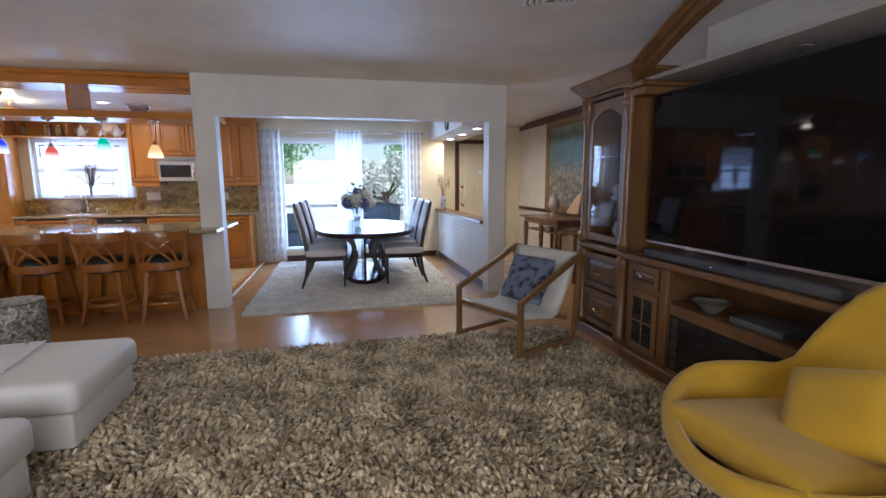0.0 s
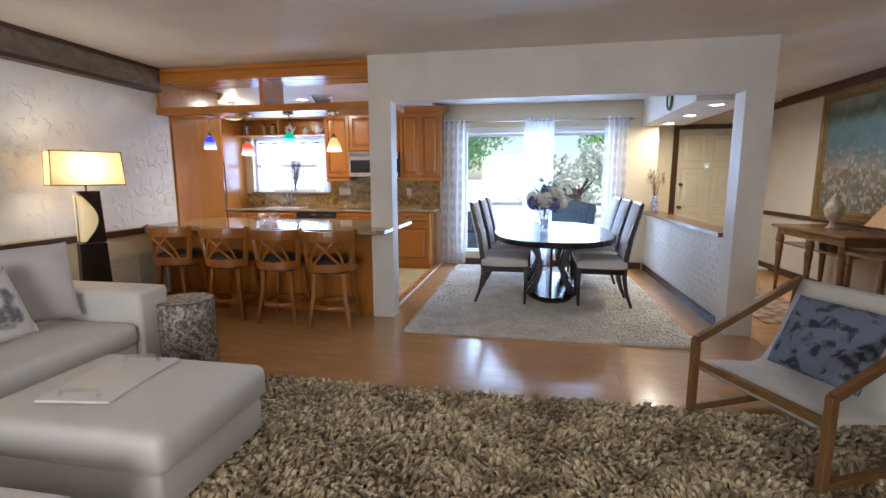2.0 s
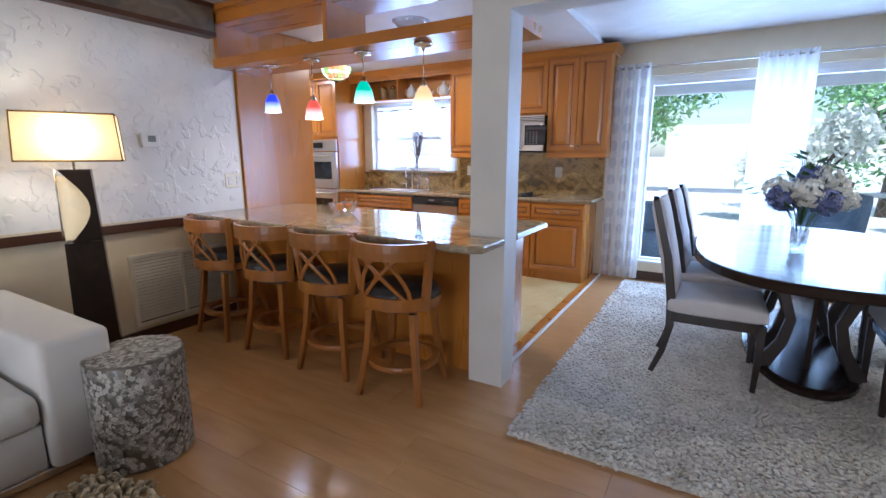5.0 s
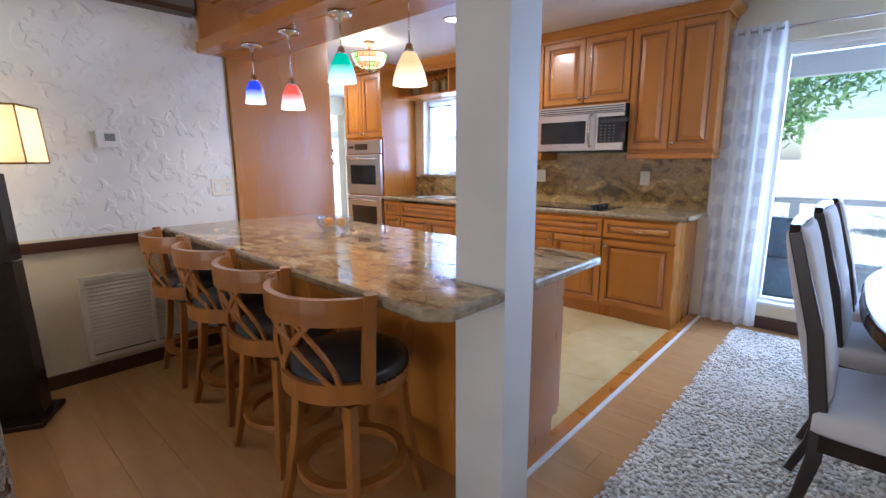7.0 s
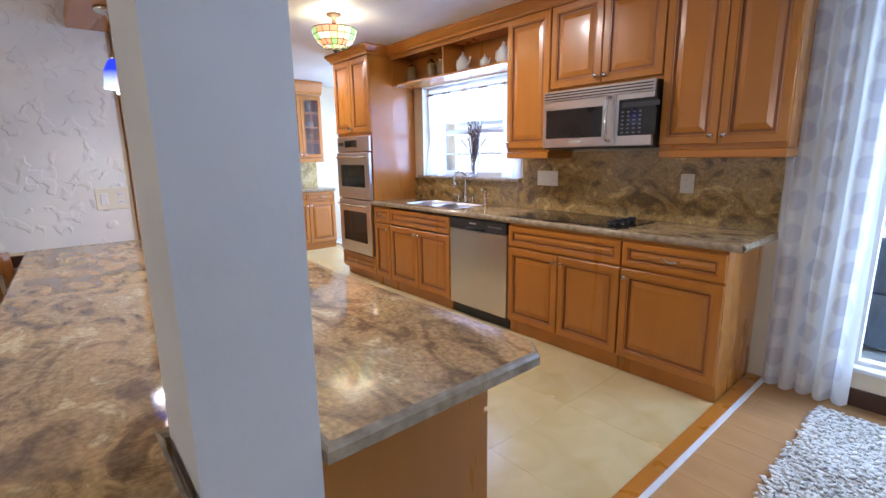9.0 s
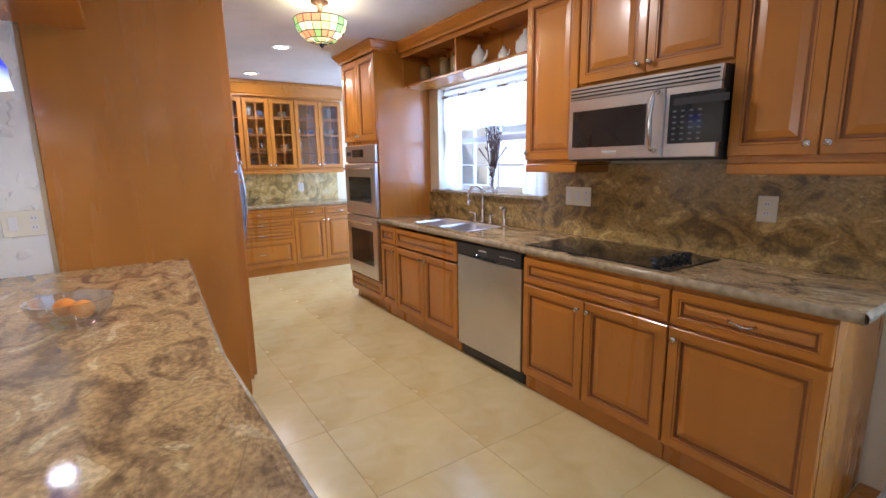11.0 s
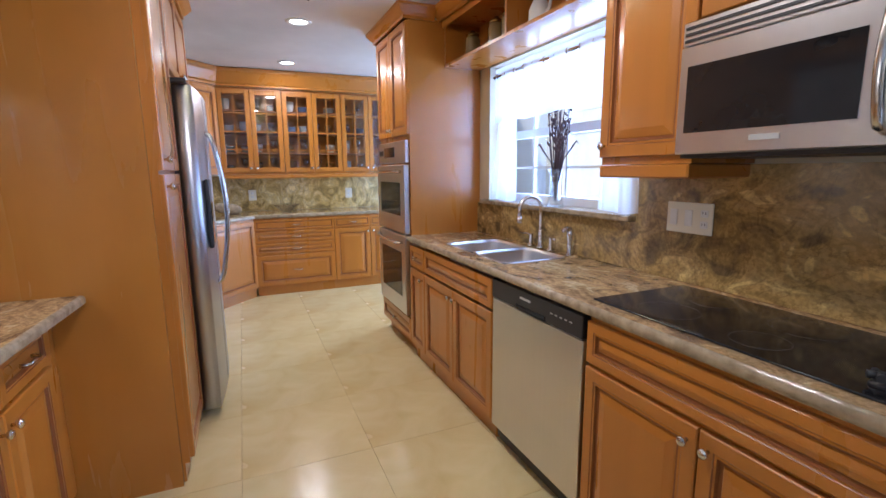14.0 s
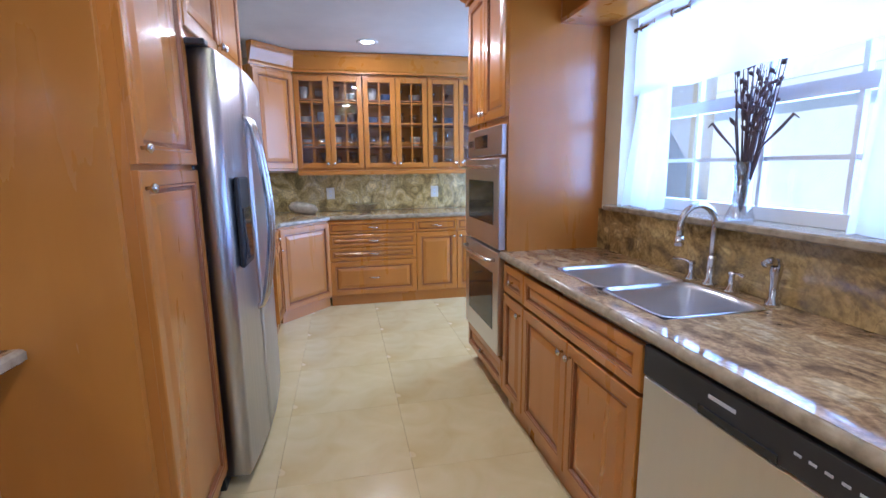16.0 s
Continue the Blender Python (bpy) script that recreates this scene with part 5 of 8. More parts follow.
def tree(name, x, y, h, r, z0, seed, label, leaf, dens=5000, size=0.16, low=0.25):
    """Tapered trunk, limbs, and a crown of leaf clumps with gaps."""
    rn = random.Random(seed)
    t = thing(name, (x, y, -0.2), label, "tree")
    bm = bmesh.new()
    tube(bm, [(x, y, -0.22), (x + 0.05, y, h * 0.3), (x - 0.05, y + 0.1, h * 0.7)], [r * 0.09, r * 0.06, r * 0.03], 8)
    cl = []
    for k in range(11):
        a, e = rn.uniform(0, 6.28), rn.uniform(low, 0.95)
        rr = r * rn.uniform(0.35, 0.9) * math.sin(math.pi * min(0.95, e * 0.9 + 0.1)) ** 0.5
        c = Vector((x + rr * math.cos(a), y + rr * math.sin(a), z0 + (h - z0) * e))
        cl.append((c, r * rn.uniform(0.25, 0.42)))
        tube(bm, [(x, y, h * 0.3 + 0.3 * e), tuple((c + Vector((x, y, h * 0.4))) / 2), tuple(c)], [r * 0.035, r * 0.02, 0.01], 5)
    part("trunk", bm, BARK, t)
    V, F = [], []
    for c, cr_ in cl:
        for k in range(dens // len(cl)):
            d = Vector((rn.gauss(0, 1), rn.gauss(0, 1), rn.gauss(0, 0.8))).normalized() * cr_ * rn.random() ** 0.4
            p, s = c + d, size * rn.uniform(0.6, 1.2)
            a, b = Vector((rn.gauss(0, 1), rn.gauss(0, 1), rn.gauss(0, 1))).normalized(), Vector((rn.gauss(0, 1), rn.gauss(0, 1), rn.gauss(0, 1))).normalized()
            i = len(V)
            V += [tuple(p), tuple(p + a * s * 0.5 + b * s * 0.25), tuple(p + a * s), tuple(p + a * s * 0.5 - b * s * 0.25)]
            F += [(i, i + 1, i + 2), (i, i + 2, i + 3)]
    me = bpy.data.meshes.new("crown")
    me.from_pydata([(v[0] - x, v[1] - y, v[2] + 0.2) for v in V], [], F)
    me.materials.append(leaf)
    ob = new("crown", me)
    ob.parent = t
    tagged(ob, kind="stuff")
    return t


tree("tree", -2.6, 17.0, 4.6, 2.4, 1.2, 3, "leafy green tree beyond the patio", LEAF, 7000, 0.2)
tree("tree", 3.6, 19.0, 4.8, 2.6, 0.6, 8, "leafy green tree beyond the patio", LEAF, 7000, 0.2, 0.1)
tree("shrub", 1.6, 16.0, 2.0, 1.5, 0.1, 11, "pale sunlit shrub in the yard", LEAFP, 4000, 0.22, 0.05)
tree("shrub", 4.4, 15.0, 1.6, 1.2, 0.0, 12, "pale spiky shrub in the yard", LEAFP, 3000, 0.3, 0.05)
tree("tree", -7.5, 22.0, 5.5, 3.0, 0.6, 15, "leafy green tree beyond the patio", LEAF, 5000, 0.25)
tree("tree", 9.0, 24.0, 6.0, 3.4, 0.4, 16, "leafy green tree beyond the patio", LEAF, 6000, 0.25)
# ---- dining room ----
DARK = mat("espresso_wood", (0.022, 0.014, 0.011), (0.035, 0.022, 0.016), rough=0.2, scale=(3, 12, 12), bump=0.02)
DARK.node_tree.nodes["Principled BSDF"].inputs["Specular IOR Level"].default_value = 0.25
DARKM = mat("espresso_satin", (0.022, 0.014, 0.011), (0.035, 0.022, 0.016), rough=0.36, scale=(3, 12, 12), bump=0.02)
LINEN = mat("grey_linen", (0.68, 0.65, 0.65), (0.62, 0.59, 0.59), rough=0.9, bump=0.25, bscale=400, sheen=0.2, scale=(8, 8, 8), dist=0.001)
LEATHER = mat("black_leather", (0.018, 0.02, 0.022), (0.03, 0.032, 0.034), rough=0.33, bump=0.15, bscale=180, dist=0.001)


def rugmat(name, a, b, patch):
    """Pile whose strands differ one by one and in broad drifts."""
    m = mat(name, a, b, rough=0.95, bump=0, sheen=0.3)
    nt = m.node_tree
    N, L = nt.nodes.new, nt.links.new
    co, n1, gi, ad, rp = N("ShaderNodeTexCoord"), N("ShaderNodeTexNoise"), N("ShaderNodeNewGeometry"), N("ShaderNodeMath"), N("ShaderNodeValToRGB")
    n1.inputs["Scale"].default_value, n1.inputs["Detail"].default_value = patch, 3
    L(co.outputs["Object"], n1.inputs["Vector"])
    mu = N("ShaderNodeMath")
    mu.operation, mu.inputs[1].default_value = "MULTIPLY", 0.34
    L(gi.outputs["Random Per Island"], mu.inputs[0])
    L(n1.outputs[0], ad.inputs[0])
    L(mu.outputs[0], ad.inputs[1])
    L(ad.outputs[0], rp.inputs[0])
    rp.color_ramp.elements[0].position, rp.color_ramp.elements[1].position = 0.48, 0.88
    rp.color_ramp.elements[0].color, rp.color_ramp.elements[1].color = (*a, 1), (*b, 1)
    L(rp.outputs[0], nt.nodes["Principled BSDF"].inputs["Base Color"])
    return m


def pile(name, parent, x0, x1, y0, y1, step, hgt, wid, lean, material, seed, z=0.012, wobble=0.02, spin=1.8):
    rn = np.random.default_rng(seed)
    nx, ny = int((x1 - x0) / step), int((y1 - y0) / step)
    gx, gy = np.meshgrid(np.linspace(x0, x1, nx), np.linspace(y0, y1, ny))
    n = gx.size
    px = gx.ravel() + rn.uniform(-1, 1, n) * step * 0.7 + wobble * np.sin(gy.ravel() * 3.1)
    py = gy.ravel() + rn.uniform(-1, 1, n) * step * 0.7 + wobble * np.sin(gx.ravel() * 2.3)
    fa = np.array([2.2 * noise.noise((float(a) * 2.2, float(b) * 2.2, seed)) for a, b in zip(gx.ravel(), gy.ravel())])
    az = fa * 2.5 + rn.uniform(-spin, spin, n)
    ln, hh = lean * rn.uniform(0.4, 1.2, n), hgt * rn.uniform(0.6, 1.15, n)
    w = wid * rn.uniform(0.7, 1.3, n)
    V = np.zeros((n, 10, 3))
    for ring, (f, ws, zf) in enumerate(((0.0, 0.8, 0.0), (0.35, 1.0, 0.6), (0.8, 0.75, 0.98))):
        for k in range(3):
            a = az + k * 2.0944
            V[:, ring * 3 + k, 0] = px + np.cos(az) * ln * f + np.cos(a) * w * ws * 0.5
            V[:, ring * 3 + k, 1] = py + np.sin(az) * ln * f + np.sin(a) * w * ws * 0.5
            V[:, ring * 3 + k, 2] = z + hh * zf
    V[:, 9, 0], V[:, 9, 1], V[:, 9, 2] = px + np.cos(az) * ln * 1.25, py + np.sin(az) * ln * 1.25, z + hh * 0.85
    base = (np.arange(n) * 10)[:, None]
    F = []
    for r in (0, 3):
        for k in range(3):
            k2 = (k + 1) % 3
            F += [[r + k, r + k2, r + 3 + k2], [r + k, r + 3 + k2, r + 3 + k]]
    for k in range(3):
        F.append([6 + k, 6 + (k + 1) % 3, 9])
    F = (np.array(F).ravel()[None, :] + base).reshape(-1, 3)
    loc = np.array(top(parent).location)
    me = bpy.data.meshes.new(name)
    me.from_pydata((V.reshape(-1, 3) - loc).tolist(), [], F.tolist())
    me.shade_smooth()
    me.materials.append(material)
    ob = new(name, me)
    ob.parent = parent
    return tagged(ob, kind="stuff")


rg = thing("dining_rug", (0.22, 6.5, 0), "large cream wool rug with short nubbly pile", "rug")
part("backing", mk((-1.03, 1.48, 4.84, 8.2, 0.001, 0.012)), mat("rug_backing", (0.70, 0.66, 0.58), rough=0.9), rg)
pile("pile", rg, -1.03, 1.48, 4.84, 8.2, 0.018, 0.015, 0.030, 0.012, rugmat("cream_wool", (0.60, 0.56, 0.49), (0.80, 0.76, 0.68), 5), 5, wobble=0.006)
RZ = 0.032

tb = thing("dining_table", (0.36, 6.82, RZ), "glossy dark oval dining table on a pedestal of curved columns", "table")


def sup(cx, cy, a, b, z, e=2.5, n=48):
    out = []
    for k in range(n):
        t = 2 * math.pi * k / n
        c, s = math.cos(t), math.sin(t)
        out.append((cx + a * abs(c) ** (2 / e) * (1 if c > 0 else -1), cy + b * abs(s) ** (2 / e) * (1 if s > 0 else -1), z))
    return out


bm = bmesh.new()
loft(bm, [sup(0.36, 6.82, a, b, z) for a, b, z in ((0.67, 1.15, 0.69), (0.70, 1.18, 0.692), (0.715, 1.195, 0.70), (0.715, 1.195, 0.742), (0.708, 1.188, 0.752), (0.70, 1.18, 0.755))], True, smooth=False)
part("tabletop", bm, DARK, tb)
bm = bmesh.new()
loft(bm, [sup(0.34, 6.78, a, b, z, 2.2) for a, b, z in ((0.31, 0.80, RZ), (0.32, 0.81, RZ + 0.01), (0.32, 0.81, 0.07), (0.29, 0.78, 0.085))], True, smooth=False)
part("base_plate", bm, DARK, tb)
for sx_ in (-1, 1):
    for y_ in (6.25, 6.5, 7.05, 7.3):
        bm = bmesh.new()
        x_ = 0.34
        bar(bm, [(x_ + sx_ * 0.24, y_, 0.08), (x_ + sx_ * 0.15, y_, 0.25), (x_ + sx_ * 0.12, y_, 0.40), (x_ + sx_ * 0.17, y_, 0.55), (x_ + sx_ * 0.26, y_, 0.69)], [0.05, 0.045, 0.045, 0.045, 0.05], [0.08, 0.06, 0.055, 0.06, 0.09], axis=(0, 1, 0))
        part("column", bm, DARKM, tb)
part("centre_panel", mk((0.325, 0.355, 6.3, 7.25, 0.085, 0.69), bev=0.004), DARK, tb)
part("apron", mk((0.05, 0.67, 6.1, 7.5, 0.655, 0.69), bev=0.006), DARK, tb)

dc = thing("dining_chair", (0, 0, 0), "upright dining chair, dark frame, pale grey linen seat and back", "chair", "chairs round the table")
for sx_ in (-1, 1):
    bm = bmesh.new()
    bar(bm, [(sx_ * 0.225, 0.235, 0.0), (sx_ * 0.235, 0.24, 0.20), (sx_ * 0.235, 0.24, 0.40)], [0.026, 0.036, 0.045], [0.026, 0.036, 0.045])
    part("leg", bm, DARKM, dc)
    bm = bmesh.new()
    bar(bm, [(sx_ * 0.215, -0.31, 0.0), (sx_ * 0.215, -0.255, 0.15), (sx_ * 0.215, -0.225, 0.32), (sx_ * 0.215, -0.23, 0.48), (sx_ * 0.215, -0.27, 0.75), (sx_ * 0.215, -0.36, 1.08)], [0.026, 0.034, 0.04, 0.04, 0.034, 0.028], [0.03, 0.036, 0.045, 0.05, 0.045, 0.035])
    part("back_post", bm, DARKM, dc)
part("seat_rail", mk((-0.22, 0.22, 0.225, 0.25, 0.355, 0.41), (-0.245, -0.225, -0.22, 0.225, 0.355, 0.41), (0.225, 0.245, -0.22, 0.225, 0.355, 0.41), (-0.2, 0.2, -0.235, -0.215, 0.355, 0.41)), DARK, dc)
bm = bmesh.new()
cushion(bm, 0.51, 0.51, 0.115, Matrix.Translation((0, 0.01, 0.455)), puff=0.35, n=10, edge=0.45)
part("seat", bm, LINEN, dc, smooth=True)
bm = bmesh.new()
mb_ = Matrix.Translation((0, -0.295, 0.80)) @ rot(103, "X")
cushion(bm, 0.41, 0.60, 0.085, mb_, puff=0.3, n=10, edge=0.4)
part("backrest", bm, LINEN, dc, smooth=True)
bm = bmesh.new()
bar(bm, [(-0.22, -0.362, 1.09), (-0.11, -0.366, 1.10), (0.11, -0.366, 1.10), (0.22, -0.362, 1.09)], 0.03, 0.035, axis=(0, 1, 0))
part("top_rail", bm, DARK, dc)
for k_, (x_, y_, a_) in enumerate(((-0.19, 6.13, -90), (-0.17, 6.86, -92), (-0.16, 7.56, -88), (0.86, 6.16, 88), (0.89, 6.88, 91), (0.91, 7.6, 93))):
    m_ = Matrix.Translation((x_, y_, RZ)) @ rot(a_)
    if k_ == 5:
        dc.matrix_basis = m_
    else:
        copy_thing(dc, m_)

# flowers
vs = thing("flower_vase", (0.26, 6.72, 0.755), "glass vase of white and blue hydrangeas with green leaves", "flowers")
bm = bmesh.new()
lathe(bm, [(0.04, 0.756), (0.045, 0.765), (0.05, 0.80), (0.058, 0.90), (0.054, 0.90), (0.045, 0.80), (0.002, 0.775)], 0.26, 6.72, 16)
part("vase", bm, CRYSTAL, vs, smooth=True)
STEM = mat("stem_green", (0.06, 0.12, 0.03), (0.04, 0.08, 0.02), rough=0.6)
GLEAF = leafmat("bouquet_leaves", (0.03, 0.08, 0.02), (0.08, 0.16, 0.05))
PET1 = leafmat("cream_petals", (0.72, 0.70, 0.58), (0.80, 0.78, 0.70))
PET2 = leafmat("blue_petals", (0.10, 0.12, 0.28), (0.24, 0.26, 0.44))
rn_ = random.Random(31)
heads = [((0.12, 6.66, 1.10), 0.085, 1), ((0.26, 6.60, 1.14), 0.095, 0), ((0.17, 6.74, 1.17), 0.075, 0), ((0.36, 6.62, 1.09), 0.09, 1), ((0.42, 6.74, 1.17), 0.085, 0), ((0.36, 6.70, 1.24), 0.085, 0), ((0.10, 6.80, 1.16), 0.08, 0),
         ((0.28, 6.84, 1.20), 0.09, 1), ((0.27, 6.70, 1.25), 0.075, 1), ((0.46, 6.66, 1.10), 0.075, 0), ((0.20, 6.84, 1.08), 0.08, 1), ((0.42, 6.86, 1.12), 0.08, 1)]
for (cx, cy, cz), r_, b_ in heads:
    bm = bmesh.new()
    for k_ in range(150):
        d = Vector((rn_.gauss(0, 1), rn_.gauss(0, 1), rn_.gauss(0, 1))).normalized()
        p = Vector((cx, cy, cz)) + d * r_ * rn_.uniform(0.75, 1.0)
        a = d.orthogonal().normalized()
        a.rotate(Matrix.Rotation(rn_.uniform(0, 6.28), 3, d))
        b = d.cross(a)
        s = r_ * rn_.uniform(0.16, 0.26)
        v = [bm.verts.new(p + q) for q in (a * s, b * s + d * s * 0.3, -a * s, -b * s + d * s * 0.3)]
        bm.faces.new(v)
    tube(bm, [(0.26 + (cx - 0.26) * 0.1, 6.72, 0.80), (0.26 + (cx - 0.26) * 0.35, 6.72 + (cy - 6.72) * 0.3, 0.96), (cx, cy, cz)], 0.003, 4, mi=1)
    part("bloom", bm, [PET2 if b_ else PET1, STEM], vs)
for k_ in range(34):
    a_ = rn_.uniform(0, 6.28)
    up_ = rn_.uniform(0, 1)
    rr_2 = rn_.uniform(0.15, 0.24) * (1 - 0.45 * up_)
    tip = Vector((0.27 + rr_2 * math.cos(a_), 6.73 + rr_2 * math.sin(a_), 0.98 + 0.42 * up_))
    if k_ < 3:
        tip = Vector((-0.02 - 0.03 * k_, 6.66, 1.13 + 0.03 * k_))
    d = Vector((math.cos(a_), math.sin(a_), rn_.uniform(-0.5, 0.8))).normalized()
    s_ = Vector((-math.sin(a_), math.cos(a_), 0)) * 0.028
    bm = bmesh.new()
    pts = [tip - d * 0.045, tip - d * 0.015 + s_, tip + d * 0.055, tip - d * 0.015 - s_]
    mid = bm.verts.new(tip - Vector((0, 0, 0.008)))
    v = [bm.verts.new(p) for p in pts]
    for q in range(4):
        bm.faces.new((v[q], v[(q + 1) % 4], mid))
    tube(bm, [(0.26, 6.72, 0.92), tuple((tip - d * 0.045 + Vector((0.26, 6.72, 0.98))) / 2), tuple(tip - d * 0.045)], 0.0016, 3)
    part("leaf", bm, GLEAF, vs)

# half-wall vase of dried stems
dv = thing("dried_stem_vase", (1.90, 8.2, 0.90), "blue and white china vase of dried brown stems", "vase")
bm = bmesh.new()
lathe(bm, [(0.035, 0.901), (0.045, 0.92), (0.05, 1.0), (0.04, 1.10), (0.045, 1.14), (0.038, 1.14), (0.03, 1.08)], 1.90, 8.2, 14)
part("vase", bm, mat("blue_white_china", (0.60, 0.62, 0.68), (0.18, 0.22, 0.40), rough=0.15, scale=(22, 22, 22), spread=0.2, bump=0), dv, smooth=True)
TWIG = mat("dried_stems", (0.16, 0.09, 0.045), (0.28, 0.17, 0.09), rough=0.8)
for k_ in range(22):
    bm = bmesh.new()
    a_, r_ = rn_.uniform(0, 6.28), rn_.uniform(0.02, 0.14)
    p1 = Vector((1.90 + r_ * math.cos(a_), 8.2 + r_ * math.sin(a_), rn_.uniform(1.34, 1.52)))
    tube(bm, [(1.90, 8.2, 1.0), tuple(p1 * 0.5 + Vector((1.9, 8.2, 1.2)) * 0.5), tuple(p1)], [0.002, 0.002, 0.001], 4)
    for q in range(5):
        c = p1 - Vector((0, 0, 0.03 * q)) + Vector((rn_.uniform(-0.012, 0.012), rn_.uniform(-0.012, 0.012), 0))
        tube(bm, [tuple(c), tuple(c + Vector((rn_.uniform(-0.015, 0.015), rn_.uniform(-0.015, 0.015), 0.03)))], [0.006, 0.001], 4)
    part("stem", bm, TWIG, dv)
# oval clock on the soffit
cl = thing("wall_clock", (1.695, 6.98, 2.34), "oval dark-framed clock on the white soffit", "clock")
bm = bmesh.new()
loft(bm, [[(1.6985 - dx, 6.98 + (0.10 - i_) * math.cos(a), 2.34 + (0.145 - i_) * math.sin(a)) for a in [k * math.pi / 14 for k in range(28)]] for i_, dx in ((0, 0), (0, 0.02), (0.015, 0.03), (0.028, 0.022), (0.03, 0.012))], False)
part("frame", bm, mat("clock_frame", (0.09, 0.075, 0.05), rough=0.4, bump=0.1), cl)
bm = bmesh.new()
bm.faces.new([bm.verts.new((1.687, 6.98 + 0.074 * math.cos(a), 2.34 + 0.119 * math.sin(a))) for a in [k * math.pi / 14 for k in range(28)]])
part("dial", bm, PLATE, cl)
for a_, l_ in ((0.4, 0.06), (2.2, 0.045)):
    bm = bmesh.new()
    tube(bm, [(1.6855, 6.98, 2.34), (1.6855, 6.98 + l_ * math.sin(a_), 2.34 + l_ * math.cos(a_))], 0.002, 4)
    part("pointer", bm, BLACKP, cl)
# front door
fd = thing("front_door", (2.86, 9.0, 0), "cream six-panel front door with brass knob and deadbolt, closed", "door")
DOORP = mat("door_paint", (0.70, 0.64, 0.48), (0.66, 0.60, 0.45), rough=0.4, bump=0.03)
part("slab", mk((2.41, 2.82, 9.03, 9.07, 0.01, 2.165), (2.90, 3.31, 9.03, 9.07, 0.01, 2.165), (2.82, 2.90, 9.03, 9.07, 0.01, 1.56), (2.82, 2.90, 9.03, 9.07, 1.63, 2.165)), DOORP, fd)
part("peep_window", mk((2.82, 2.90, 9.045, 9.05, 1.56, 1.63)), GLASS, fd).visible_shadow = False
for x0_ in (2.41, 2.86):
    for z0_, z1_ in ((0.12, 0.85), (0.95, 1.56), (1.66, 2.08)):
        bm = bmesh.new()
        rr_3 = rings_front(bm, at(x0_ + 0.06, 9.0295, z0_), 0.34, z1_ - z0_, ((0.0, 0.0, 0), (0.006, 0.008, 0), (0.02, 0.002, 0), (0.06, 0.002, 0), (0.08, 0.008, 0)))
        bm.faces.new(rr_3[-1])
        part("panel", bm, DOORP, fd)
BRASS = mat("aged_brass", (0.45, 0.30, 0.10), (0.35, 0.22, 0.07), rough=0.25, metal=1.0, bump=0)
for z_, r_ in ((0.93, 0.028), (1.30, 0.024)):
    bm = bmesh.new()
    lathe(bm, [(r_ * 1.1, 0), (r_ * 1.1, 0.006), (r_ * 0.5, 0.01), (r_ * 0.5, 0.03), (r_, 0.04), (r_, 0.055), (r_ * 0.3, 0.062)], n=14)
    bmesh.ops.transform(bm, matrix=Matrix.Translation((2.48, 9.029, z_)) @ rot(90, "X"), verts=bm.verts)
    part("knob", bm, BRASS, fd, smooth=True)
# east wall: painting, console table, mirror, urn
GILT = mat("gilt_frame", (0.30, 0.19, 0.07), (0.16, 0.10, 0.035), rough=0.38, metal=0.4, scale=(25, 25, 25), bump=0.5, bscale=60)


def picture(name, y0, y1, z0, z1, fw, frame, art, label, cat):
    p = thing(name, (3.72, (y0 + y1) / 2, z0), label, cat)
    prof = ((0, 0.0), (0, 0.03), (0.012, 0.045), (fw * 0.35, 0.05), (fw * 0.5, 0.035), (fw * 0.8, 0.04), (fw * 0.9, 0.022), (fw, 0.02))
    bm = bmesh.new()
    rings = [[(3.727 - d, y0 + i, z0 + i), (3.727 - d, y1 - i, z0 + i), (3.727 - d, y1 - i, z1 - i), (3.727 - d, y0 + i, z1 - i)] for i, d in prof]
    loft(bm, rings, False, smooth=False)
    part("frame", bm, frame, p)
    bm = bmesh.new()
    a = [bm.verts.new((3.727 - 0.0205, y, z)) for y, z in ((y0 + fw, z0 + fw), (y1 - fw, z0 + fw), (y1 - fw, z1 - fw), (y0 + fw, z1 - fw))]
    bm.faces.new(a)
    part("canvas" if cat == "painting" else "mirror_glass", bm, art, p)
    return p


ART = bpy.data.materials.new("harbour_painting")
ART.use_nodes = True
nt = ART.node_tree
N_, L_ = nt.nodes.new, nt.links.new
co_, n1_, n2_, se_, r1_, r2_, mx_, ad_ = N_("ShaderNodeTexCoord"), N_("ShaderNodeTexNoise"), N_("ShaderNodeTexVoronoi"), N_("ShaderNodeSeparateXYZ"), N_("ShaderNodeValToRGB"), N_("ShaderNodeValToRGB"), N_("ShaderNodeMix"), N_("ShaderNodeMath")
n1_.inputs["Scale"].default_value, n1_.inputs["Detail"].default_value = 2.6, 6
n2_.inputs["Scale"].default_value = 22
L_(co_.outputs["Object"], n1_.inputs["Vector"])
L_(co_.outputs["Object"], n2_.inputs["Vector"])
L_(co_.outputs["Object"], se_.inputs[0])
ad_.operation = "MULTIPLY_ADD"
ad_.inputs[1].default_value = 0.55
L_(se_.outputs["Z"], ad_.inputs[0])
sc_ = N_("ShaderNodeMath")
sc_.operation, sc_.inputs[1].default_value = "MULTIPLY_ADD", 0.35
sc_.inputs[2].default_value = -0.18
L_(n1_.outputs[0], sc_.inputs[0])
L_(sc_.outputs[0], ad_.inputs[2])
L_(ad_.outputs[0], r1_.inputs[0])
r1_.color_ramp.elements[0].color, r1_.color_ramp.elements[1].color = (0.07, 0.09, 0.06, 1), (0.26, 0.30, 0.30, 1)
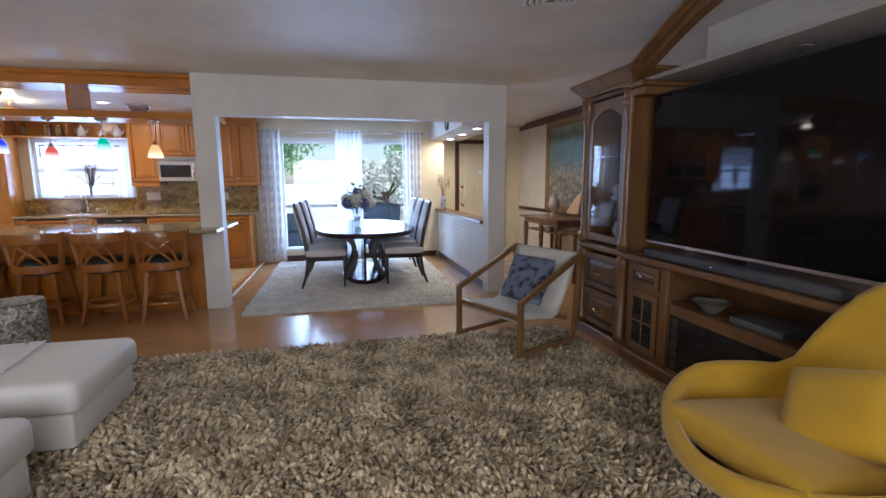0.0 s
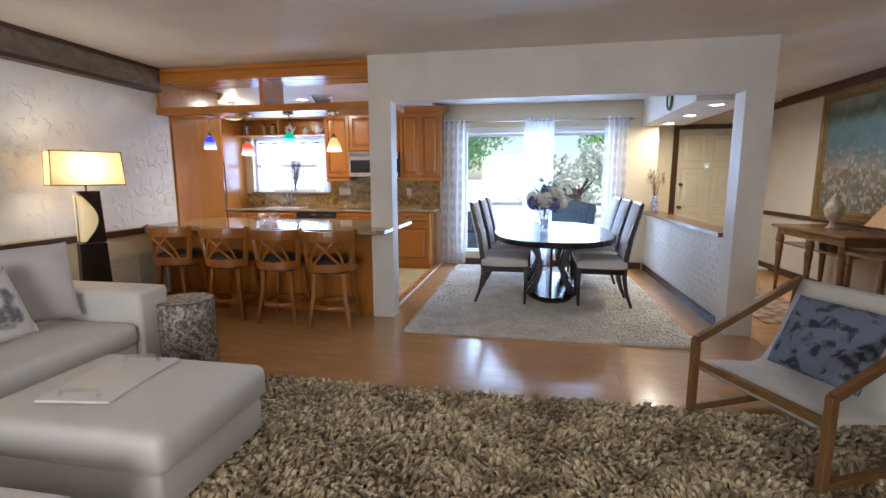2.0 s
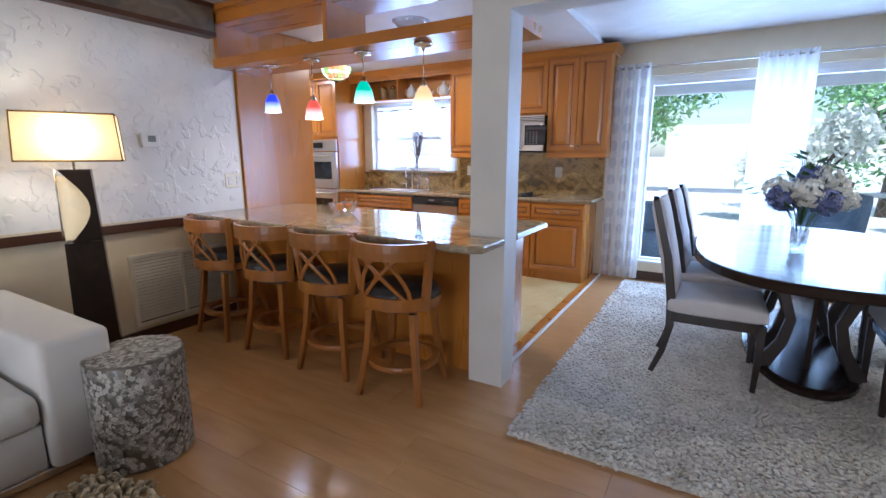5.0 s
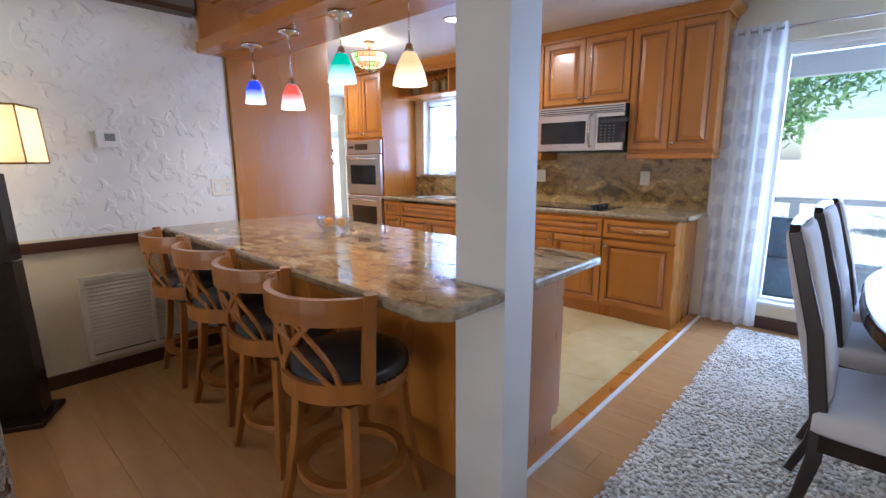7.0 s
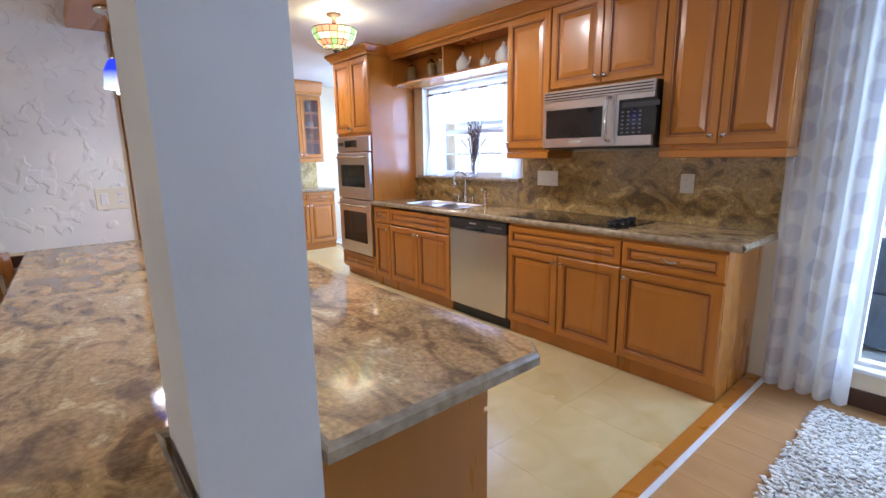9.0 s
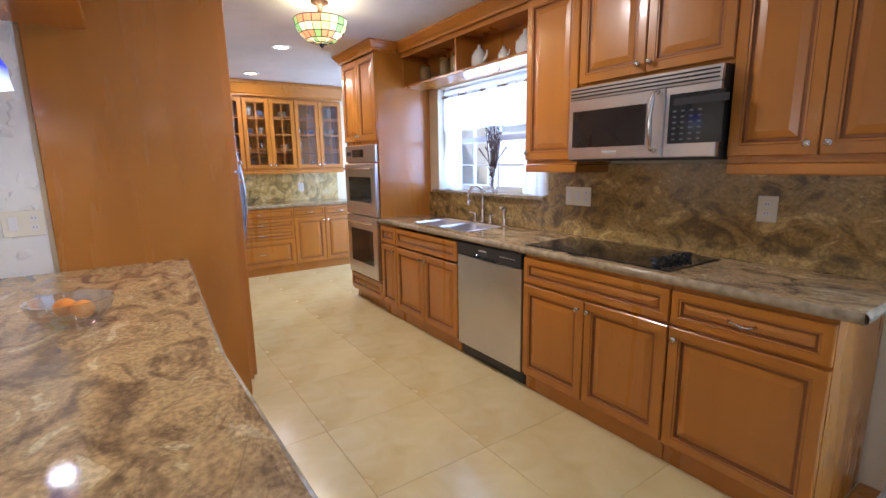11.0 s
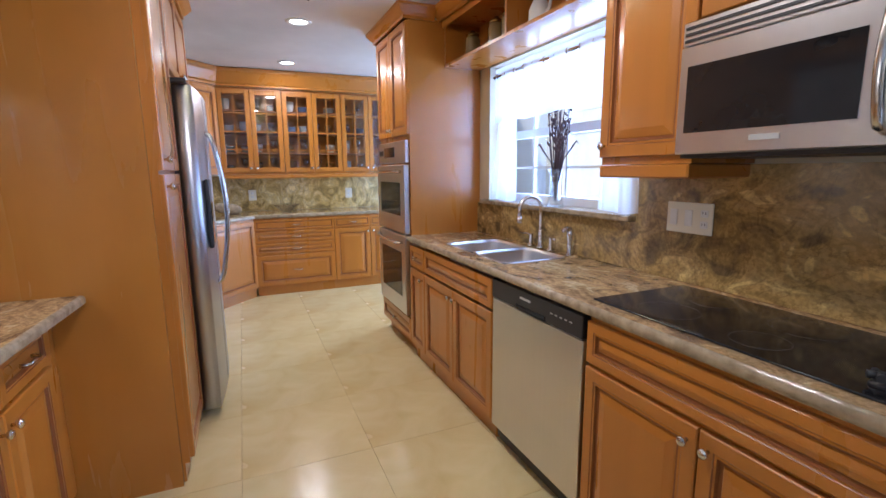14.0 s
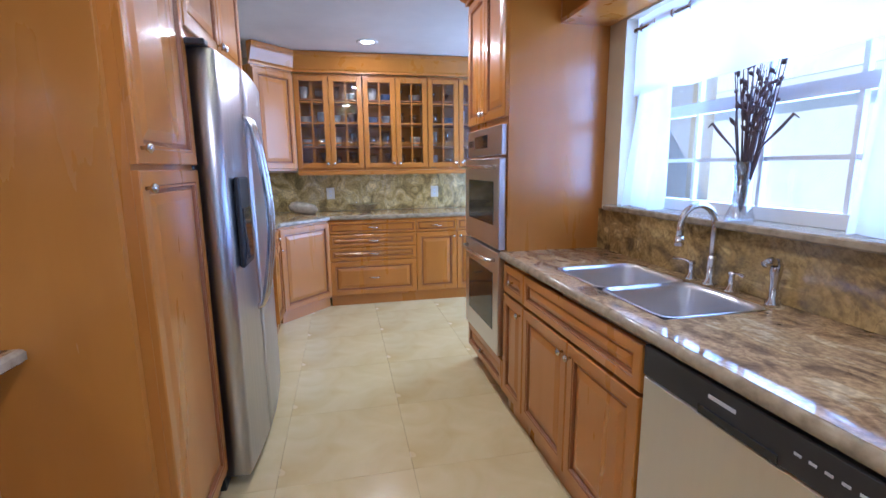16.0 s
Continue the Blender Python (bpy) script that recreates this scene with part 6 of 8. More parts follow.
for p_, c_ in ((0.22, (0.16, 0.07, 0.05)), (0.32, (0.34, 0.28, 0.22)), (0.45, (0.08, 0.19, 0.26)), (0.62, (0.17, 0.28, 0.30)), (0.72, (0.07, 0.10, 0.06)), (0.82, (0.24, 0.28, 0.24))):
    r1_.color_ramp.elements.new(p_).color = (*c_, 1)
r2_.color_ramp.interpolation = "CONSTANT"
r2_.color_ramp.elements[0].color, r2_.color_ramp.elements[1].color = (0.10, 0.11, 0.07, 1), (0.20, 0.10, 0.07, 1)
r2_.color_ramp.elements[1].position = 0.85
for p_, c_ in ((0.3, (0.42, 0.38, 0.33)), (0.45, (0.12, 0.16, 0.12)), (0.6, (0.30, 0.25, 0.20)), (0.72, (0.14, 0.20, 0.24))):
    r2_.color_ramp.elements.new(p_).color = (*c_, 1)
L_(n2_.outputs["Color"], r2_.inputs[0])
mx_.data_type = "RGBA"
mr_ = N_("ShaderNodeMapRange")
mr_.inputs["From Min"].default_value, mr_.inputs["From Max"].default_value = 1.05, 0.55
mr_.inputs["To Max"].default_value = 0.7
L_(se_.outputs["Z"], mr_.inputs[0])
L_(mr_.outputs[0], mx_.inputs["Factor"])
L_(r1_.outputs[0], mx_.inputs["A"])
L_(r2_.outputs[0], mx_.inputs["B"])
L_(mx_.outputs["Result"], nt.nodes["Principled BSDF"].inputs["Base Color"])
nt.nodes["Principled BSDF"].inputs["Roughness"].default_value = 0.35
picture("painting", 6.25, 7.68, 0.88, 2.44, 0.13, GILT, ART, "large dim harbour painting in a carved gilt frame", "painting")
MIRR = mat("mirror_silver", (0.85, 0.85, 0.85), rough=0.03, metal=1, bump=0, rough_var=0.01)
picture("wall_mirror", 5.55, 6.02, 1.08, 1.95, 0.05, GILT, MIRR, "narrow mirror in a gilt frame", "mirror")
CONS = mat("console_wood", (0.20, 0.10, 0.035), (0.12, 0.055, 0.018), rough=0.3, scale=(10, 2, 10), bump=0.05, coat=0.3)
ct = thing("console_table", (3.4, 6.95, 0), "brown wooden console table with turned tapering legs", "table")
part("top", mk((3.08, 3.70, 5.95, 7.35, 0.80, 0.835), bev=0.012), CONS, ct)
part("apron", mk((3.13, 3.67, 6.02, 7.28, 0.72, 0.80), bev=0.004), CONS, ct)
part("stretcher_shelf", mk((3.16, 3.64, 6.05, 7.25, 0.60, 0.62), bev=0.004), CONS, ct)
for x_ in (3.15, 3.64):
    for y_ in (6.06, 6.62, 7.24):
        if x_ > 3.5 and y_ == 6.62:
            continue
        bm = bmesh.new()
        lathe(bm, [(0.012, 0.001), (0.02, 0.03), (0.018, 0.06), (0.034, 0.45), (0.042, 0.58), (0.03, 0.60), (0.045, 0.63), (0.045, 0.67), (0.035, 0.70), (0.05, 0.72)], x_, y_, 12)
        part("leg", bm, CONS, ct, smooth=True)
ur = thing("urn", (3.45, 6.95, 0.835), "small pale glass urn with a lid on the console", "vase")
bm = bmesh.new()
lathe(bm, [(0.06, 0.836), (0.065, 0.85), (0.025, 0.88), (0.03, 0.92), (0.08, 0.98), (0.095, 1.05), (0.075, 1.12), (0.05, 1.14), (0.055, 1.16), (0.02, 1.2), (0.005, 1.23)], 3.42, 6.75, 16)
part("urn", bm, mat("pale_urn", (0.5, 0.46, 0.4), (0.3, 0.2, 0.16), rough=0.2, scale=(20, 20, 20)), ur, smooth=True)
pb = thing("hall_lamp", (3.35, 5.7, 0.7), "small lamp with a pleated amber pyramid shade", "lamp")
st_ = thing("hall_table", (3.35, 5.7, 0), "small dark side table under a lamp", "table")
part("top", mk((3.1, 3.6, 5.45, 5.95, 0.66, 0.69), bev=0.006), CONS, st_)
for x_ in (3.13, 3.57):
    for y_ in (5.48, 5.92):
        part("leg", mk((x_ - 0.02, x_ + 0.02, y_ - 0.02, y_ + 0.02, 0, 0.66), bev=0.003), CONS, st_)
bm = bmesh.new()
lathe(bm, [(0.07, 0.691), (0.07, 0.70), (0.02, 0.72), (0.015, 0.95), (0.01, 1.0)], 3.35, 5.7, 12)
part("base", bm, BRASS, pb, smooth=True)
bm = bmesh.new()
loft(bm, [[(3.35 + r * x, 5.7 + r * y, z) for x, y in ((-1, -1), (1, -1), (1, 1), (-1, 1))] for r, z in ((0.17, 0.95), (0.05, 1.22), (0.045, 1.22), (0.165, 0.95))], False, smooth=False)
part("shade", bm, mat("amber_pleats", (0.35, 0.16, 0.05), (0.5, 0.28, 0.1), rough=0.6, scale=(60, 60, 3)), pb)
hr = thing("hall_rug", (2.9, 6.6, 0), "small patterned beige and brown hall rug", "rug")
part("rug", mk((2.35, 3.0, 5.7, 7.9, 0.001, 0.010)), mat("hall_rug_cloth", (0.42, 0.34, 0.26), (0.22, 0.13, 0.08), rough=0.9, scale=(9, 9, 9), spread=0.15, bump=0.3), hr)
# ---- bar stools ----
bs = thing("bar_stool", (0, 0, 0), "swivel bar stool, brown wood, cross-lattice back and black leather seat", "stool", "stools along the bar")
for sx_, sy_ in ((-1, -1), (1, -1), (1, 1), (-1, 1)):
    bm = bmesh.new()
    bar(bm, [(sx_ * 0.195, sy_ * 0.195, 0.0), (sx_ * 0.178, sy_ * 0.178, 0.12), (sx_ * 0.150, sy_ * 0.150, 0.35), (sx_ * 0.135, sy_ * 0.135, 0.575)], [0.03, 0.034, 0.038, 0.042], [0.03, 0.034, 0.038, 0.042])
    part("leg", bm, STOOLW, bs)


def hoop(z0, z1, r0, r1, a0=0, a1=360, n=28, bulge=0.0):
    """A bent strip of wood; closed when it goes all the way round."""
    bm = bmesh.new()
    full = a1 - a0 >= 360
    rings = []
    for k in range(n + (0 if full else 1)):
        a = radians(a0 + (a1 - a0) * k / n)
        c, s = math.cos(a), math.sin(a)
        rings.append([(r * c, r * s, z) for r, z in ((r0, z0), (r1, z0), (r1 + bulge, (z0 + z1) / 2), (r1, z1), (r0, z1))])
    vs = [[bm.verts.new(p) for p in q] for q in rings]
    for i in range(len(vs) if full else len(vs) - 1):
        a, b = vs[i], vs[(i + 1) % len(vs)]
        for j in range(5):
            bm.faces.new((a[j], a[(j + 1) % 5], b[(j + 1) % 5], b[j])).smooth = False
    if not full:
        bm.faces.new(vs[0])
        bm.faces.new(vs[-1])
    return bm


part("foot_ring", hoop(0.20, 0.235, 0.175, 0.215, bulge=0.004), STOOLW, bs)
part("swivel_plate", hoop(0.575, 0.60, 0.02, 0.17), BLACKP, bs)
part("seat_frame", hoop(0.602, 0.655, 0.12, 0.225, bulge=0.004), STOOLW, bs)
bm = bmesh.new()
lathe(bm, [(0.218, 0.655), (0.228, 0.675), (0.215, 0.71), (0.16, 0.735), (0.08, 0.745), (0.001, 0.747)], n=28, caps=False)
part("seat", bm, LEATHER, bs, smooth=True)
bm = bmesh.new()
for k_ in range(60):
    a_ = k_ * math.pi / 30
    lathe(bm, [(0.005, 0.656), (0.005, 0.661), (0.001, 0.664)], 0.226 * math.cos(a_), 0.226 * math.sin(a_), 5)
part("nailheads", bm, BRASS, bs, kind="stuff")
part("lower_rail", hoop(0.612, 0.69, 0.228, 0.25, 208, 332, 14), STOOLW, bs)
part("top_rail", hoop(0.93, 1.03, 0.262, 0.288, 212, 328, 14, 0.002), STOOLW, bs)
for a_ in (209, 331):
    c_, s_ = math.cos(radians(a_)), math.sin(radians(a_))
    bm = bmesh.new()
    bar(bm, [(0.222 * c_, 0.222 * s_, 0.60), (0.240 * c_, 0.240 * s_, 0.72), (0.262 * c_, 0.262 * s_, 0.88), (0.288 * c_, 0.288 * s_, 1.045)], [0.045, 0.045, 0.042, 0.040], [0.034, 0.034, 0.032, 0.03], axis=(-s_, c_, 0))
    part("back_post", bm, STOOLW, bs)
for a0_, a1_ in ((240, 290), (300, 250), (232, 262), (308, 278)):
    pts = []
    for k_ in range(6):
        v_ = k_ / 5
        a_ = radians(a0_ + (a1_ - a0_) * (v_ if a0_ in (240, 300) else v_ ** 1.5))
        r_ = 0.238 + 0.036 * v_
        pts.append((r_ * math.cos(a_), r_ * math.sin(a_), 0.685 + 0.25 * v_))
    bm = bmesh.new()
    bar(bm, pts, 0.022, 0.012, axis=(1, 0, 0))
    part("lattice_slat", bm, STOOLW, bs)
for o_ in bs.children:
    for v_ in o_.data.vertices:
        v_.co.z *= 0.9
for k_, (x_, y_, a_) in enumerate(((-1.78, 5.0, 8), (-2.32, 5.04, 3), (-2.90, 5.07, 4), (-3.50, 5.08, -3))):
    m_ = at(x_, y_, 0, a_)
    if k_ == 3:
        bs.matrix_basis = m_
    else:
        copy_thing(bs, m_)
ob_ = thing("crystal_bowl", (-2.83, 5.68, 0.92), "cut-crystal bowl holding oranges on the bar", "bowl")
bm = bmesh.new()
n_ = 24
loft(bm, [[(-2.83 + (r + (0.009 if k % 2 else 0)) * math.cos(k * 2 * math.pi / n_), 5.68 + (r + (0.009 if k % 2 else 0)) * math.sin(k * 2 * math.pi / n_), z) for k in range(n_)] for r, z in ((0.05, 0.921), (0.07, 0.93), (0.10, 0.97), (0.115, 1.01), (0.108, 1.01), (0.09, 0.97), (0.06, 0.94))], True, smooth=False)
part("bowl", bm, CRYSTAL, ob_)
ORNG = mat("orange_peel", (0.80, 0.28, 0.03), (0.7, 0.22, 0.02), rough=0.45, bump=0.3, bscale=300, dist=0.001)
for x_, y_ in ((-2.86, 5.66), (-2.80, 5.71)):
    o_ = thing("orange", (x_, y_, 0.94), "small orange in the crystal bowl", "fruit", "oranges in the bowl")
    bm = bmesh.new()
    bmesh.ops.create_icosphere(bm, subdivisions=3, radius=0.033, matrix=Matrix.Translation((x_, y_, 0.975)) @ Matrix.Diagonal((1, 1, 0.93, 1)))
    part("peel", bm, ORNG, o_, smooth=True)
# ---- kitchen shelf and sill ----
JAR = mat("amber_jar", (0.30, 0.20, 0.08), (0.16, 0.10, 0.04), rough=0.15, bump=0)
for x_, kind_ in ((-4.68, "j"), (-4.36, "j"), (-4.20, "j"), (-3.90, "t"), (-3.62, "t"), (-3.40, "t")):
    z_ = 2.13
    if kind_ == "j":
        t_ = thing("storage_jar", (x_, 8.24, z_), "glass storage jar of dark grain with a clamped lid", "jar", "jars on the shelf")
        bm = bmesh.new()
        lathe(bm, [(0.045, z_), (0.05, z_ + 0.01), (0.05, z_ + 0.13), (0.04, z_ + 0.15)], x_, 8.24, 16)
        part("jar", bm, JAR, t_, smooth=True)
        bm = bmesh.new()
        lathe(bm, [(0.043, z_ + 0.151), (0.046, z_ + 0.165), (0.02, z_ + 0.18), (0.012, z_ + 0.19)], x_, 8.24, 16)
        part("lid", bm, BRASS, t_, smooth=True)
    else:
        k_ = 1.0 if x_ != -3.62 else 0.65
        t_ = thing("teapot", (x_, 8.24, z_), "small white china teapot on the shelf", "teapot", "white china on the shelf")
        bm = bmesh.new()
        lathe(bm, [(0.04 * k_, z_), (0.06 * k_, z_ + 0.03 * k_), (0.058 * k_, z_ + 0.09 * k_), (0.035 * k_, z_ + 0.14 * k_), (0.015 * k_, z_ + 0.155 * k_), (0.012 * k_, z_ + 0.18 * k_), (0.002, z_ + 0.185 * k_)], x_, 8.24, 16)
        part("pot", bm, WHITE, t_, smooth=True)
        bm = bmesh.new()
        tube(bm, [(x_ + 0.05 * k_, 8.24, z_ + 0.05 * k_), (x_ + 0.085 * k_, 8.24, z_ + 0.08 * k_), (x_ + 0.1 * k_, 8.24, z_ + 0.13 * k_)], [0.014 * k_, 0.01 * k_, 0.007 * k_], 8)
        part("spout", bm, WHITE, t_, smooth=True)
        bm = bmesh.new()
        tube(bm, [(x_ - 0.035 * k_, 8.24, z_ + 0.125 * k_), (x_ - 0.085 * k_, 8.24, z_ + 0.12 * k_), (x_ - 0.09 * k_, 8.24, z_ + 0.06 * k_), (x_ - 0.055 * k_, 8.24, z_ + 0.035 * k_)], 0.006 * k_, 6)
        part("grip", bm, WHITE, t_, smooth=True)
tv_ = thing("twig_vase", (-3.95, 8.44, 1.175), "narrow glass vase of dark dried flowers and twigs on the sill", "vase")
VX, VY = -3.93, 8.40
bm = bmesh.new()
lathe(bm, [(0.045, 1.176), (0.048, 1.19), (0.03, 1.24), (0.03, 1.34), (0.04, 1.39), (0.036, 1.39), (0.026, 1.32), (0.026, 1.23)], VX, VY, 14)
part("vase", bm, CRYSTAL, tv_, smooth=True)
DRY = mat("dark_dried_flowers", (0.07, 0.045, 0.05), (0.14, 0.09, 0.09), rough=0.8)
rn_ = random.Random(77)
for k_ in range(26):
    bm = bmesh.new()
    a_ = rn_.uniform(-0.18, 0.30)
    l_ = rn_.uniform(0.22, 0.50)
    tip = Vector((VX + math.sin(a_) * l_, VY + rn_.uniform(-0.04, 0.03), 1.36 + l_ * math.cos(a_)))
    mid = Vector((VX, VY, 1.24)).lerp(tip, 0.55) + Vector((rn_.uniform(-0.02, 0.02), 0, 0))
    tube(bm, [(VX, VY, 1.21), tuple(mid), tuple(tip)], [0.004, 0.003, 0.001], 5)
    for q in range(4):
        c = mid.lerp(tip, q / 4)
        d = Vector((rn_.uniform(-0.03, 0.03), rn_.uniform(-0.01, 0.01), rn_.uniform(0.0, 0.04)))
        tube(bm, [tuple(c), tuple(c + d * 0.6), tuple(c + d)], [0.002, 0.008, 0.001], 4)
    part("twig", bm, DRY, tv_)
for s_ in (-1, 1):
    bm = bmesh.new()
    tube(bm, [(VX, VY, 1.36), (VX + s_ * 0.06, VY, 1.44), (VX + s_ * 0.13, VY, 1.5), (VX + s_ * 0.17, VY, 1.54), (VX + s_ * 0.19, VY, 1.525)], [0.003, 0.003, 0.006, 0.005, 0.002], 5)
    part("twig", bm, DRY, tv_)

# ---- living room ----
SOFA = mat("white_leather", (0.76, 0.735, 0.70), (0.70, 0.68, 0.65), rough=0.5, bump=0.12, bscale=150, dist=0.001, scale=(3, 3, 3))
sg = thing("shag_rug", (-0.2, 1.6, 0), "deep shaggy rug in mottled beige and brown", "rug")
part("backing", mk((-2.42, 2.03, -0.5, 3.66, 0.001, 0.012)), mat("shag_backing", (0.32, 0.26, 0.17), rough=0.95), sg)
pile("pile", sg, -2.42, 2.03, -0.5, 3.66, 0.023, 0.042, 0.030, 0.034, rugmat("shag_wool", (0.27, 0.19, 0.09), (0.88, 0.73, 0.47), 4.0), 8, wobble=0.015)


def soft(name, parent, x0, x1, y0, y1, z0, z1, r, material, seg=4, crown=0.0):
    """An upholstered block with rolled edges and a slightly full top."""
    bm = bmesh.new()
    n = 10
    def rect(i, z):
        out = []
        X0, X1, Y0, Y1 = x0 + i, x1 - i, y0 + i, y1 - i
        c = max(0.004, r - i)
        for cx, cy, a0 in ((X1 - c, Y1 - c, 0), (X0 + c, Y1 - c, 90), (X0 + c, Y0 + c, 180), (X1 - c, Y0 + c, 270)):
            for k in range(seg + 1):
                a = radians(a0 + 90 * k / seg)
                out.append((cx + c * math.cos(a), cy + c * math.sin(a), z))
        return out
    rings = [rect(r * 0.3, z0)] + [rect(r * (1 - math.sin(a)), z0 + r * (1 - math.cos(a)) * 0.0 + r * 0.3) for a in (math.pi / 2,)]
    for k in range(seg + 1):
        a = math.pi / 2 * k / seg
        rings.append(rect(r * (1 - math.cos(a)), z1 - r + r * math.sin(a)))
    for k in (0.25, 0.5, 0.8):
        m = min(x1 - x0, y1 - y0) / 2
        rings.append(rect(r + (m - r) * k * 0.95, z1 + crown * math.sin(k * math.pi / 2)))
    loft(bm, rings, True)
    return part(name, bm, material, parent)


so = thing("sofa", (-3.3, 2.4, 0), "white leather sofa with square arms and a chrome base strip", "sofa")
soft("base", so, -3.84, -2.70, -0.3, 3.70, 0.06, 0.27, 0.02, SOFA)
soft("arm", so, -3.84, -2.66, 3.705, 3.98, 0.06, 0.63, 0.035, SOFA)
soft("back", so, -3.86, -3.58, -0.3, 3.70, 0.27, 0.66, 0.05, SOFA)
for y0_ in (0.82, 2.27, -0.28):
    soft("seat_cushion", so, -3.57, -2.66, y0_, y0_ + (1.43 if y0_ > 0 else 1.08), 0.275, 0.42, 0.06, SOFA, crown=0.02)
part("base_strip", mk((-3.80, -2.70, -0.28, 3.95, 0.02, 0.055), bev=0.004), CHROME, so)
so.location = so.location + Vector((0.10, -0.165, 0))
for y0_, y1_, lb_ in ((2.30, 3.03, "white leather ottoman with a stitched cushion top on a chrome base"), (1.25, 1.98, "white leather ottoman pushed up beside another")):
    ot = thing("ottoman", (-1.9, (y0_ + y1_) / 2, 0), lb_, "ottoman")
    soft("base", ot, -2.28, -1.34, y0_ + 0.01, y1_ - 0.01, 0.06, 0.25, 0.02, SOFA)
    soft("cushion", ot, -2.30, -1.30, y0_ - 0.02, y1_ + 0.01, 0.255, 0.42, 0.055, SOFA, crown=0.018)
    part("base_strip", mk((-2.26, -1.36, y0_ + 0.02, y1_ - 0.02, 0.03, 0.056), bev=0.004), CHROME, ot)
    for x_ in (-2.20, -1.44):
        for y_ in (y0_ + 0.08, y1_ - 0.08):
            part("foot", mk((x_ - 0.02, x_ + 0.02, y_ - 0.02, y_ + 0.02, 0.001, 0.03)), BLACKP, ot)
ty = thing("tray", (-1.95, 2.75, 0.44), "flat white tray with two clear acrylic handles on the ottoman", "tray")
mt2 = at(-1.90, 2.68, 0.438, 8)
part("base", mk((-0.17, 0.17, -0.25, 0.25, 0.0, 0.012), bev=0.004, m=mt2), WHITE, ty)
for y_ in (-0.20, 0.20):
    bm = bmesh.new()
    bar(bm, [mt2 @ Vector(p) for p in ((-0.09, y_, 0.012), (-0.085, y_, 0.04), (0.085, y_, 0.04), (0.09, y_, 0.012))], 0.022, 0.014, axis=(0, 1, 0))
    part("handle", bm, CRYSTAL, ty)
PIL = mat("pale_grey_cloth", (0.64, 0.61, 0.61), (0.58, 0.555, 0.555), rough=0.9, bump=0.3, bscale=300, sheen=0.3, dist=0.001)


def art_cloth(name, base, ink, sc, lo, hi):
    m = mat(name, base, ink, rough=0.9, scale=(sc, sc, sc), bump=0.15, bscale=300, detail=8, distort=0.6, dist=0.001)
    rp = next(n for n in m.node_tree.nodes if n.type == "VALTORGB")
    rp.color_ramp.elements[0].position, rp.color_ramp.elements[1].position = lo, hi
    return m


p1 = thing("cushion", (-3.35, 3.52, 0.45), "large pale grey square cushion leaning on the sofa arm", "cushion")
bm = bmesh.new()
cushion(bm, 0.52, 0.52, 0.17, Matrix.Translation((-3.20, 3.31, 0.70)) @ rot(50) @ rot(72, "X") @ rot(4, "Z"), puff=0.6, edge=0.06, n=12, wave=0.03)
part("cover", bm, PIL, p1)
p2 = thing("cushion", (-3.20, 3.15, 0.45), "white cushion printed with a grey flower on the sofa", "cushion")
bm = bmesh.new()
cushion(bm, 0.46, 0.46, 0.15, Matrix.Translation((-3.07, 2.91, 0.64)) @ rot(62) @ rot(64, "X") @ rot(12, "Z"), puff=0.6, edge=0.06, n=12, wave=0.03)
part("cover", bm, art_cloth("printed_cloth", (0.66, 0.64, 0.62), (0.16, 0.16, 0.19), 3.2, 0.56, 0.62), p2)
dr = thing("drum_table", (-2.47, 3.86, 0), "drum side table clad in flakes of grey mother-of-pearl", "table")
FLAKE = leafmat("shell_flakes", (0.10, 0.085, 0.065), (0.58, 0.55, 0.50))
FLAKE.node_tree.nodes["Principled BSDF"].inputs["Roughness"].default_value = 0.25
bm = bmesh.new()
lathe(bm, [(0.185, 0.002), (0.19, 0.01), (0.192, 0.25), (0.196, 0.50), (0.192, 0.505)], -2.47, 3.86, 40)
part("body", bm, mat("drum_resin", (0.10, 0.085, 0.07), (0.16, 0.14, 0.11), rough=0.3), dr, smooth=True)
V_, F_ = [], []
rn_ = random.Random(5)
for k_ in range(2600):
    a_, z_ = rn_.uniform(0, 6.283), rn_.uniform(0.012, 0.495)
    s_, t_ = rn_.uniform(0.008, 0.017), rn_.uniform(0, 6.28)
    i_ = len(V_)
    for q in range(5):
        b_ = t_ + q * 1.2566 + rn_.uniform(-0.3, 0.3)
        da, dz = s_ * math.cos(b_) / 0.194, s_ * math.sin(b_)
        r_ = 0.1975 + rn_.uniform(0, 0.0015)
        V_.append((r_ * math.cos(a_ + da), r_ * math.sin(a_ + da), min(0.502, max(0.004, z_ + dz))))
    F_.append(tuple(range(i_, i_ + 5)))
for k_ in range(900):
    a_, r0_ = rn_.uniform(0, 6.283), 0.185 * rn_.random() ** 0.5
    s_, t_ = rn_.uniform(0.008, 0.016), rn_.uniform(0, 6.28)
    i_ = len(V_)
    for q in range(5):
        b_ = t_ + q * 1.2566
        V_.append((r0_ * math.cos(a_) + s_ * math.cos(b_), r0_ * math.sin(a_) + s_ * math.sin(b_), 0.5065 + 0.001 * rn_.random()))
    F_.append(tuple(range(i_, i_ + 5)))
me_ = bpy.data.meshes.new("shell_flakes")
me_.from_pydata(V_, [], F_)
me_.materials.append(FLAKE)
o_ = new("shell_flakes", me_)
o_.parent = dr
tagged(o_, kind="stuff")
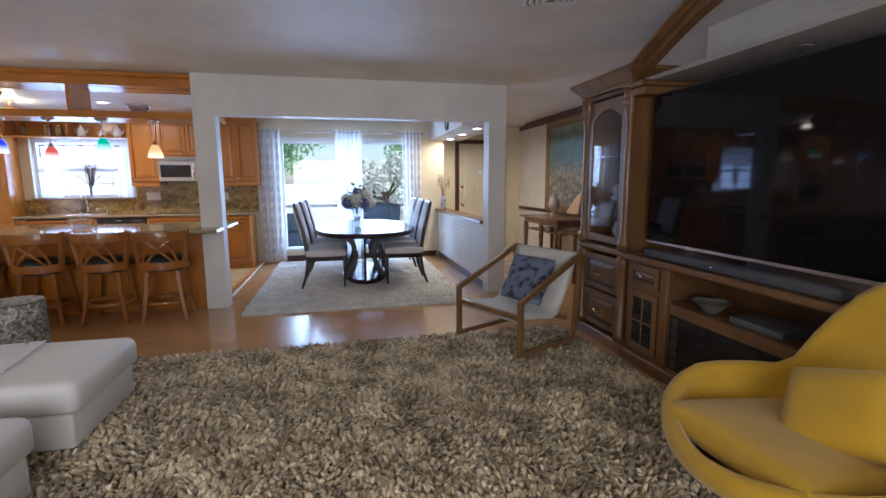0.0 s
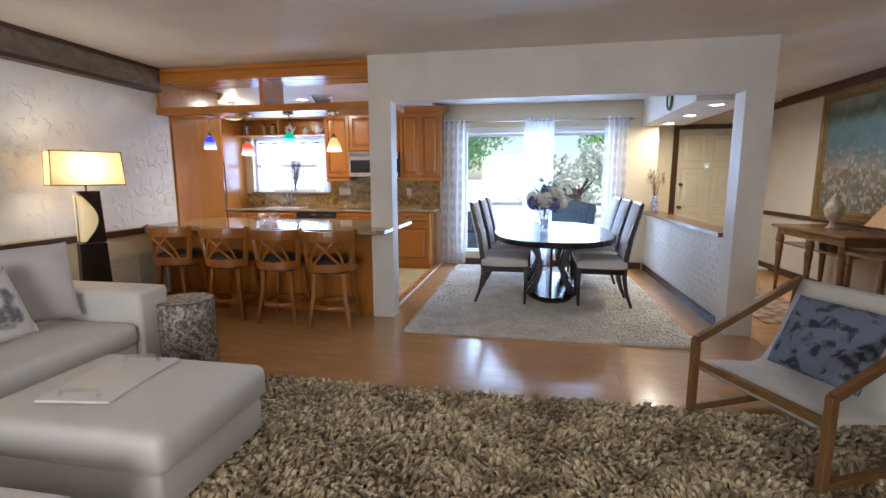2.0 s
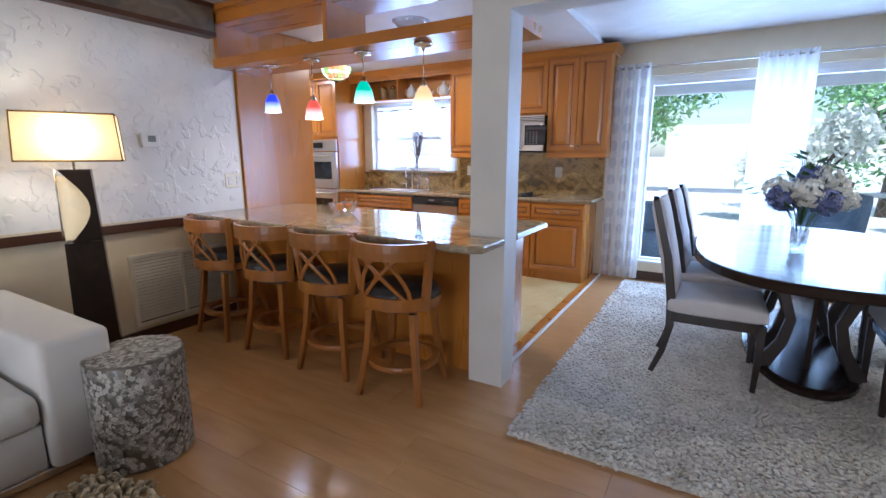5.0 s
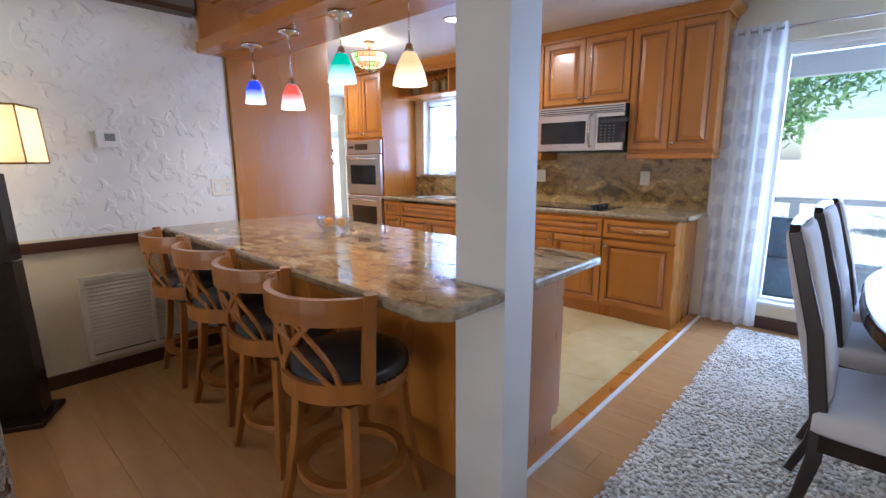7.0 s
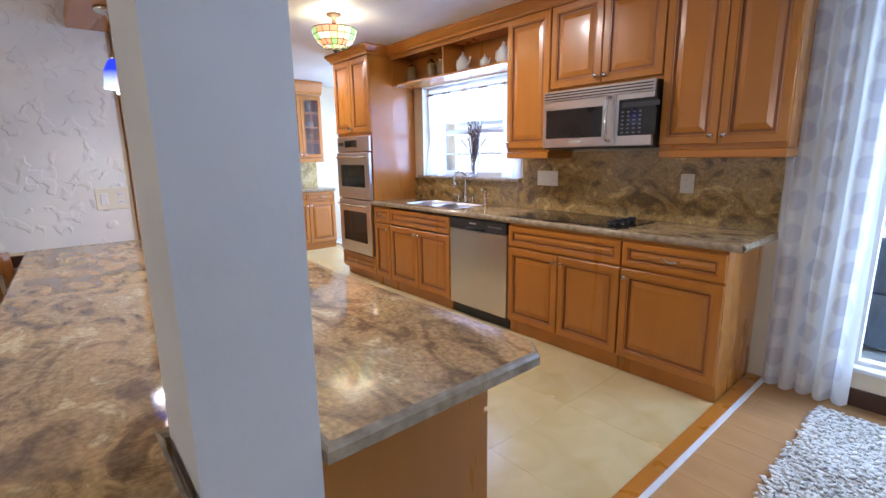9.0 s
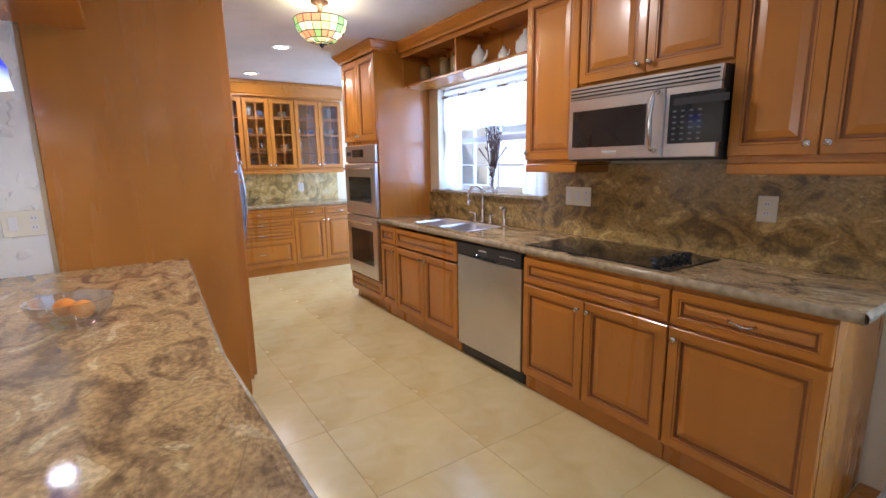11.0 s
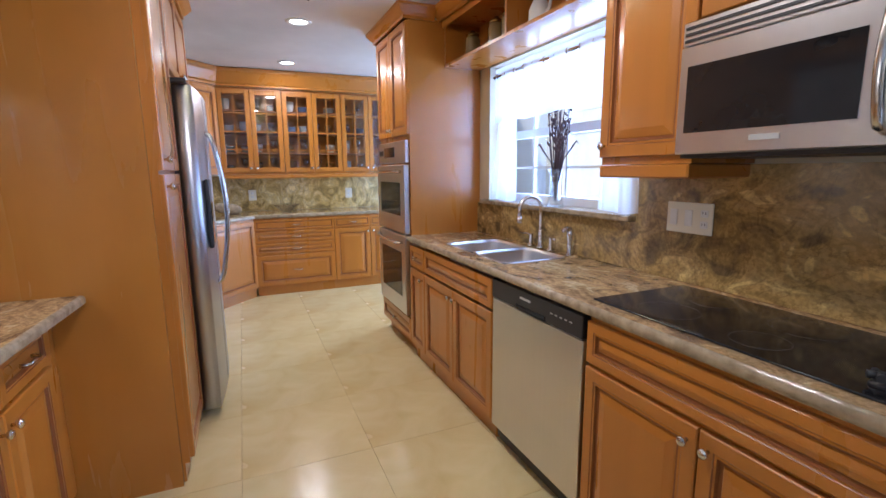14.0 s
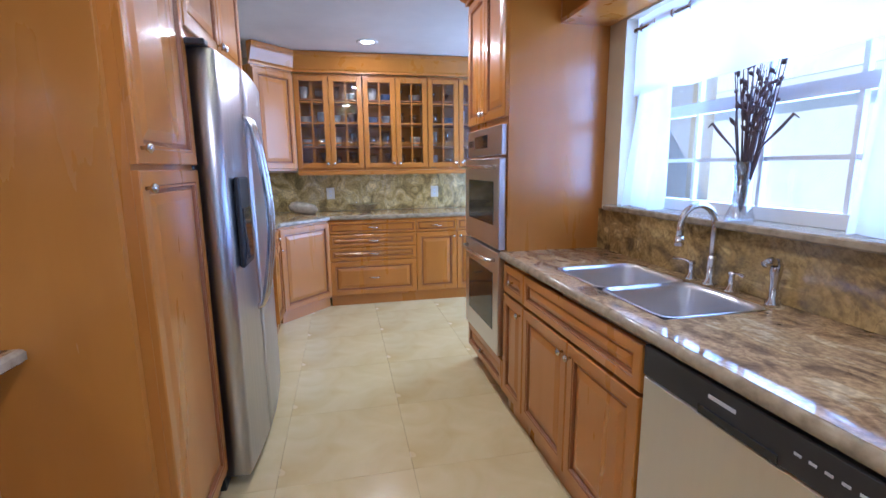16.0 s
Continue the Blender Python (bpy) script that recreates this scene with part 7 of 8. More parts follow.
# floor lamp
LX, LY, LA = -3.58, 4.17, 62
fl = thing("floor_lamp", (LX, LY, 0), "tall black floor lamp with lit crescent and box shade", "lamp")
ml = at(LX, LY, 0, LA)
part("foot", mk((-0.14, 0.14, -0.14, 0.14, 0.001, 0.03), bev=0.004, m=ml), DARK, fl)
bm = bmesh.new()
loft(bm, [[ml @ Vector(p) for p in ((-w, -0.05, z), (w, -0.05, z), (w, 0.05, z), (-w, 0.05, z))] for w, z in ((0.115, 0.03), (0.095, 0.86))], True, smooth=False)
part("lower_body", bm, DARK, fl)
bm = bmesh.new()
cr_ = [(-0.045 + 0.10 * math.sin(k * math.pi / 12), 0.88 + 0.38 * k / 12) for k in range(13)]
outl = [(0.094, 0.868), (0.082, 1.30), (-0.075, 1.30)] + [(x, z) for x, z in cr_[::-1]] + [(-0.06, 0.868)]
loft(bm, [[ml @ Vector((x, d, z)) for x, z in outl] for d in (-0.05, 0.05)], True, smooth=False)
part("upper_body", bm, DARK, fl)
LGL = glow("lamp_crescent", (1.0, 0.72, 0.36), 0.42, (0.6, 0.5, 0.35))
bm = bmesh.new()
loft(bm, [[ml @ Vector((-0.088 + 0.012 * 0, -0.04 + 0.08 * q, z)) for q in (0, 1)] + [ml @ Vector((x - 0.003, -0.04 + 0.08 * q, z)) for q in (1, 0)] for x, z in cr_], True, smooth=True)
part("lit_crescent", bm, LGL, fl, "lit cream crescent panel")
bm = bmesh.new()
tube(bm, [ml @ Vector((-0.096, -0.048, 0.88)), ml @ Vector((-0.088, -0.048, 1.30))], 0.005, 6)
part("metal_edge", bm, CHROME, fl)
bm = bmesh.new()
tube(bm, [ml @ Vector((0, 0, 1.30)), ml @ Vector((0, 0, 1.64))], 0.007, 6)
part("stem", bm, CHROME, fl)
SHL = sheer("lamp_shade_cloth", (0.94, 0.78, 0.50), 0.02)
bm = bmesh.new()
w_, d_ = 0.24, 0.11
mls = at(-3.57, 4.17, 0, 61)
loft(bm, [[mls @ Vector((x * k, y * k, z)) for x, y in ((-w_, -d_), (w_, -d_), (w_, d_), (-w_, d_))] for z, k in ((1.35, 1.04), (1.62, 0.98))], False, smooth=False)
sh_ = part("shade", bm, SHL, fl, "cream cloth box shade with brass edges")
EDG = BRASS
bm = bmesh.new()
for z, k in ((1.35, 1.045), (1.62, 0.985)):
    P = [mls @ Vector((x * k, y * k, z)) for x, y in ((-w_, -d_), (w_, -d_), (w_, d_), (-w_, d_))]
    for q in range(4):
        tube(bm, [P[q], P[(q + 1) % 4]], 0.005, 5)
for x, y in ((-w_, -d_), (w_, -d_), (w_, d_), (-w_, d_)):
    tube(bm, [mls @ Vector((x * 1.045, y * 1.045, 1.35)), mls @ Vector((x * 0.985, y * 0.985, 1.62))], 0.004, 5)
part("shade_wire", bm, EDG, sh_)
lamp("floor_lamp_bulb", "POINT", pose(-3.57, 4.17, 1.49), 7, (1.0, 0.80, 0.52), 0.05)
# wall grille and thermostat
gr_ = thing("return_grille", (-3.885, 4.95, 0.1), "large white slatted air return grille low on the wall", "grille")
GW = mat("grille_paint", (0.80, 0.76, 0.66), (0.72, 0.68, 0.58), rough=0.45, bump=0.05)
part("frame", mk((-3.889, -3.870, 4.53, 5.33, 0.12, 0.145), (-3.889, -3.870, 4.53, 5.33, 0.635, 0.66), (-3.889, -3.870, 4.53, 4.56, 0.145, 0.635), (-3.889, -3.870, 5.30, 5.33, 0.145, 0.635), (-3.889, -3.870, 4.905, 4.925, 0.145, 0.635)), GW, gr_)
part("backing", mk((-3.8895, -3.8885, 4.56, 5.30, 0.145, 0.635)), BLACKP, gr_)
for y0_, y1_ in ((4.56, 4.905), (4.925, 5.30)):
    for k_ in range(19):
        z_ = 0.158 + k_ * 0.0252
        bm = bmesh.new()
        loft(bm, [[(-3.887, y, z_ + 0.017), (-3.887, y, z_ + 0.0195), (-3.872, y, z_ + 0.0025), (-3.872, y, z_)] for y in (y0_ + 0.001, y1_ - 0.001)], True, smooth=False)
        part("slat", bm, GW, gr_)
th_ = thing("thermostat", (-3.885, 4.80, 1.5), "white wall thermostat with a small grey screen", "thermostat")
part("case", mk((-3.889, -3.862, 4.72, 4.85, 1.44, 1.545), bev=0.006), WHITE, th_)
part("screen", mk((-3.8625, -3.8605, 4.765, 4.82, 1.48, 1.525)), mat("lcd_grey", (0.22, 0.24, 0.24), rough=0.2), th_)
# ceiling vent
cv = thing("ceiling_vent", (1.35, 2.65, 2.55), "round white louvred ceiling vent", "vent")
for r_ in (0.17, 0.13, 0.09, 0.05):
    bm = bmesh.new()
    lathe(bm, [(r_, 2.549), (r_ + 0.012, 2.535), (r_ - 0.005, 2.525), (r_ - 0.02, 2.54)], 1.38, 2.68, 28, caps=False)
    part("louvre", bm, WHITE, cv, smooth=True)
bm = bmesh.new()
lathe(bm, [(0.17, 2.5485), (0.001, 2.5485)], 1.38, 2.68, 28, caps=False)
part("backing", bm, BLACKP, cv)

# accent chair
AW = mat("ash_brown_wood", (0.24, 0.125, 0.045), (0.15, 0.075, 0.025), rough=0.35, scale=(12, 12, 2), bump=0.05)
ac = thing("accent_chair", (1.5, 3.4, 0), "low armchair, sloping brown wooden frame and cream sling seat", "chair")
FL, FR, BR, BL = Vector((1.03, 3.66, 0.045)), Vector((1.34, 2.98, 0.045)), Vector((1.93, 3.26, 0.045)), Vector((1.62, 3.94, 0.045))
UP = Vector((0, 0, 1))
side_ = (FR - FL).normalized()
back_ = (BR - FR).normalized()
for F0, B0_ in ((FL, BL), (FR, BR)):
    top_f, top_b = F0 + UP * 0.44, B0_ + UP * 0.74 + back_ * 0.08
    for nm_, pts in (("front_leg", [F0, top_f]), ("arm", [top_f - UP * 0.01, top_b]), ("back_leg", [B0_, top_b]), ("floor_rail", [F0 + UP * 0.018, B0_ + UP * 0.018])):
        bm = bmesh.new()
        bar(bm, pts, 0.035, 0.045, axis=side_)
        part(nm_, bm, AW, ac)
for nm_, a_, b_ in (("front_rail", FL + UP * 0.31, FR + UP * 0.31), ("back_rail", BL + UP * 0.22 - back_ * 0.1, BR + UP * 0.22 - back_ * 0.1)):
    bm = bmesh.new()
    bar(bm, [a_, b_], 0.035, 0.04, axis=back_)
    part(nm_, bm, AW, ac)
bm = bmesh.new()
prof_ = [(0.0, 0.34), (0.02, 0.365), (0.2, 0.345), (0.38, 0.315), (0.46, 0.33), (0.53, 0.42), (0.62, 0.60), (0.70, 0.78), (0.72, 0.80)]
rings_ = []
for k_ in range(9):
    f_ = k_ / 8
    e_ = 0.03 + (side_ * 0).length
    o_ = FL + side_ * (0.03 + ((FR - FL).length - 0.06) * f_)
    rings_.append([o_ + back_ * d + UP * (z - 0.045) for d, z in prof_] + [o_ + back_ * (d + 0.012) + UP * (z - 0.045 - 0.035) for d, z in prof_[::-1]])
loft(bm, rings_, True)
part("sling_seat", bm, mat("cream_upholstery", (0.62, 0.60, 0.55), (0.56, 0.54, 0.49), rough=0.85, bump=0.2, bscale=300, sheen=0.2, dist=0.001), ac)
pc = thing("cushion", (1.6, 3.5, 0.4), "fluffy blue-grey patterned cushion on the armchair", "cushion")
bm = bmesh.new()
mc_ = Matrix.Translation(FL + side_ * 0.36 + back_ * 0.49 + UP * 0.50) @ rot(math.degrees(math.atan2(side_.y, side_.x))) @ rot(62, "X")
cushion(bm, 0.47, 0.42, 0.13, mc_, puff=0.6, edge=0.08, n=14, wave=0.03)
BLU = art_cloth("blue_grey_fur", (0.16, 0.19, 0.27), (0.035, 0.04, 0.055), 14, 0.50, 0.60)
part("cover", bm, BLU, pc)

# yellow shell chair
YEL = mat("yellow_wool", (0.50, 0.295, 0.006), (0.45, 0.26, 0.004), rough=0.9, bump=0.2, bscale=350, sheen=0.25, dist=0.001)
yc = thing("shell_chair", (1.78, 1.12, 0), "bright yellow upholstered shell armchair with high wings", "chair")
my_ = at(1.69, 1.06, 0, -88)


def egg(scale, off, n=48, m=12):
    """Front is -y: the rim is low in front, mid-high at the arms, high behind."""
    bm = bmesh.new()
    rings = []
    for j in range(m + 1):
        s = j / m
        ring = []
        for i in range(n):
            t = 2 * math.pi * i / n
            bk = 0.5 - 0.5 * math.cos(t)
            rim = 0.40 + 0.13 * min(1, bk * 2.4) ** 0.8 + 0.46 * max(0, (bk - 0.84) / 0.16) ** 1.0
            z0 = 0.18
            z = z0 + (rim - z0) * s + off * 0.4 * (1 - s)
            flare = math.sin(min(1.0, s * 1.15) * math.pi / 2) ** 0.75
            rx, ry = 0.47 * flare * scale, 0.47 * flare * scale
            lean = 0.16 * max(0, bk - 0.6) * s ** 2
            ring.append(my_ @ Vector(((rx + 0.02 * s) * math.sin(t), -ry * math.cos(t) + lean, z)))
        rings.append(ring)
    return rings


bm = bmesh.new()
a_, b_ = egg(1.0, 0.0), egg(0.86, 0.12)
mid_ = [[p.lerp(q, 0.5) + UP * 0.028 for p, q in zip(a_[-1], b_[-1])]]
loft(bm, a_[1:] + mid_ + b_[::-1][:-3], True)
part("shell", bm, YEL, yc)
bm = bmesh.new()
cushion(bm, 0.64, 0.66, 0.15, my_ @ Matrix.Translation((0, -0.03, 0.40)) @ rot(-6, "X"), puff=0.4, edge=0.35, n=12)
part("seat_cushion", bm, YEL, yc)
bm = bmesh.new()
lathe(bm, [(0.28, 0.03), (0.27, 0.045), (0.05, 0.06), (0.03, 0.08), (0.03, 0.2)], my_.translation.x, my_.translation.y, 24)
part("base", bm, CHROME, yc, smooth=True)
pc2 = thing("cushion", (1.85, 1.05, 0.5), "yellow cushion lying in the yellow shell chair", "cushion")
bm = bmesh.new()
cushion(bm, 0.34, 0.34, 0.13, my_ @ Matrix.Translation((0.06, 0.08, 0.56)) @ rot(48, "X") @ rot(22, "Z"), puff=0.6, edge=0.08, n=12)
part("cover", bm, YEL, pc2)

# ---- media unit ----
OAK = mat("carved_oak", (0.20, 0.098, 0.034), (0.12, 0.056, 0.018), rough=0.38, scale=(8, 8, 1.2), bump=0.12, bscale=40, coat=0.15, distort=0.6)
OAKG = mat("oak_groove", (0.03, 0.014, 0.005), (0.045, 0.02, 0.008), rough=0.5, bump=0.1)
TW0, TW1, TXF, TXB = 2.98, 3.66, 2.20, 2.76
mu_ = thing("display_tower", (2.2, 3.3, 0), "carved dark oak display tower with a glass door and two drawers", "cabinet")
part("side", mk((TXF + 0.03, TXB, TW0, TW0 + 0.03, 0.08, 2.12)), OAK, mu_)
part("side", mk((TXF + 0.03, TXB, TW1 - 0.03, TW1, 0.08, 2.12)), OAK, mu_)
part("back_board", mk((TXB - 0.02, TXB, TW0 + 0.03, TW1 - 0.03, 0.08, 2.12)), OAK, mu_)
part("middle_board", mk((TXF + 0.03, TXB - 0.02, TW0 + 0.03, TW1 - 0.03, 0.80, 0.83)), OAK, mu_)
part("top_board", mk((TXF + 0.03, TXB - 0.02, TW0 + 0.03, TW1 - 0.03, 2.09, 2.12)), OAK, mu_)
part("plinth", mk((TXF - 0.02, TXB, TW0 - 0.03, TW1 + 0.03, 0.0, 0.10), bev=0.012), OAK, mu_)
part("waist_moulding", mk((TXF - 0.02, TXB, TW0 - 0.03, TW1 + 0.03, 0.80, 0.85), bev=0.014), OAK, mu_)
for y_ in (TW0 + 0.03, TW1 - 0.03):
    bm = bmesh.new()
    lathe(bm, [(0.05, 0.10), (0.05, 0.16), (0.035, 0.18), (0.038, 0.70), (0.05, 0.74), (0.05, 0.80)], TXF + 0.015, y_, 14)
    part("pilaster", bm, OAK, mu_, smooth=True)
    bm = bmesh.new()
    lathe(bm, [(0.05, 0.85), (0.05, 0.92), (0.034, 0.95), (0.030, 1.9), (0.045, 1.93), (0.036, 1.96), (0.05, 2.04), (0.06, 2.10)], TXF + 0.015, y_, 14)
    part("pilaster", bm, OAK, mu_, smooth=True)
    for k_ in range(5):
        bm = bmesh.new()
        cushion(bm, 0.03, 0.05, 0.02, at(TXF - 0.03, y_ + (k_ - 2) * 0.017, 1.99 + 0.012 * (k_ % 2), -90) @ rot(90, "X"), n=4)
        part("carved_leaf", bm, OAK, mu_)
cornice([(TXB - 0.01, TW1 + 0.02), (TXF - 0.01, TW1 + 0.02), (TXF - 0.01, TW0 - 0.02), (TXB - 0.01, TW0 - 0.02)], 2.12, "carved dark oak cornice on the tower", 0.12, 0.09)
bpy.data.objects["cornice"]
for o_ in list(scene.collection.objects):
    if o_.name.startswith("moulding") and o_.parent and o_.parent.get("label") == "carved dark oak cornice on the tower":
        o_.data.materials.clear()
        o_.data.materials.append(OAK)
mE = at(TXF + 0.028, TW1 - 0.075, 0, -90)
for v0_, v1_ in ((0.13, 0.44), (0.46, 0.77)):
    bm = bmesh.new()
    raised(bm, mE @ Matrix.Translation((0, 0, v0_)), 0.53, v1_ - v0_)
    d_ = part("drawer_front", bm, [OAK, OAKG], mu_)
    bm = bmesh.new()
    tube(bm, [mE @ Vector(p) for p in ((0.20, -0.021, (v0_ + v1_) / 2), (0.215, -0.045, (v0_ + v1_) / 2 - 0.015), (0.265, -0.05, (v0_ + v1_) / 2 - 0.022), (0.315, -0.045, (v0_ + v1_) / 2 - 0.015), (0.33, -0.021, (v0_ + v1_) / 2))], [0.012, 0.005, 0.006, 0.005, 0.012], 6)
    part("pull_handle", bm, BRASS, d_, smooth=True)
bm = bmesh.new()
for b_ in ((0, 0.055, -0.02, 0, 0.88, 2.06), (0.475, 0.53, -0.02, 0, 0.88, 2.06), (0.055, 0.475, -0.02, 0, 0.88, 0.94)):
    box(bm, *b_, bev=0.004, m=mE)
arc_ = [(0.055 + 0.42 * k / 12, 1.90 + 0.09 * math.sin(k * math.pi / 12)) for k in range(13)]
outl = [(x, z) for x, z in arc_] + [(0.475, 2.06), (0.055, 2.06)]
loft(bm, [[mE @ Vector((x, d, z)) for x, z in outl] for d in (-0.02, 0.0)], True, smooth=False)
d_ = part("door", bm, OAK, mu_, "arched glass door")
part("pane", mk((0.05, 0.48, -0.012, -0.008, 0.935, 2.0), m=mE), GLASS, d_)
for z_ in (1.22, 1.60):
    part("glass_shelf", mk((TXF + 0.05, TXB - 0.03, TW0 + 0.035, TW1 - 0.035, z_, z_ + 0.008)), CRYSTAL, mu_)
part("back_mirror", mk((TXB - 0.026, TXB - 0.021, TW0 + 0.035, TW1 - 0.035, 0.86, 2.05)), MIRR, mu_)
for y_, z_, s_ in ((3.2, 0.831, 1.0), (3.45, 0.831, 1.2), (3.3, 1.229, 0.9), (3.5, 1.229, 0.8), (3.2, 1.609, 0.9)):
    t_ = thing("china_ornament", (2.45, y_, z_), "pale china ornament in the display tower", "ornament", "ornaments in the tower")
    bm = bmesh.new()
    lathe(bm, [(0.05 * s_, z_), (0.06 * s_, z_ + 0.02), (0.02, z_ + 0.05), (0.05 * s_, z_ + 0.11 * s_), (0.03 * s_, z_ + 0.17 * s_), (0.01, z_ + 0.18 * s_)], 2.45, y_, 12)
    part("body", bm, DISH, t_, smooth=True)
# fireplace console
CX = 2.18
cs = thing("media_console", (2.3, 2.0, 0), "carved dark oak media console with an electric fireplace", "cabinet")
CY0, CY1 = 0.75, 2.93
part("carcass", mk((CX + 0.03, TXB, CY0, CY1, 0.08, 0.56), (CX + 0.03, TXB, CY1 - 0.42, CY1, 0.56, 0.80), (CX + 0.03, TXB, CY0, CY0 + 0.5, 0.56, 0.80), (TXB - 0.1, TXB, CY0 + 0.5, CY1 - 0.42, 0.56, 0.80)), OAK, cs)
part("plinth", mk((CX - 0.01, TXB, CY0 - 0.02, CY1, 0.0, 0.09), bev=0.01), OAK, cs)
part("top_board", mk((CX - 0.03, TXB, CY0 - 0.02, CY1, 0.80, 0.845), bev=0.012), OAK, cs)
mC = at(CX + 0.029, CY1 - 0.02, 0, -90)
bm = bmesh.new()
raised(bm, mC @ Matrix.Translation((0.03, 0, 0.62)), 0.33, 0.16)
d_ = part("drawer_front", bm, [OAK, OAKG], cs)
knob_at(d_, mC @ Matrix.Translation((0.03, 0, 0.62)), 0.165, 0.08)
bm = bmesh.new()
for b_ in ((0.03, 0.08, -0.02, 0, 0.12, 0.58), (0.31, 0.36, -0.02, 0, 0.12, 0.58), (0.08, 0.31, -0.02, 0, 0.12, 0.17), (0.08, 0.31, -0.02, 0, 0.53, 0.58), (0.188, 0.202, -0.018, -0.004, 0.17, 0.53), (0.08, 0.188, -0.018, -0.004, 0.34, 0.354), (0.202, 0.31, -0.018, -0.004, 0.34, 0.354)):
    box(bm, *b_, bev=0.002, m=mC)
d_ = part("door", bm, OAK, cs, "lattice glass door")
part("pane", mk((0.08, 0.31, -0.012, -0.002, 0.17, 0.53), m=mC), BLACKG, d_)
for y_ in (CY1 - 0.45, CY0 + 0.55):
    part("pillar", mk((CX, CX + 0.05, y_ - 0.04, y_ + 0.04, 0.09, 0.80), bev=0.008), OAK, cs)
fp = part("fire_surround", mk((CX + 0.005, CX + 0.03, CY0 + 0.62, CY1 - 0.52, 0.50, 0.57), (CX + 0.005, CX + 0.03, CY0 + 0.62, CY1 - 0.52, 0.09, 0.12)), OAK, cs)
part("fire_glass", mk((CX + 0.015, CX + 0.028, CY0 + 0.62, CY1 - 0.52, 0.12, 0.50)), BLACKG, fp)
FB = mat("firebrick", (0.06, 0.042, 0.026), (0.04, 0.028, 0.018), rough=0.9, bump=0.3)
for k_ in range(5):
    part("firebrick", mk((CX + 0.010, CX + 0.0148, CY1 - 0.60, CY1 - 0.54, 0.13 + k_ * 0.072, 0.195 + k_ * 0.072), bev=0.002), FB, fp)
bm = bmesh.new()
raised(bm, mC @ Matrix.Translation((1.64, 0, 0.60)), 0.46, 0.18)
d_ = part("drawer_front", bm, [OAK, OAKG], cs)
knob_at(d_, mC @ Matrix.Translation((1.64, 0, 0.60)), 0.23, 0.09)
bm = bmesh.new()
raised(bm, mC @ Matrix.Translation((1.64, 0, 0.12)), 0.46, 0.46)
part("door", bm, [OAK, OAKG], cs)
fb_ = thing("candy_dish", (2.32, 2.2, 0.56), "small patterned dish on the console shelf", "bowl")
bm = bmesh.new()
lathe(bm, [(0.04, 0.561), (0.05, 0.57), (0.11, 0.63), (0.12, 0.635), (0.10, 0.625), (0.04, 0.58)], 2.32, 2.2, 18)
part("dish", bm, mat("dish_glaze", (0.30, 0.28, 0.22), (0.12, 0.11, 0.09), rough=0.25, scale=(40, 40, 40)), fb_, smooth=True)
bp = thing("media_player", (2.35, 1.85, 0.56), "flat dark media player on the console shelf", "media player")
part("case", mk((2.26, 2.48, 1.65, 2.0, 0.562, 0.60), bev=0.004), mat("grey_plastic", (0.12, 0.12, 0.12), rough=0.4), bp)
sbr = thing("soundbar", (2.22, 1.9, 0.845), "long slim dark grey soundbar under the television", "speaker")
part("body", mk((2.20, 2.29, 1.35, 2.75, 0.848, 0.905), bev=0.015, seg=3), mat("speaker_cloth", (0.07, 0.07, 0.075), (0.05, 0.05, 0.055), rough=0.8, bump=0.3, bscale=500), sbr)
part("power_light", mk((2.198, 2.1995, 2.10, 2.105, 0.872, 0.877)), glow("blue_led", (0.2, 0.25, 1.0), 6), sbr)
tvs = thing("television", (2.3, 1.88, 0.9), "very large flat black television, switched off", "television")
part("case", mk((2.31, 2.35, 0.92, 2.86, 0.94, 2.02), bev=0.006), BLACKP, tvs)
TVG = mat("screen_glass", (0.006, 0.006, 0.007), rough=0.045, bump=0, rough_var=0.01)
TVG.node_tree.nodes["Principled BSDF"].inputs["Specular IOR Level"].default_value = 0.2
part("screen", mk((2.3065, 2.3095, 0.93, 2.85, 0.955, 2.01)), TVG, tvs)
part("lower_bezel", mk((2.303, 2.3095, 0.92, 2.86, 0.938, 0.954)), STEEL, tvs)
part("stand", mk((2.25, 2.45, 1.7, 2.1, 0.846, 0.852), (2.33, 2.36, 1.82, 1.98, 0.852, 0.94)), BLACKP, tvs)
br_ = thing("arched_bridge", (2.2, 1.9, 2.1), "arched carved oak canopy joining the towers over the television", "canopy")
bm = bmesh.new()
def arc(r):
    return [(2.97 - 2.12 * k / 20, 2.12 + 0.36 * math.sin(math.pi * k / 20) + r) for k in range(21)]
for x0_, x1_, lo_, hi_ in ((2.20, 2.26, 0.0, 0.11), (2.17, 2.20, 0.07, 0.115), (2.145, 2.17, 0.095, 0.118), (2.185, 2.20, 0.0, 0.025)):
    A, B = arc(lo_), arc(hi_)
    loft(bm, [[(x0_, *p), (x0_, *q), (x1_, *q), (x1_, *p)] for p, q in zip(A, B)], True, smooth=False)
part("arch", bm, OAK, br_)
part("canopy_board", mk((2.26, 2.78, 0.86, 2.96, 2.12, 2.15)), mat("canopy_paint", (0.30, 0.28, 0.26), rough=0.6), br_)
part("side_moulding", mk((2.15, 2.76, 2.80, 2.96, 2.08, 2.118), (2.18, 2.76, 2.82, 2.96, 2.02, 2.08), bev=0.01), OAK, br_)
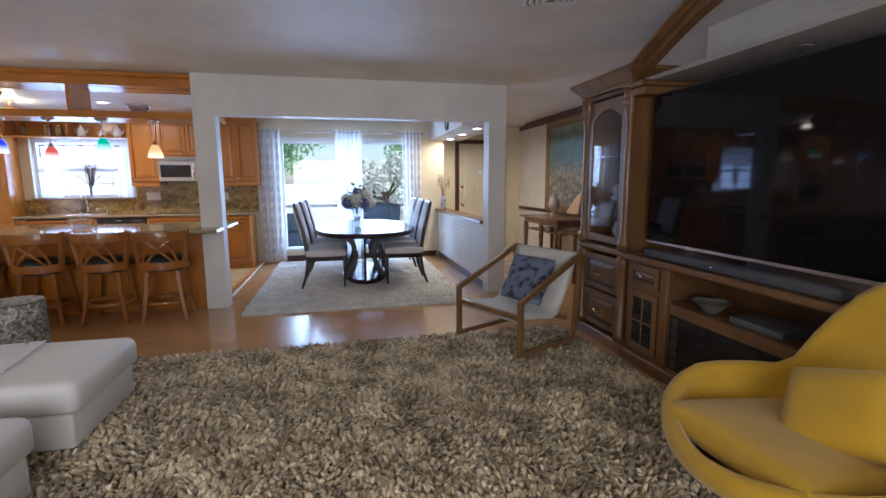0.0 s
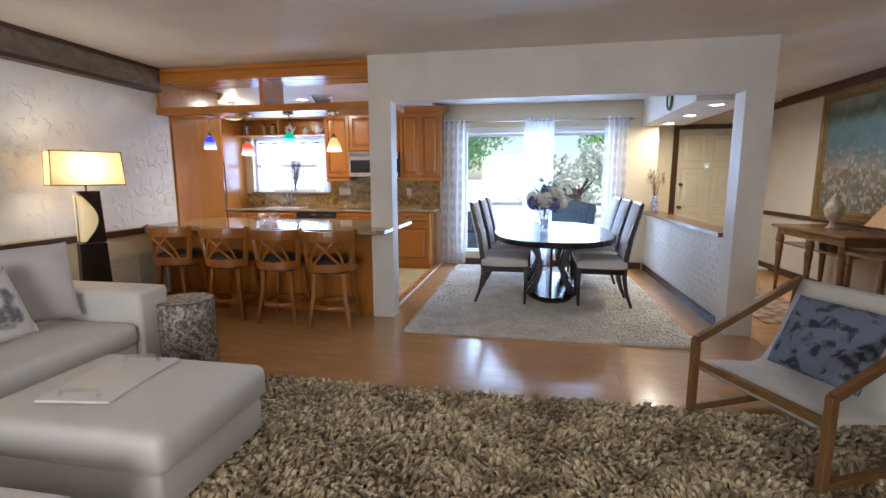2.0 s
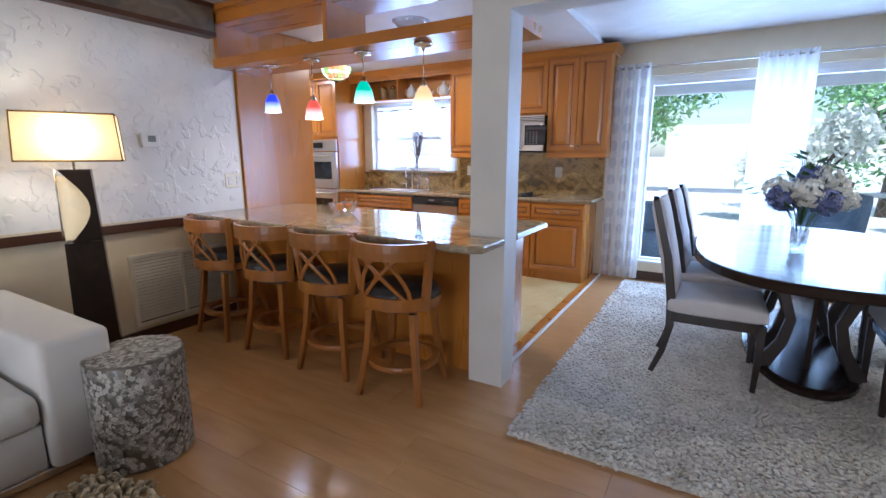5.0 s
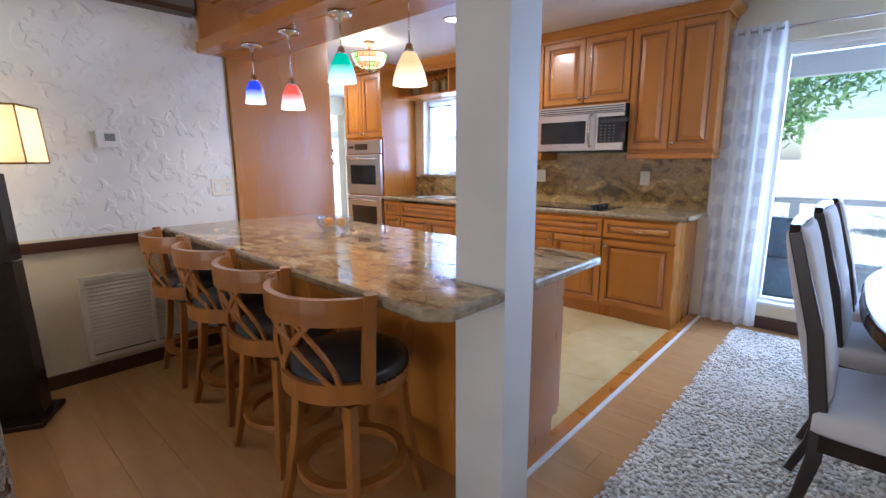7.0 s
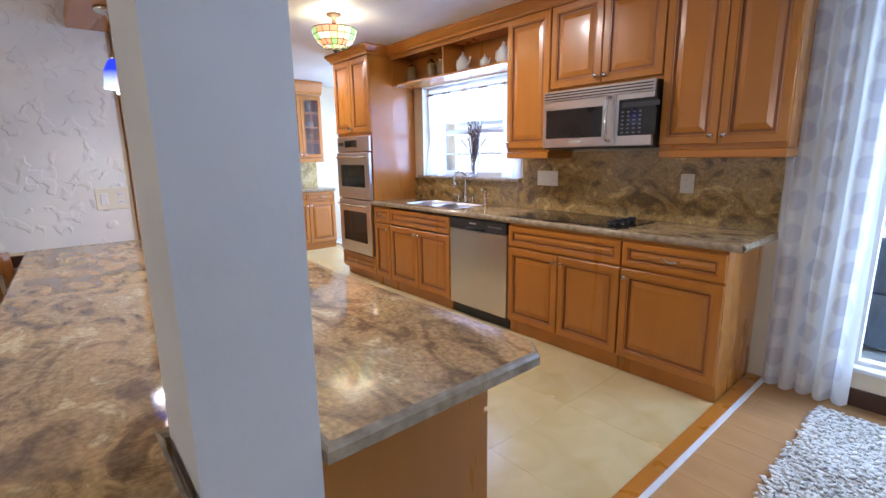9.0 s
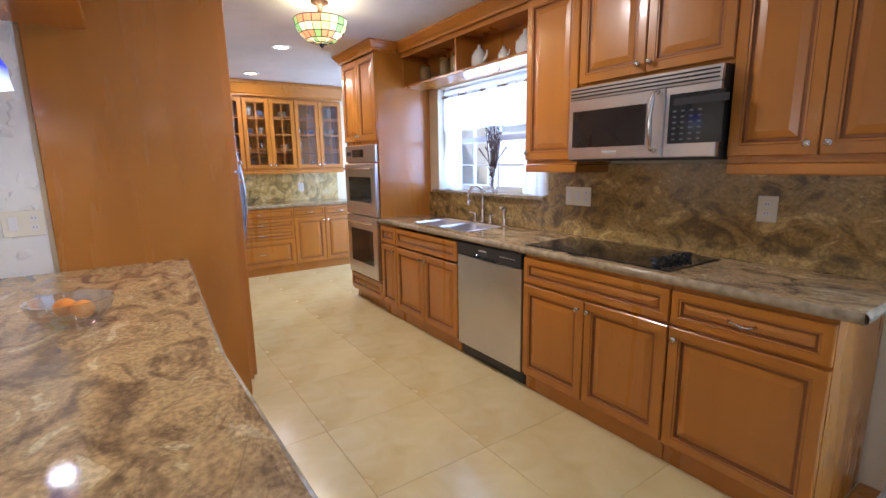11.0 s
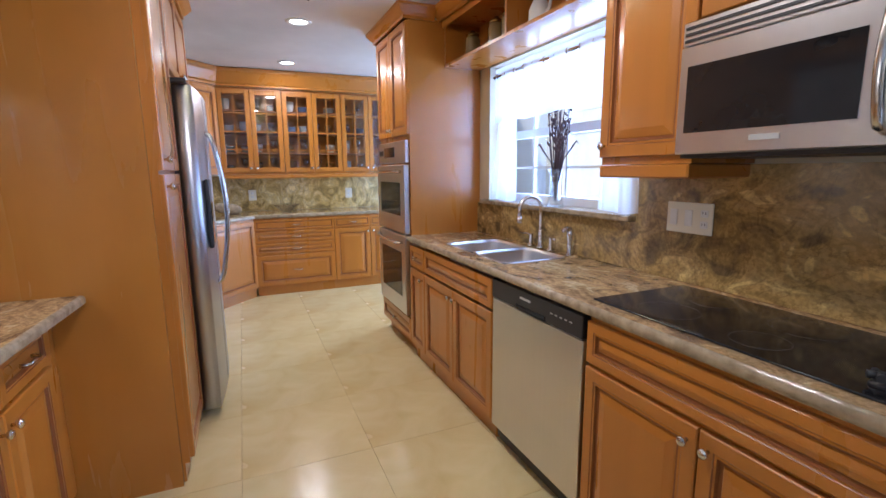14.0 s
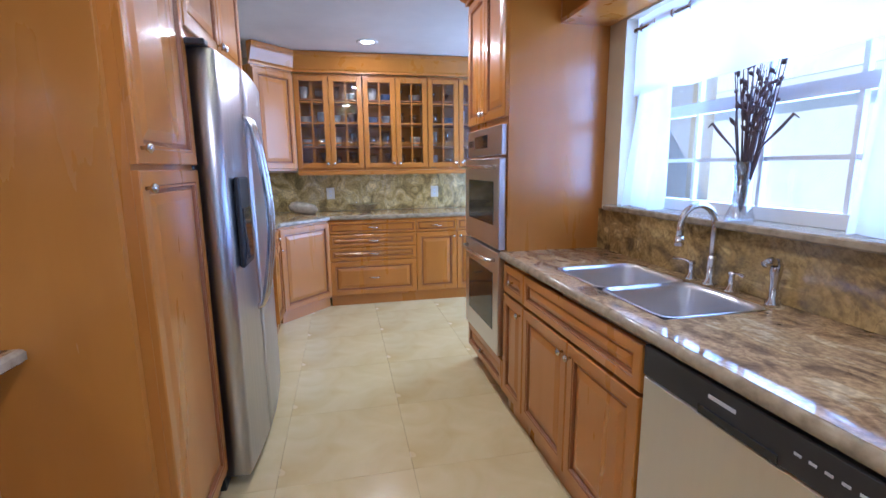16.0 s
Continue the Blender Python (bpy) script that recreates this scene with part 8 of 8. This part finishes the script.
for k_ in range(9):
    bm = bmesh.new()
    a_ = (k_ - 4) * 0.28
    cushion(bm, 0.05, 0.13, 0.04, at(2.15, 1.91 + 0.09 * math.sin(a_), 2.50 + 0.05 * math.cos(a_), -90) @ rot(90, "X") @ rot(-math.degrees(a_), "Z"), n=5)
    part("carved_leaf", bm, OAK, br_)
pk = thing("puck_light", (2.5, 1.9, 2.12), "small round unlit puck light under the canopy", "light")
bm = bmesh.new()
lathe(bm, [(0.04, 2.119), (0.04, 2.108), (0.03, 2.104), (0.001, 2.106)], 2.5, 1.9, 18)
part("disc", bm, CHROME, pk, smooth=True)
# ---- floor pieces, last ----
def floor_pieces():
    rn = random.Random(9)
    root = floor_base
    cache = {}
    n = 0
    y, row = -0.6, 0
    pw, pl = 0.193, 1.38
    stuff = bmesh.new()
    while y < 9.0:
        x = -3.885 - rn.uniform(0, pl)
        while x < 3.73:
            x0, x1 = max(x, -3.885), min(x + pl, 3.73)
            y1 = min(y + pw, 8.995)
            west = y > 5.40
            if west:
                x0 = max(x0, -1.40)
            if x1 - x0 > 0.05 and not (y > 8.40 and x0 < 1.9):
                near = 0.4 < y < 8.3 and x1 > -3.5 and x0 < 2.0
                if near and n < 300:
                    key = (round(x1 - x0, 3), round(y1 - y, 3))
                    if key not in cache:
                        bm = bmesh.new()
                        box(bm, 0.0004, key[0] - 0.0004, 0.0003, key[1] - 0.0003, -0.012, 0.0, bev=0.0005)
                        me = bpy.data.meshes.new("plank")
                        bm.to_mesh(me)
                        bm.free()
                        me.materials.append(FLOORW)
                        cache[key] = me
                    ob = new("plank", cache[key])
                    ob.location = (x0, y, rn.uniform(-0.0001, 0))
                    ob.parent = root
                    n += 1
                else:
                    box(stuff, x0 + 0.0008, x1 - 0.0008, y + 0.0006, y1 - 0.0006, -0.012, 0.0)
            x += pl
        y += pw
        row += 1
    part("planks_far", stuff, FLOORW, root, kind="stuff")
    cache = {}
    y = 5.40
    while y < 10.4:
        x = -8.2 + 0.12
        while x < -1.43:
            x0, x1, y0, y1 = max(x, -8.0), min(x + 0.61, -1.425), y, min(y + 0.61, 10.4)
            key = (round(x1 - x0, 3), round(y1 - y0, 3))
            if key not in cache:
                bm = bmesh.new()
                box(bm, 0.0006, key[0] - 0.0006, 0.0006, key[1] - 0.0006, -0.012, 0.0, bev=0.0006)
                me = bpy.data.meshes.new("tile")
                bm.to_mesh(me)
                bm.free()
                me.materials.append(TRAV)
                cache[key] = me
            ob = new("tile", cache[key])
            ob.location = (x0, y0, rn.uniform(-0.0001, 0))
            ob.parent = floor_kitchen
            x += 0.61
        y += 0.61
    # half-wall bricks, painted white
    cache = {}
    z, row = 0.095, 0
    while z < 0.85:
        y = 5.49 - (0.105 if row % 2 else 0)
        while y < 8.395:
            y0, y1, z1 = max(y, 5.49), min(y + 0.205, 8.395), min(z + 0.062, 0.858)
            if y1 - y0 > 0.03:
                key = (round(y1 - y0, 3), round(z1 - z, 3))
                if key not in cache:
                    bm = bmesh.new()
                    box(bm, 0, 0.012, 0, key[0], 0, key[1], bev=0.004)
                    me = bpy.data.meshes.new("brick")
                    bm.to_mesh(me)
                    bm.free()
                    me.materials.append(WALLW)
                    cache[key] = me
                ob = new("brick", cache[key])
                ob.location = (1.8355 + rn.uniform(-0.0008, 0.0), y0, z)
                ob.parent = bpy.data.objects["half_wall"]
            y += 0.213
        z += 0.070
        row += 1


floor_pieces()
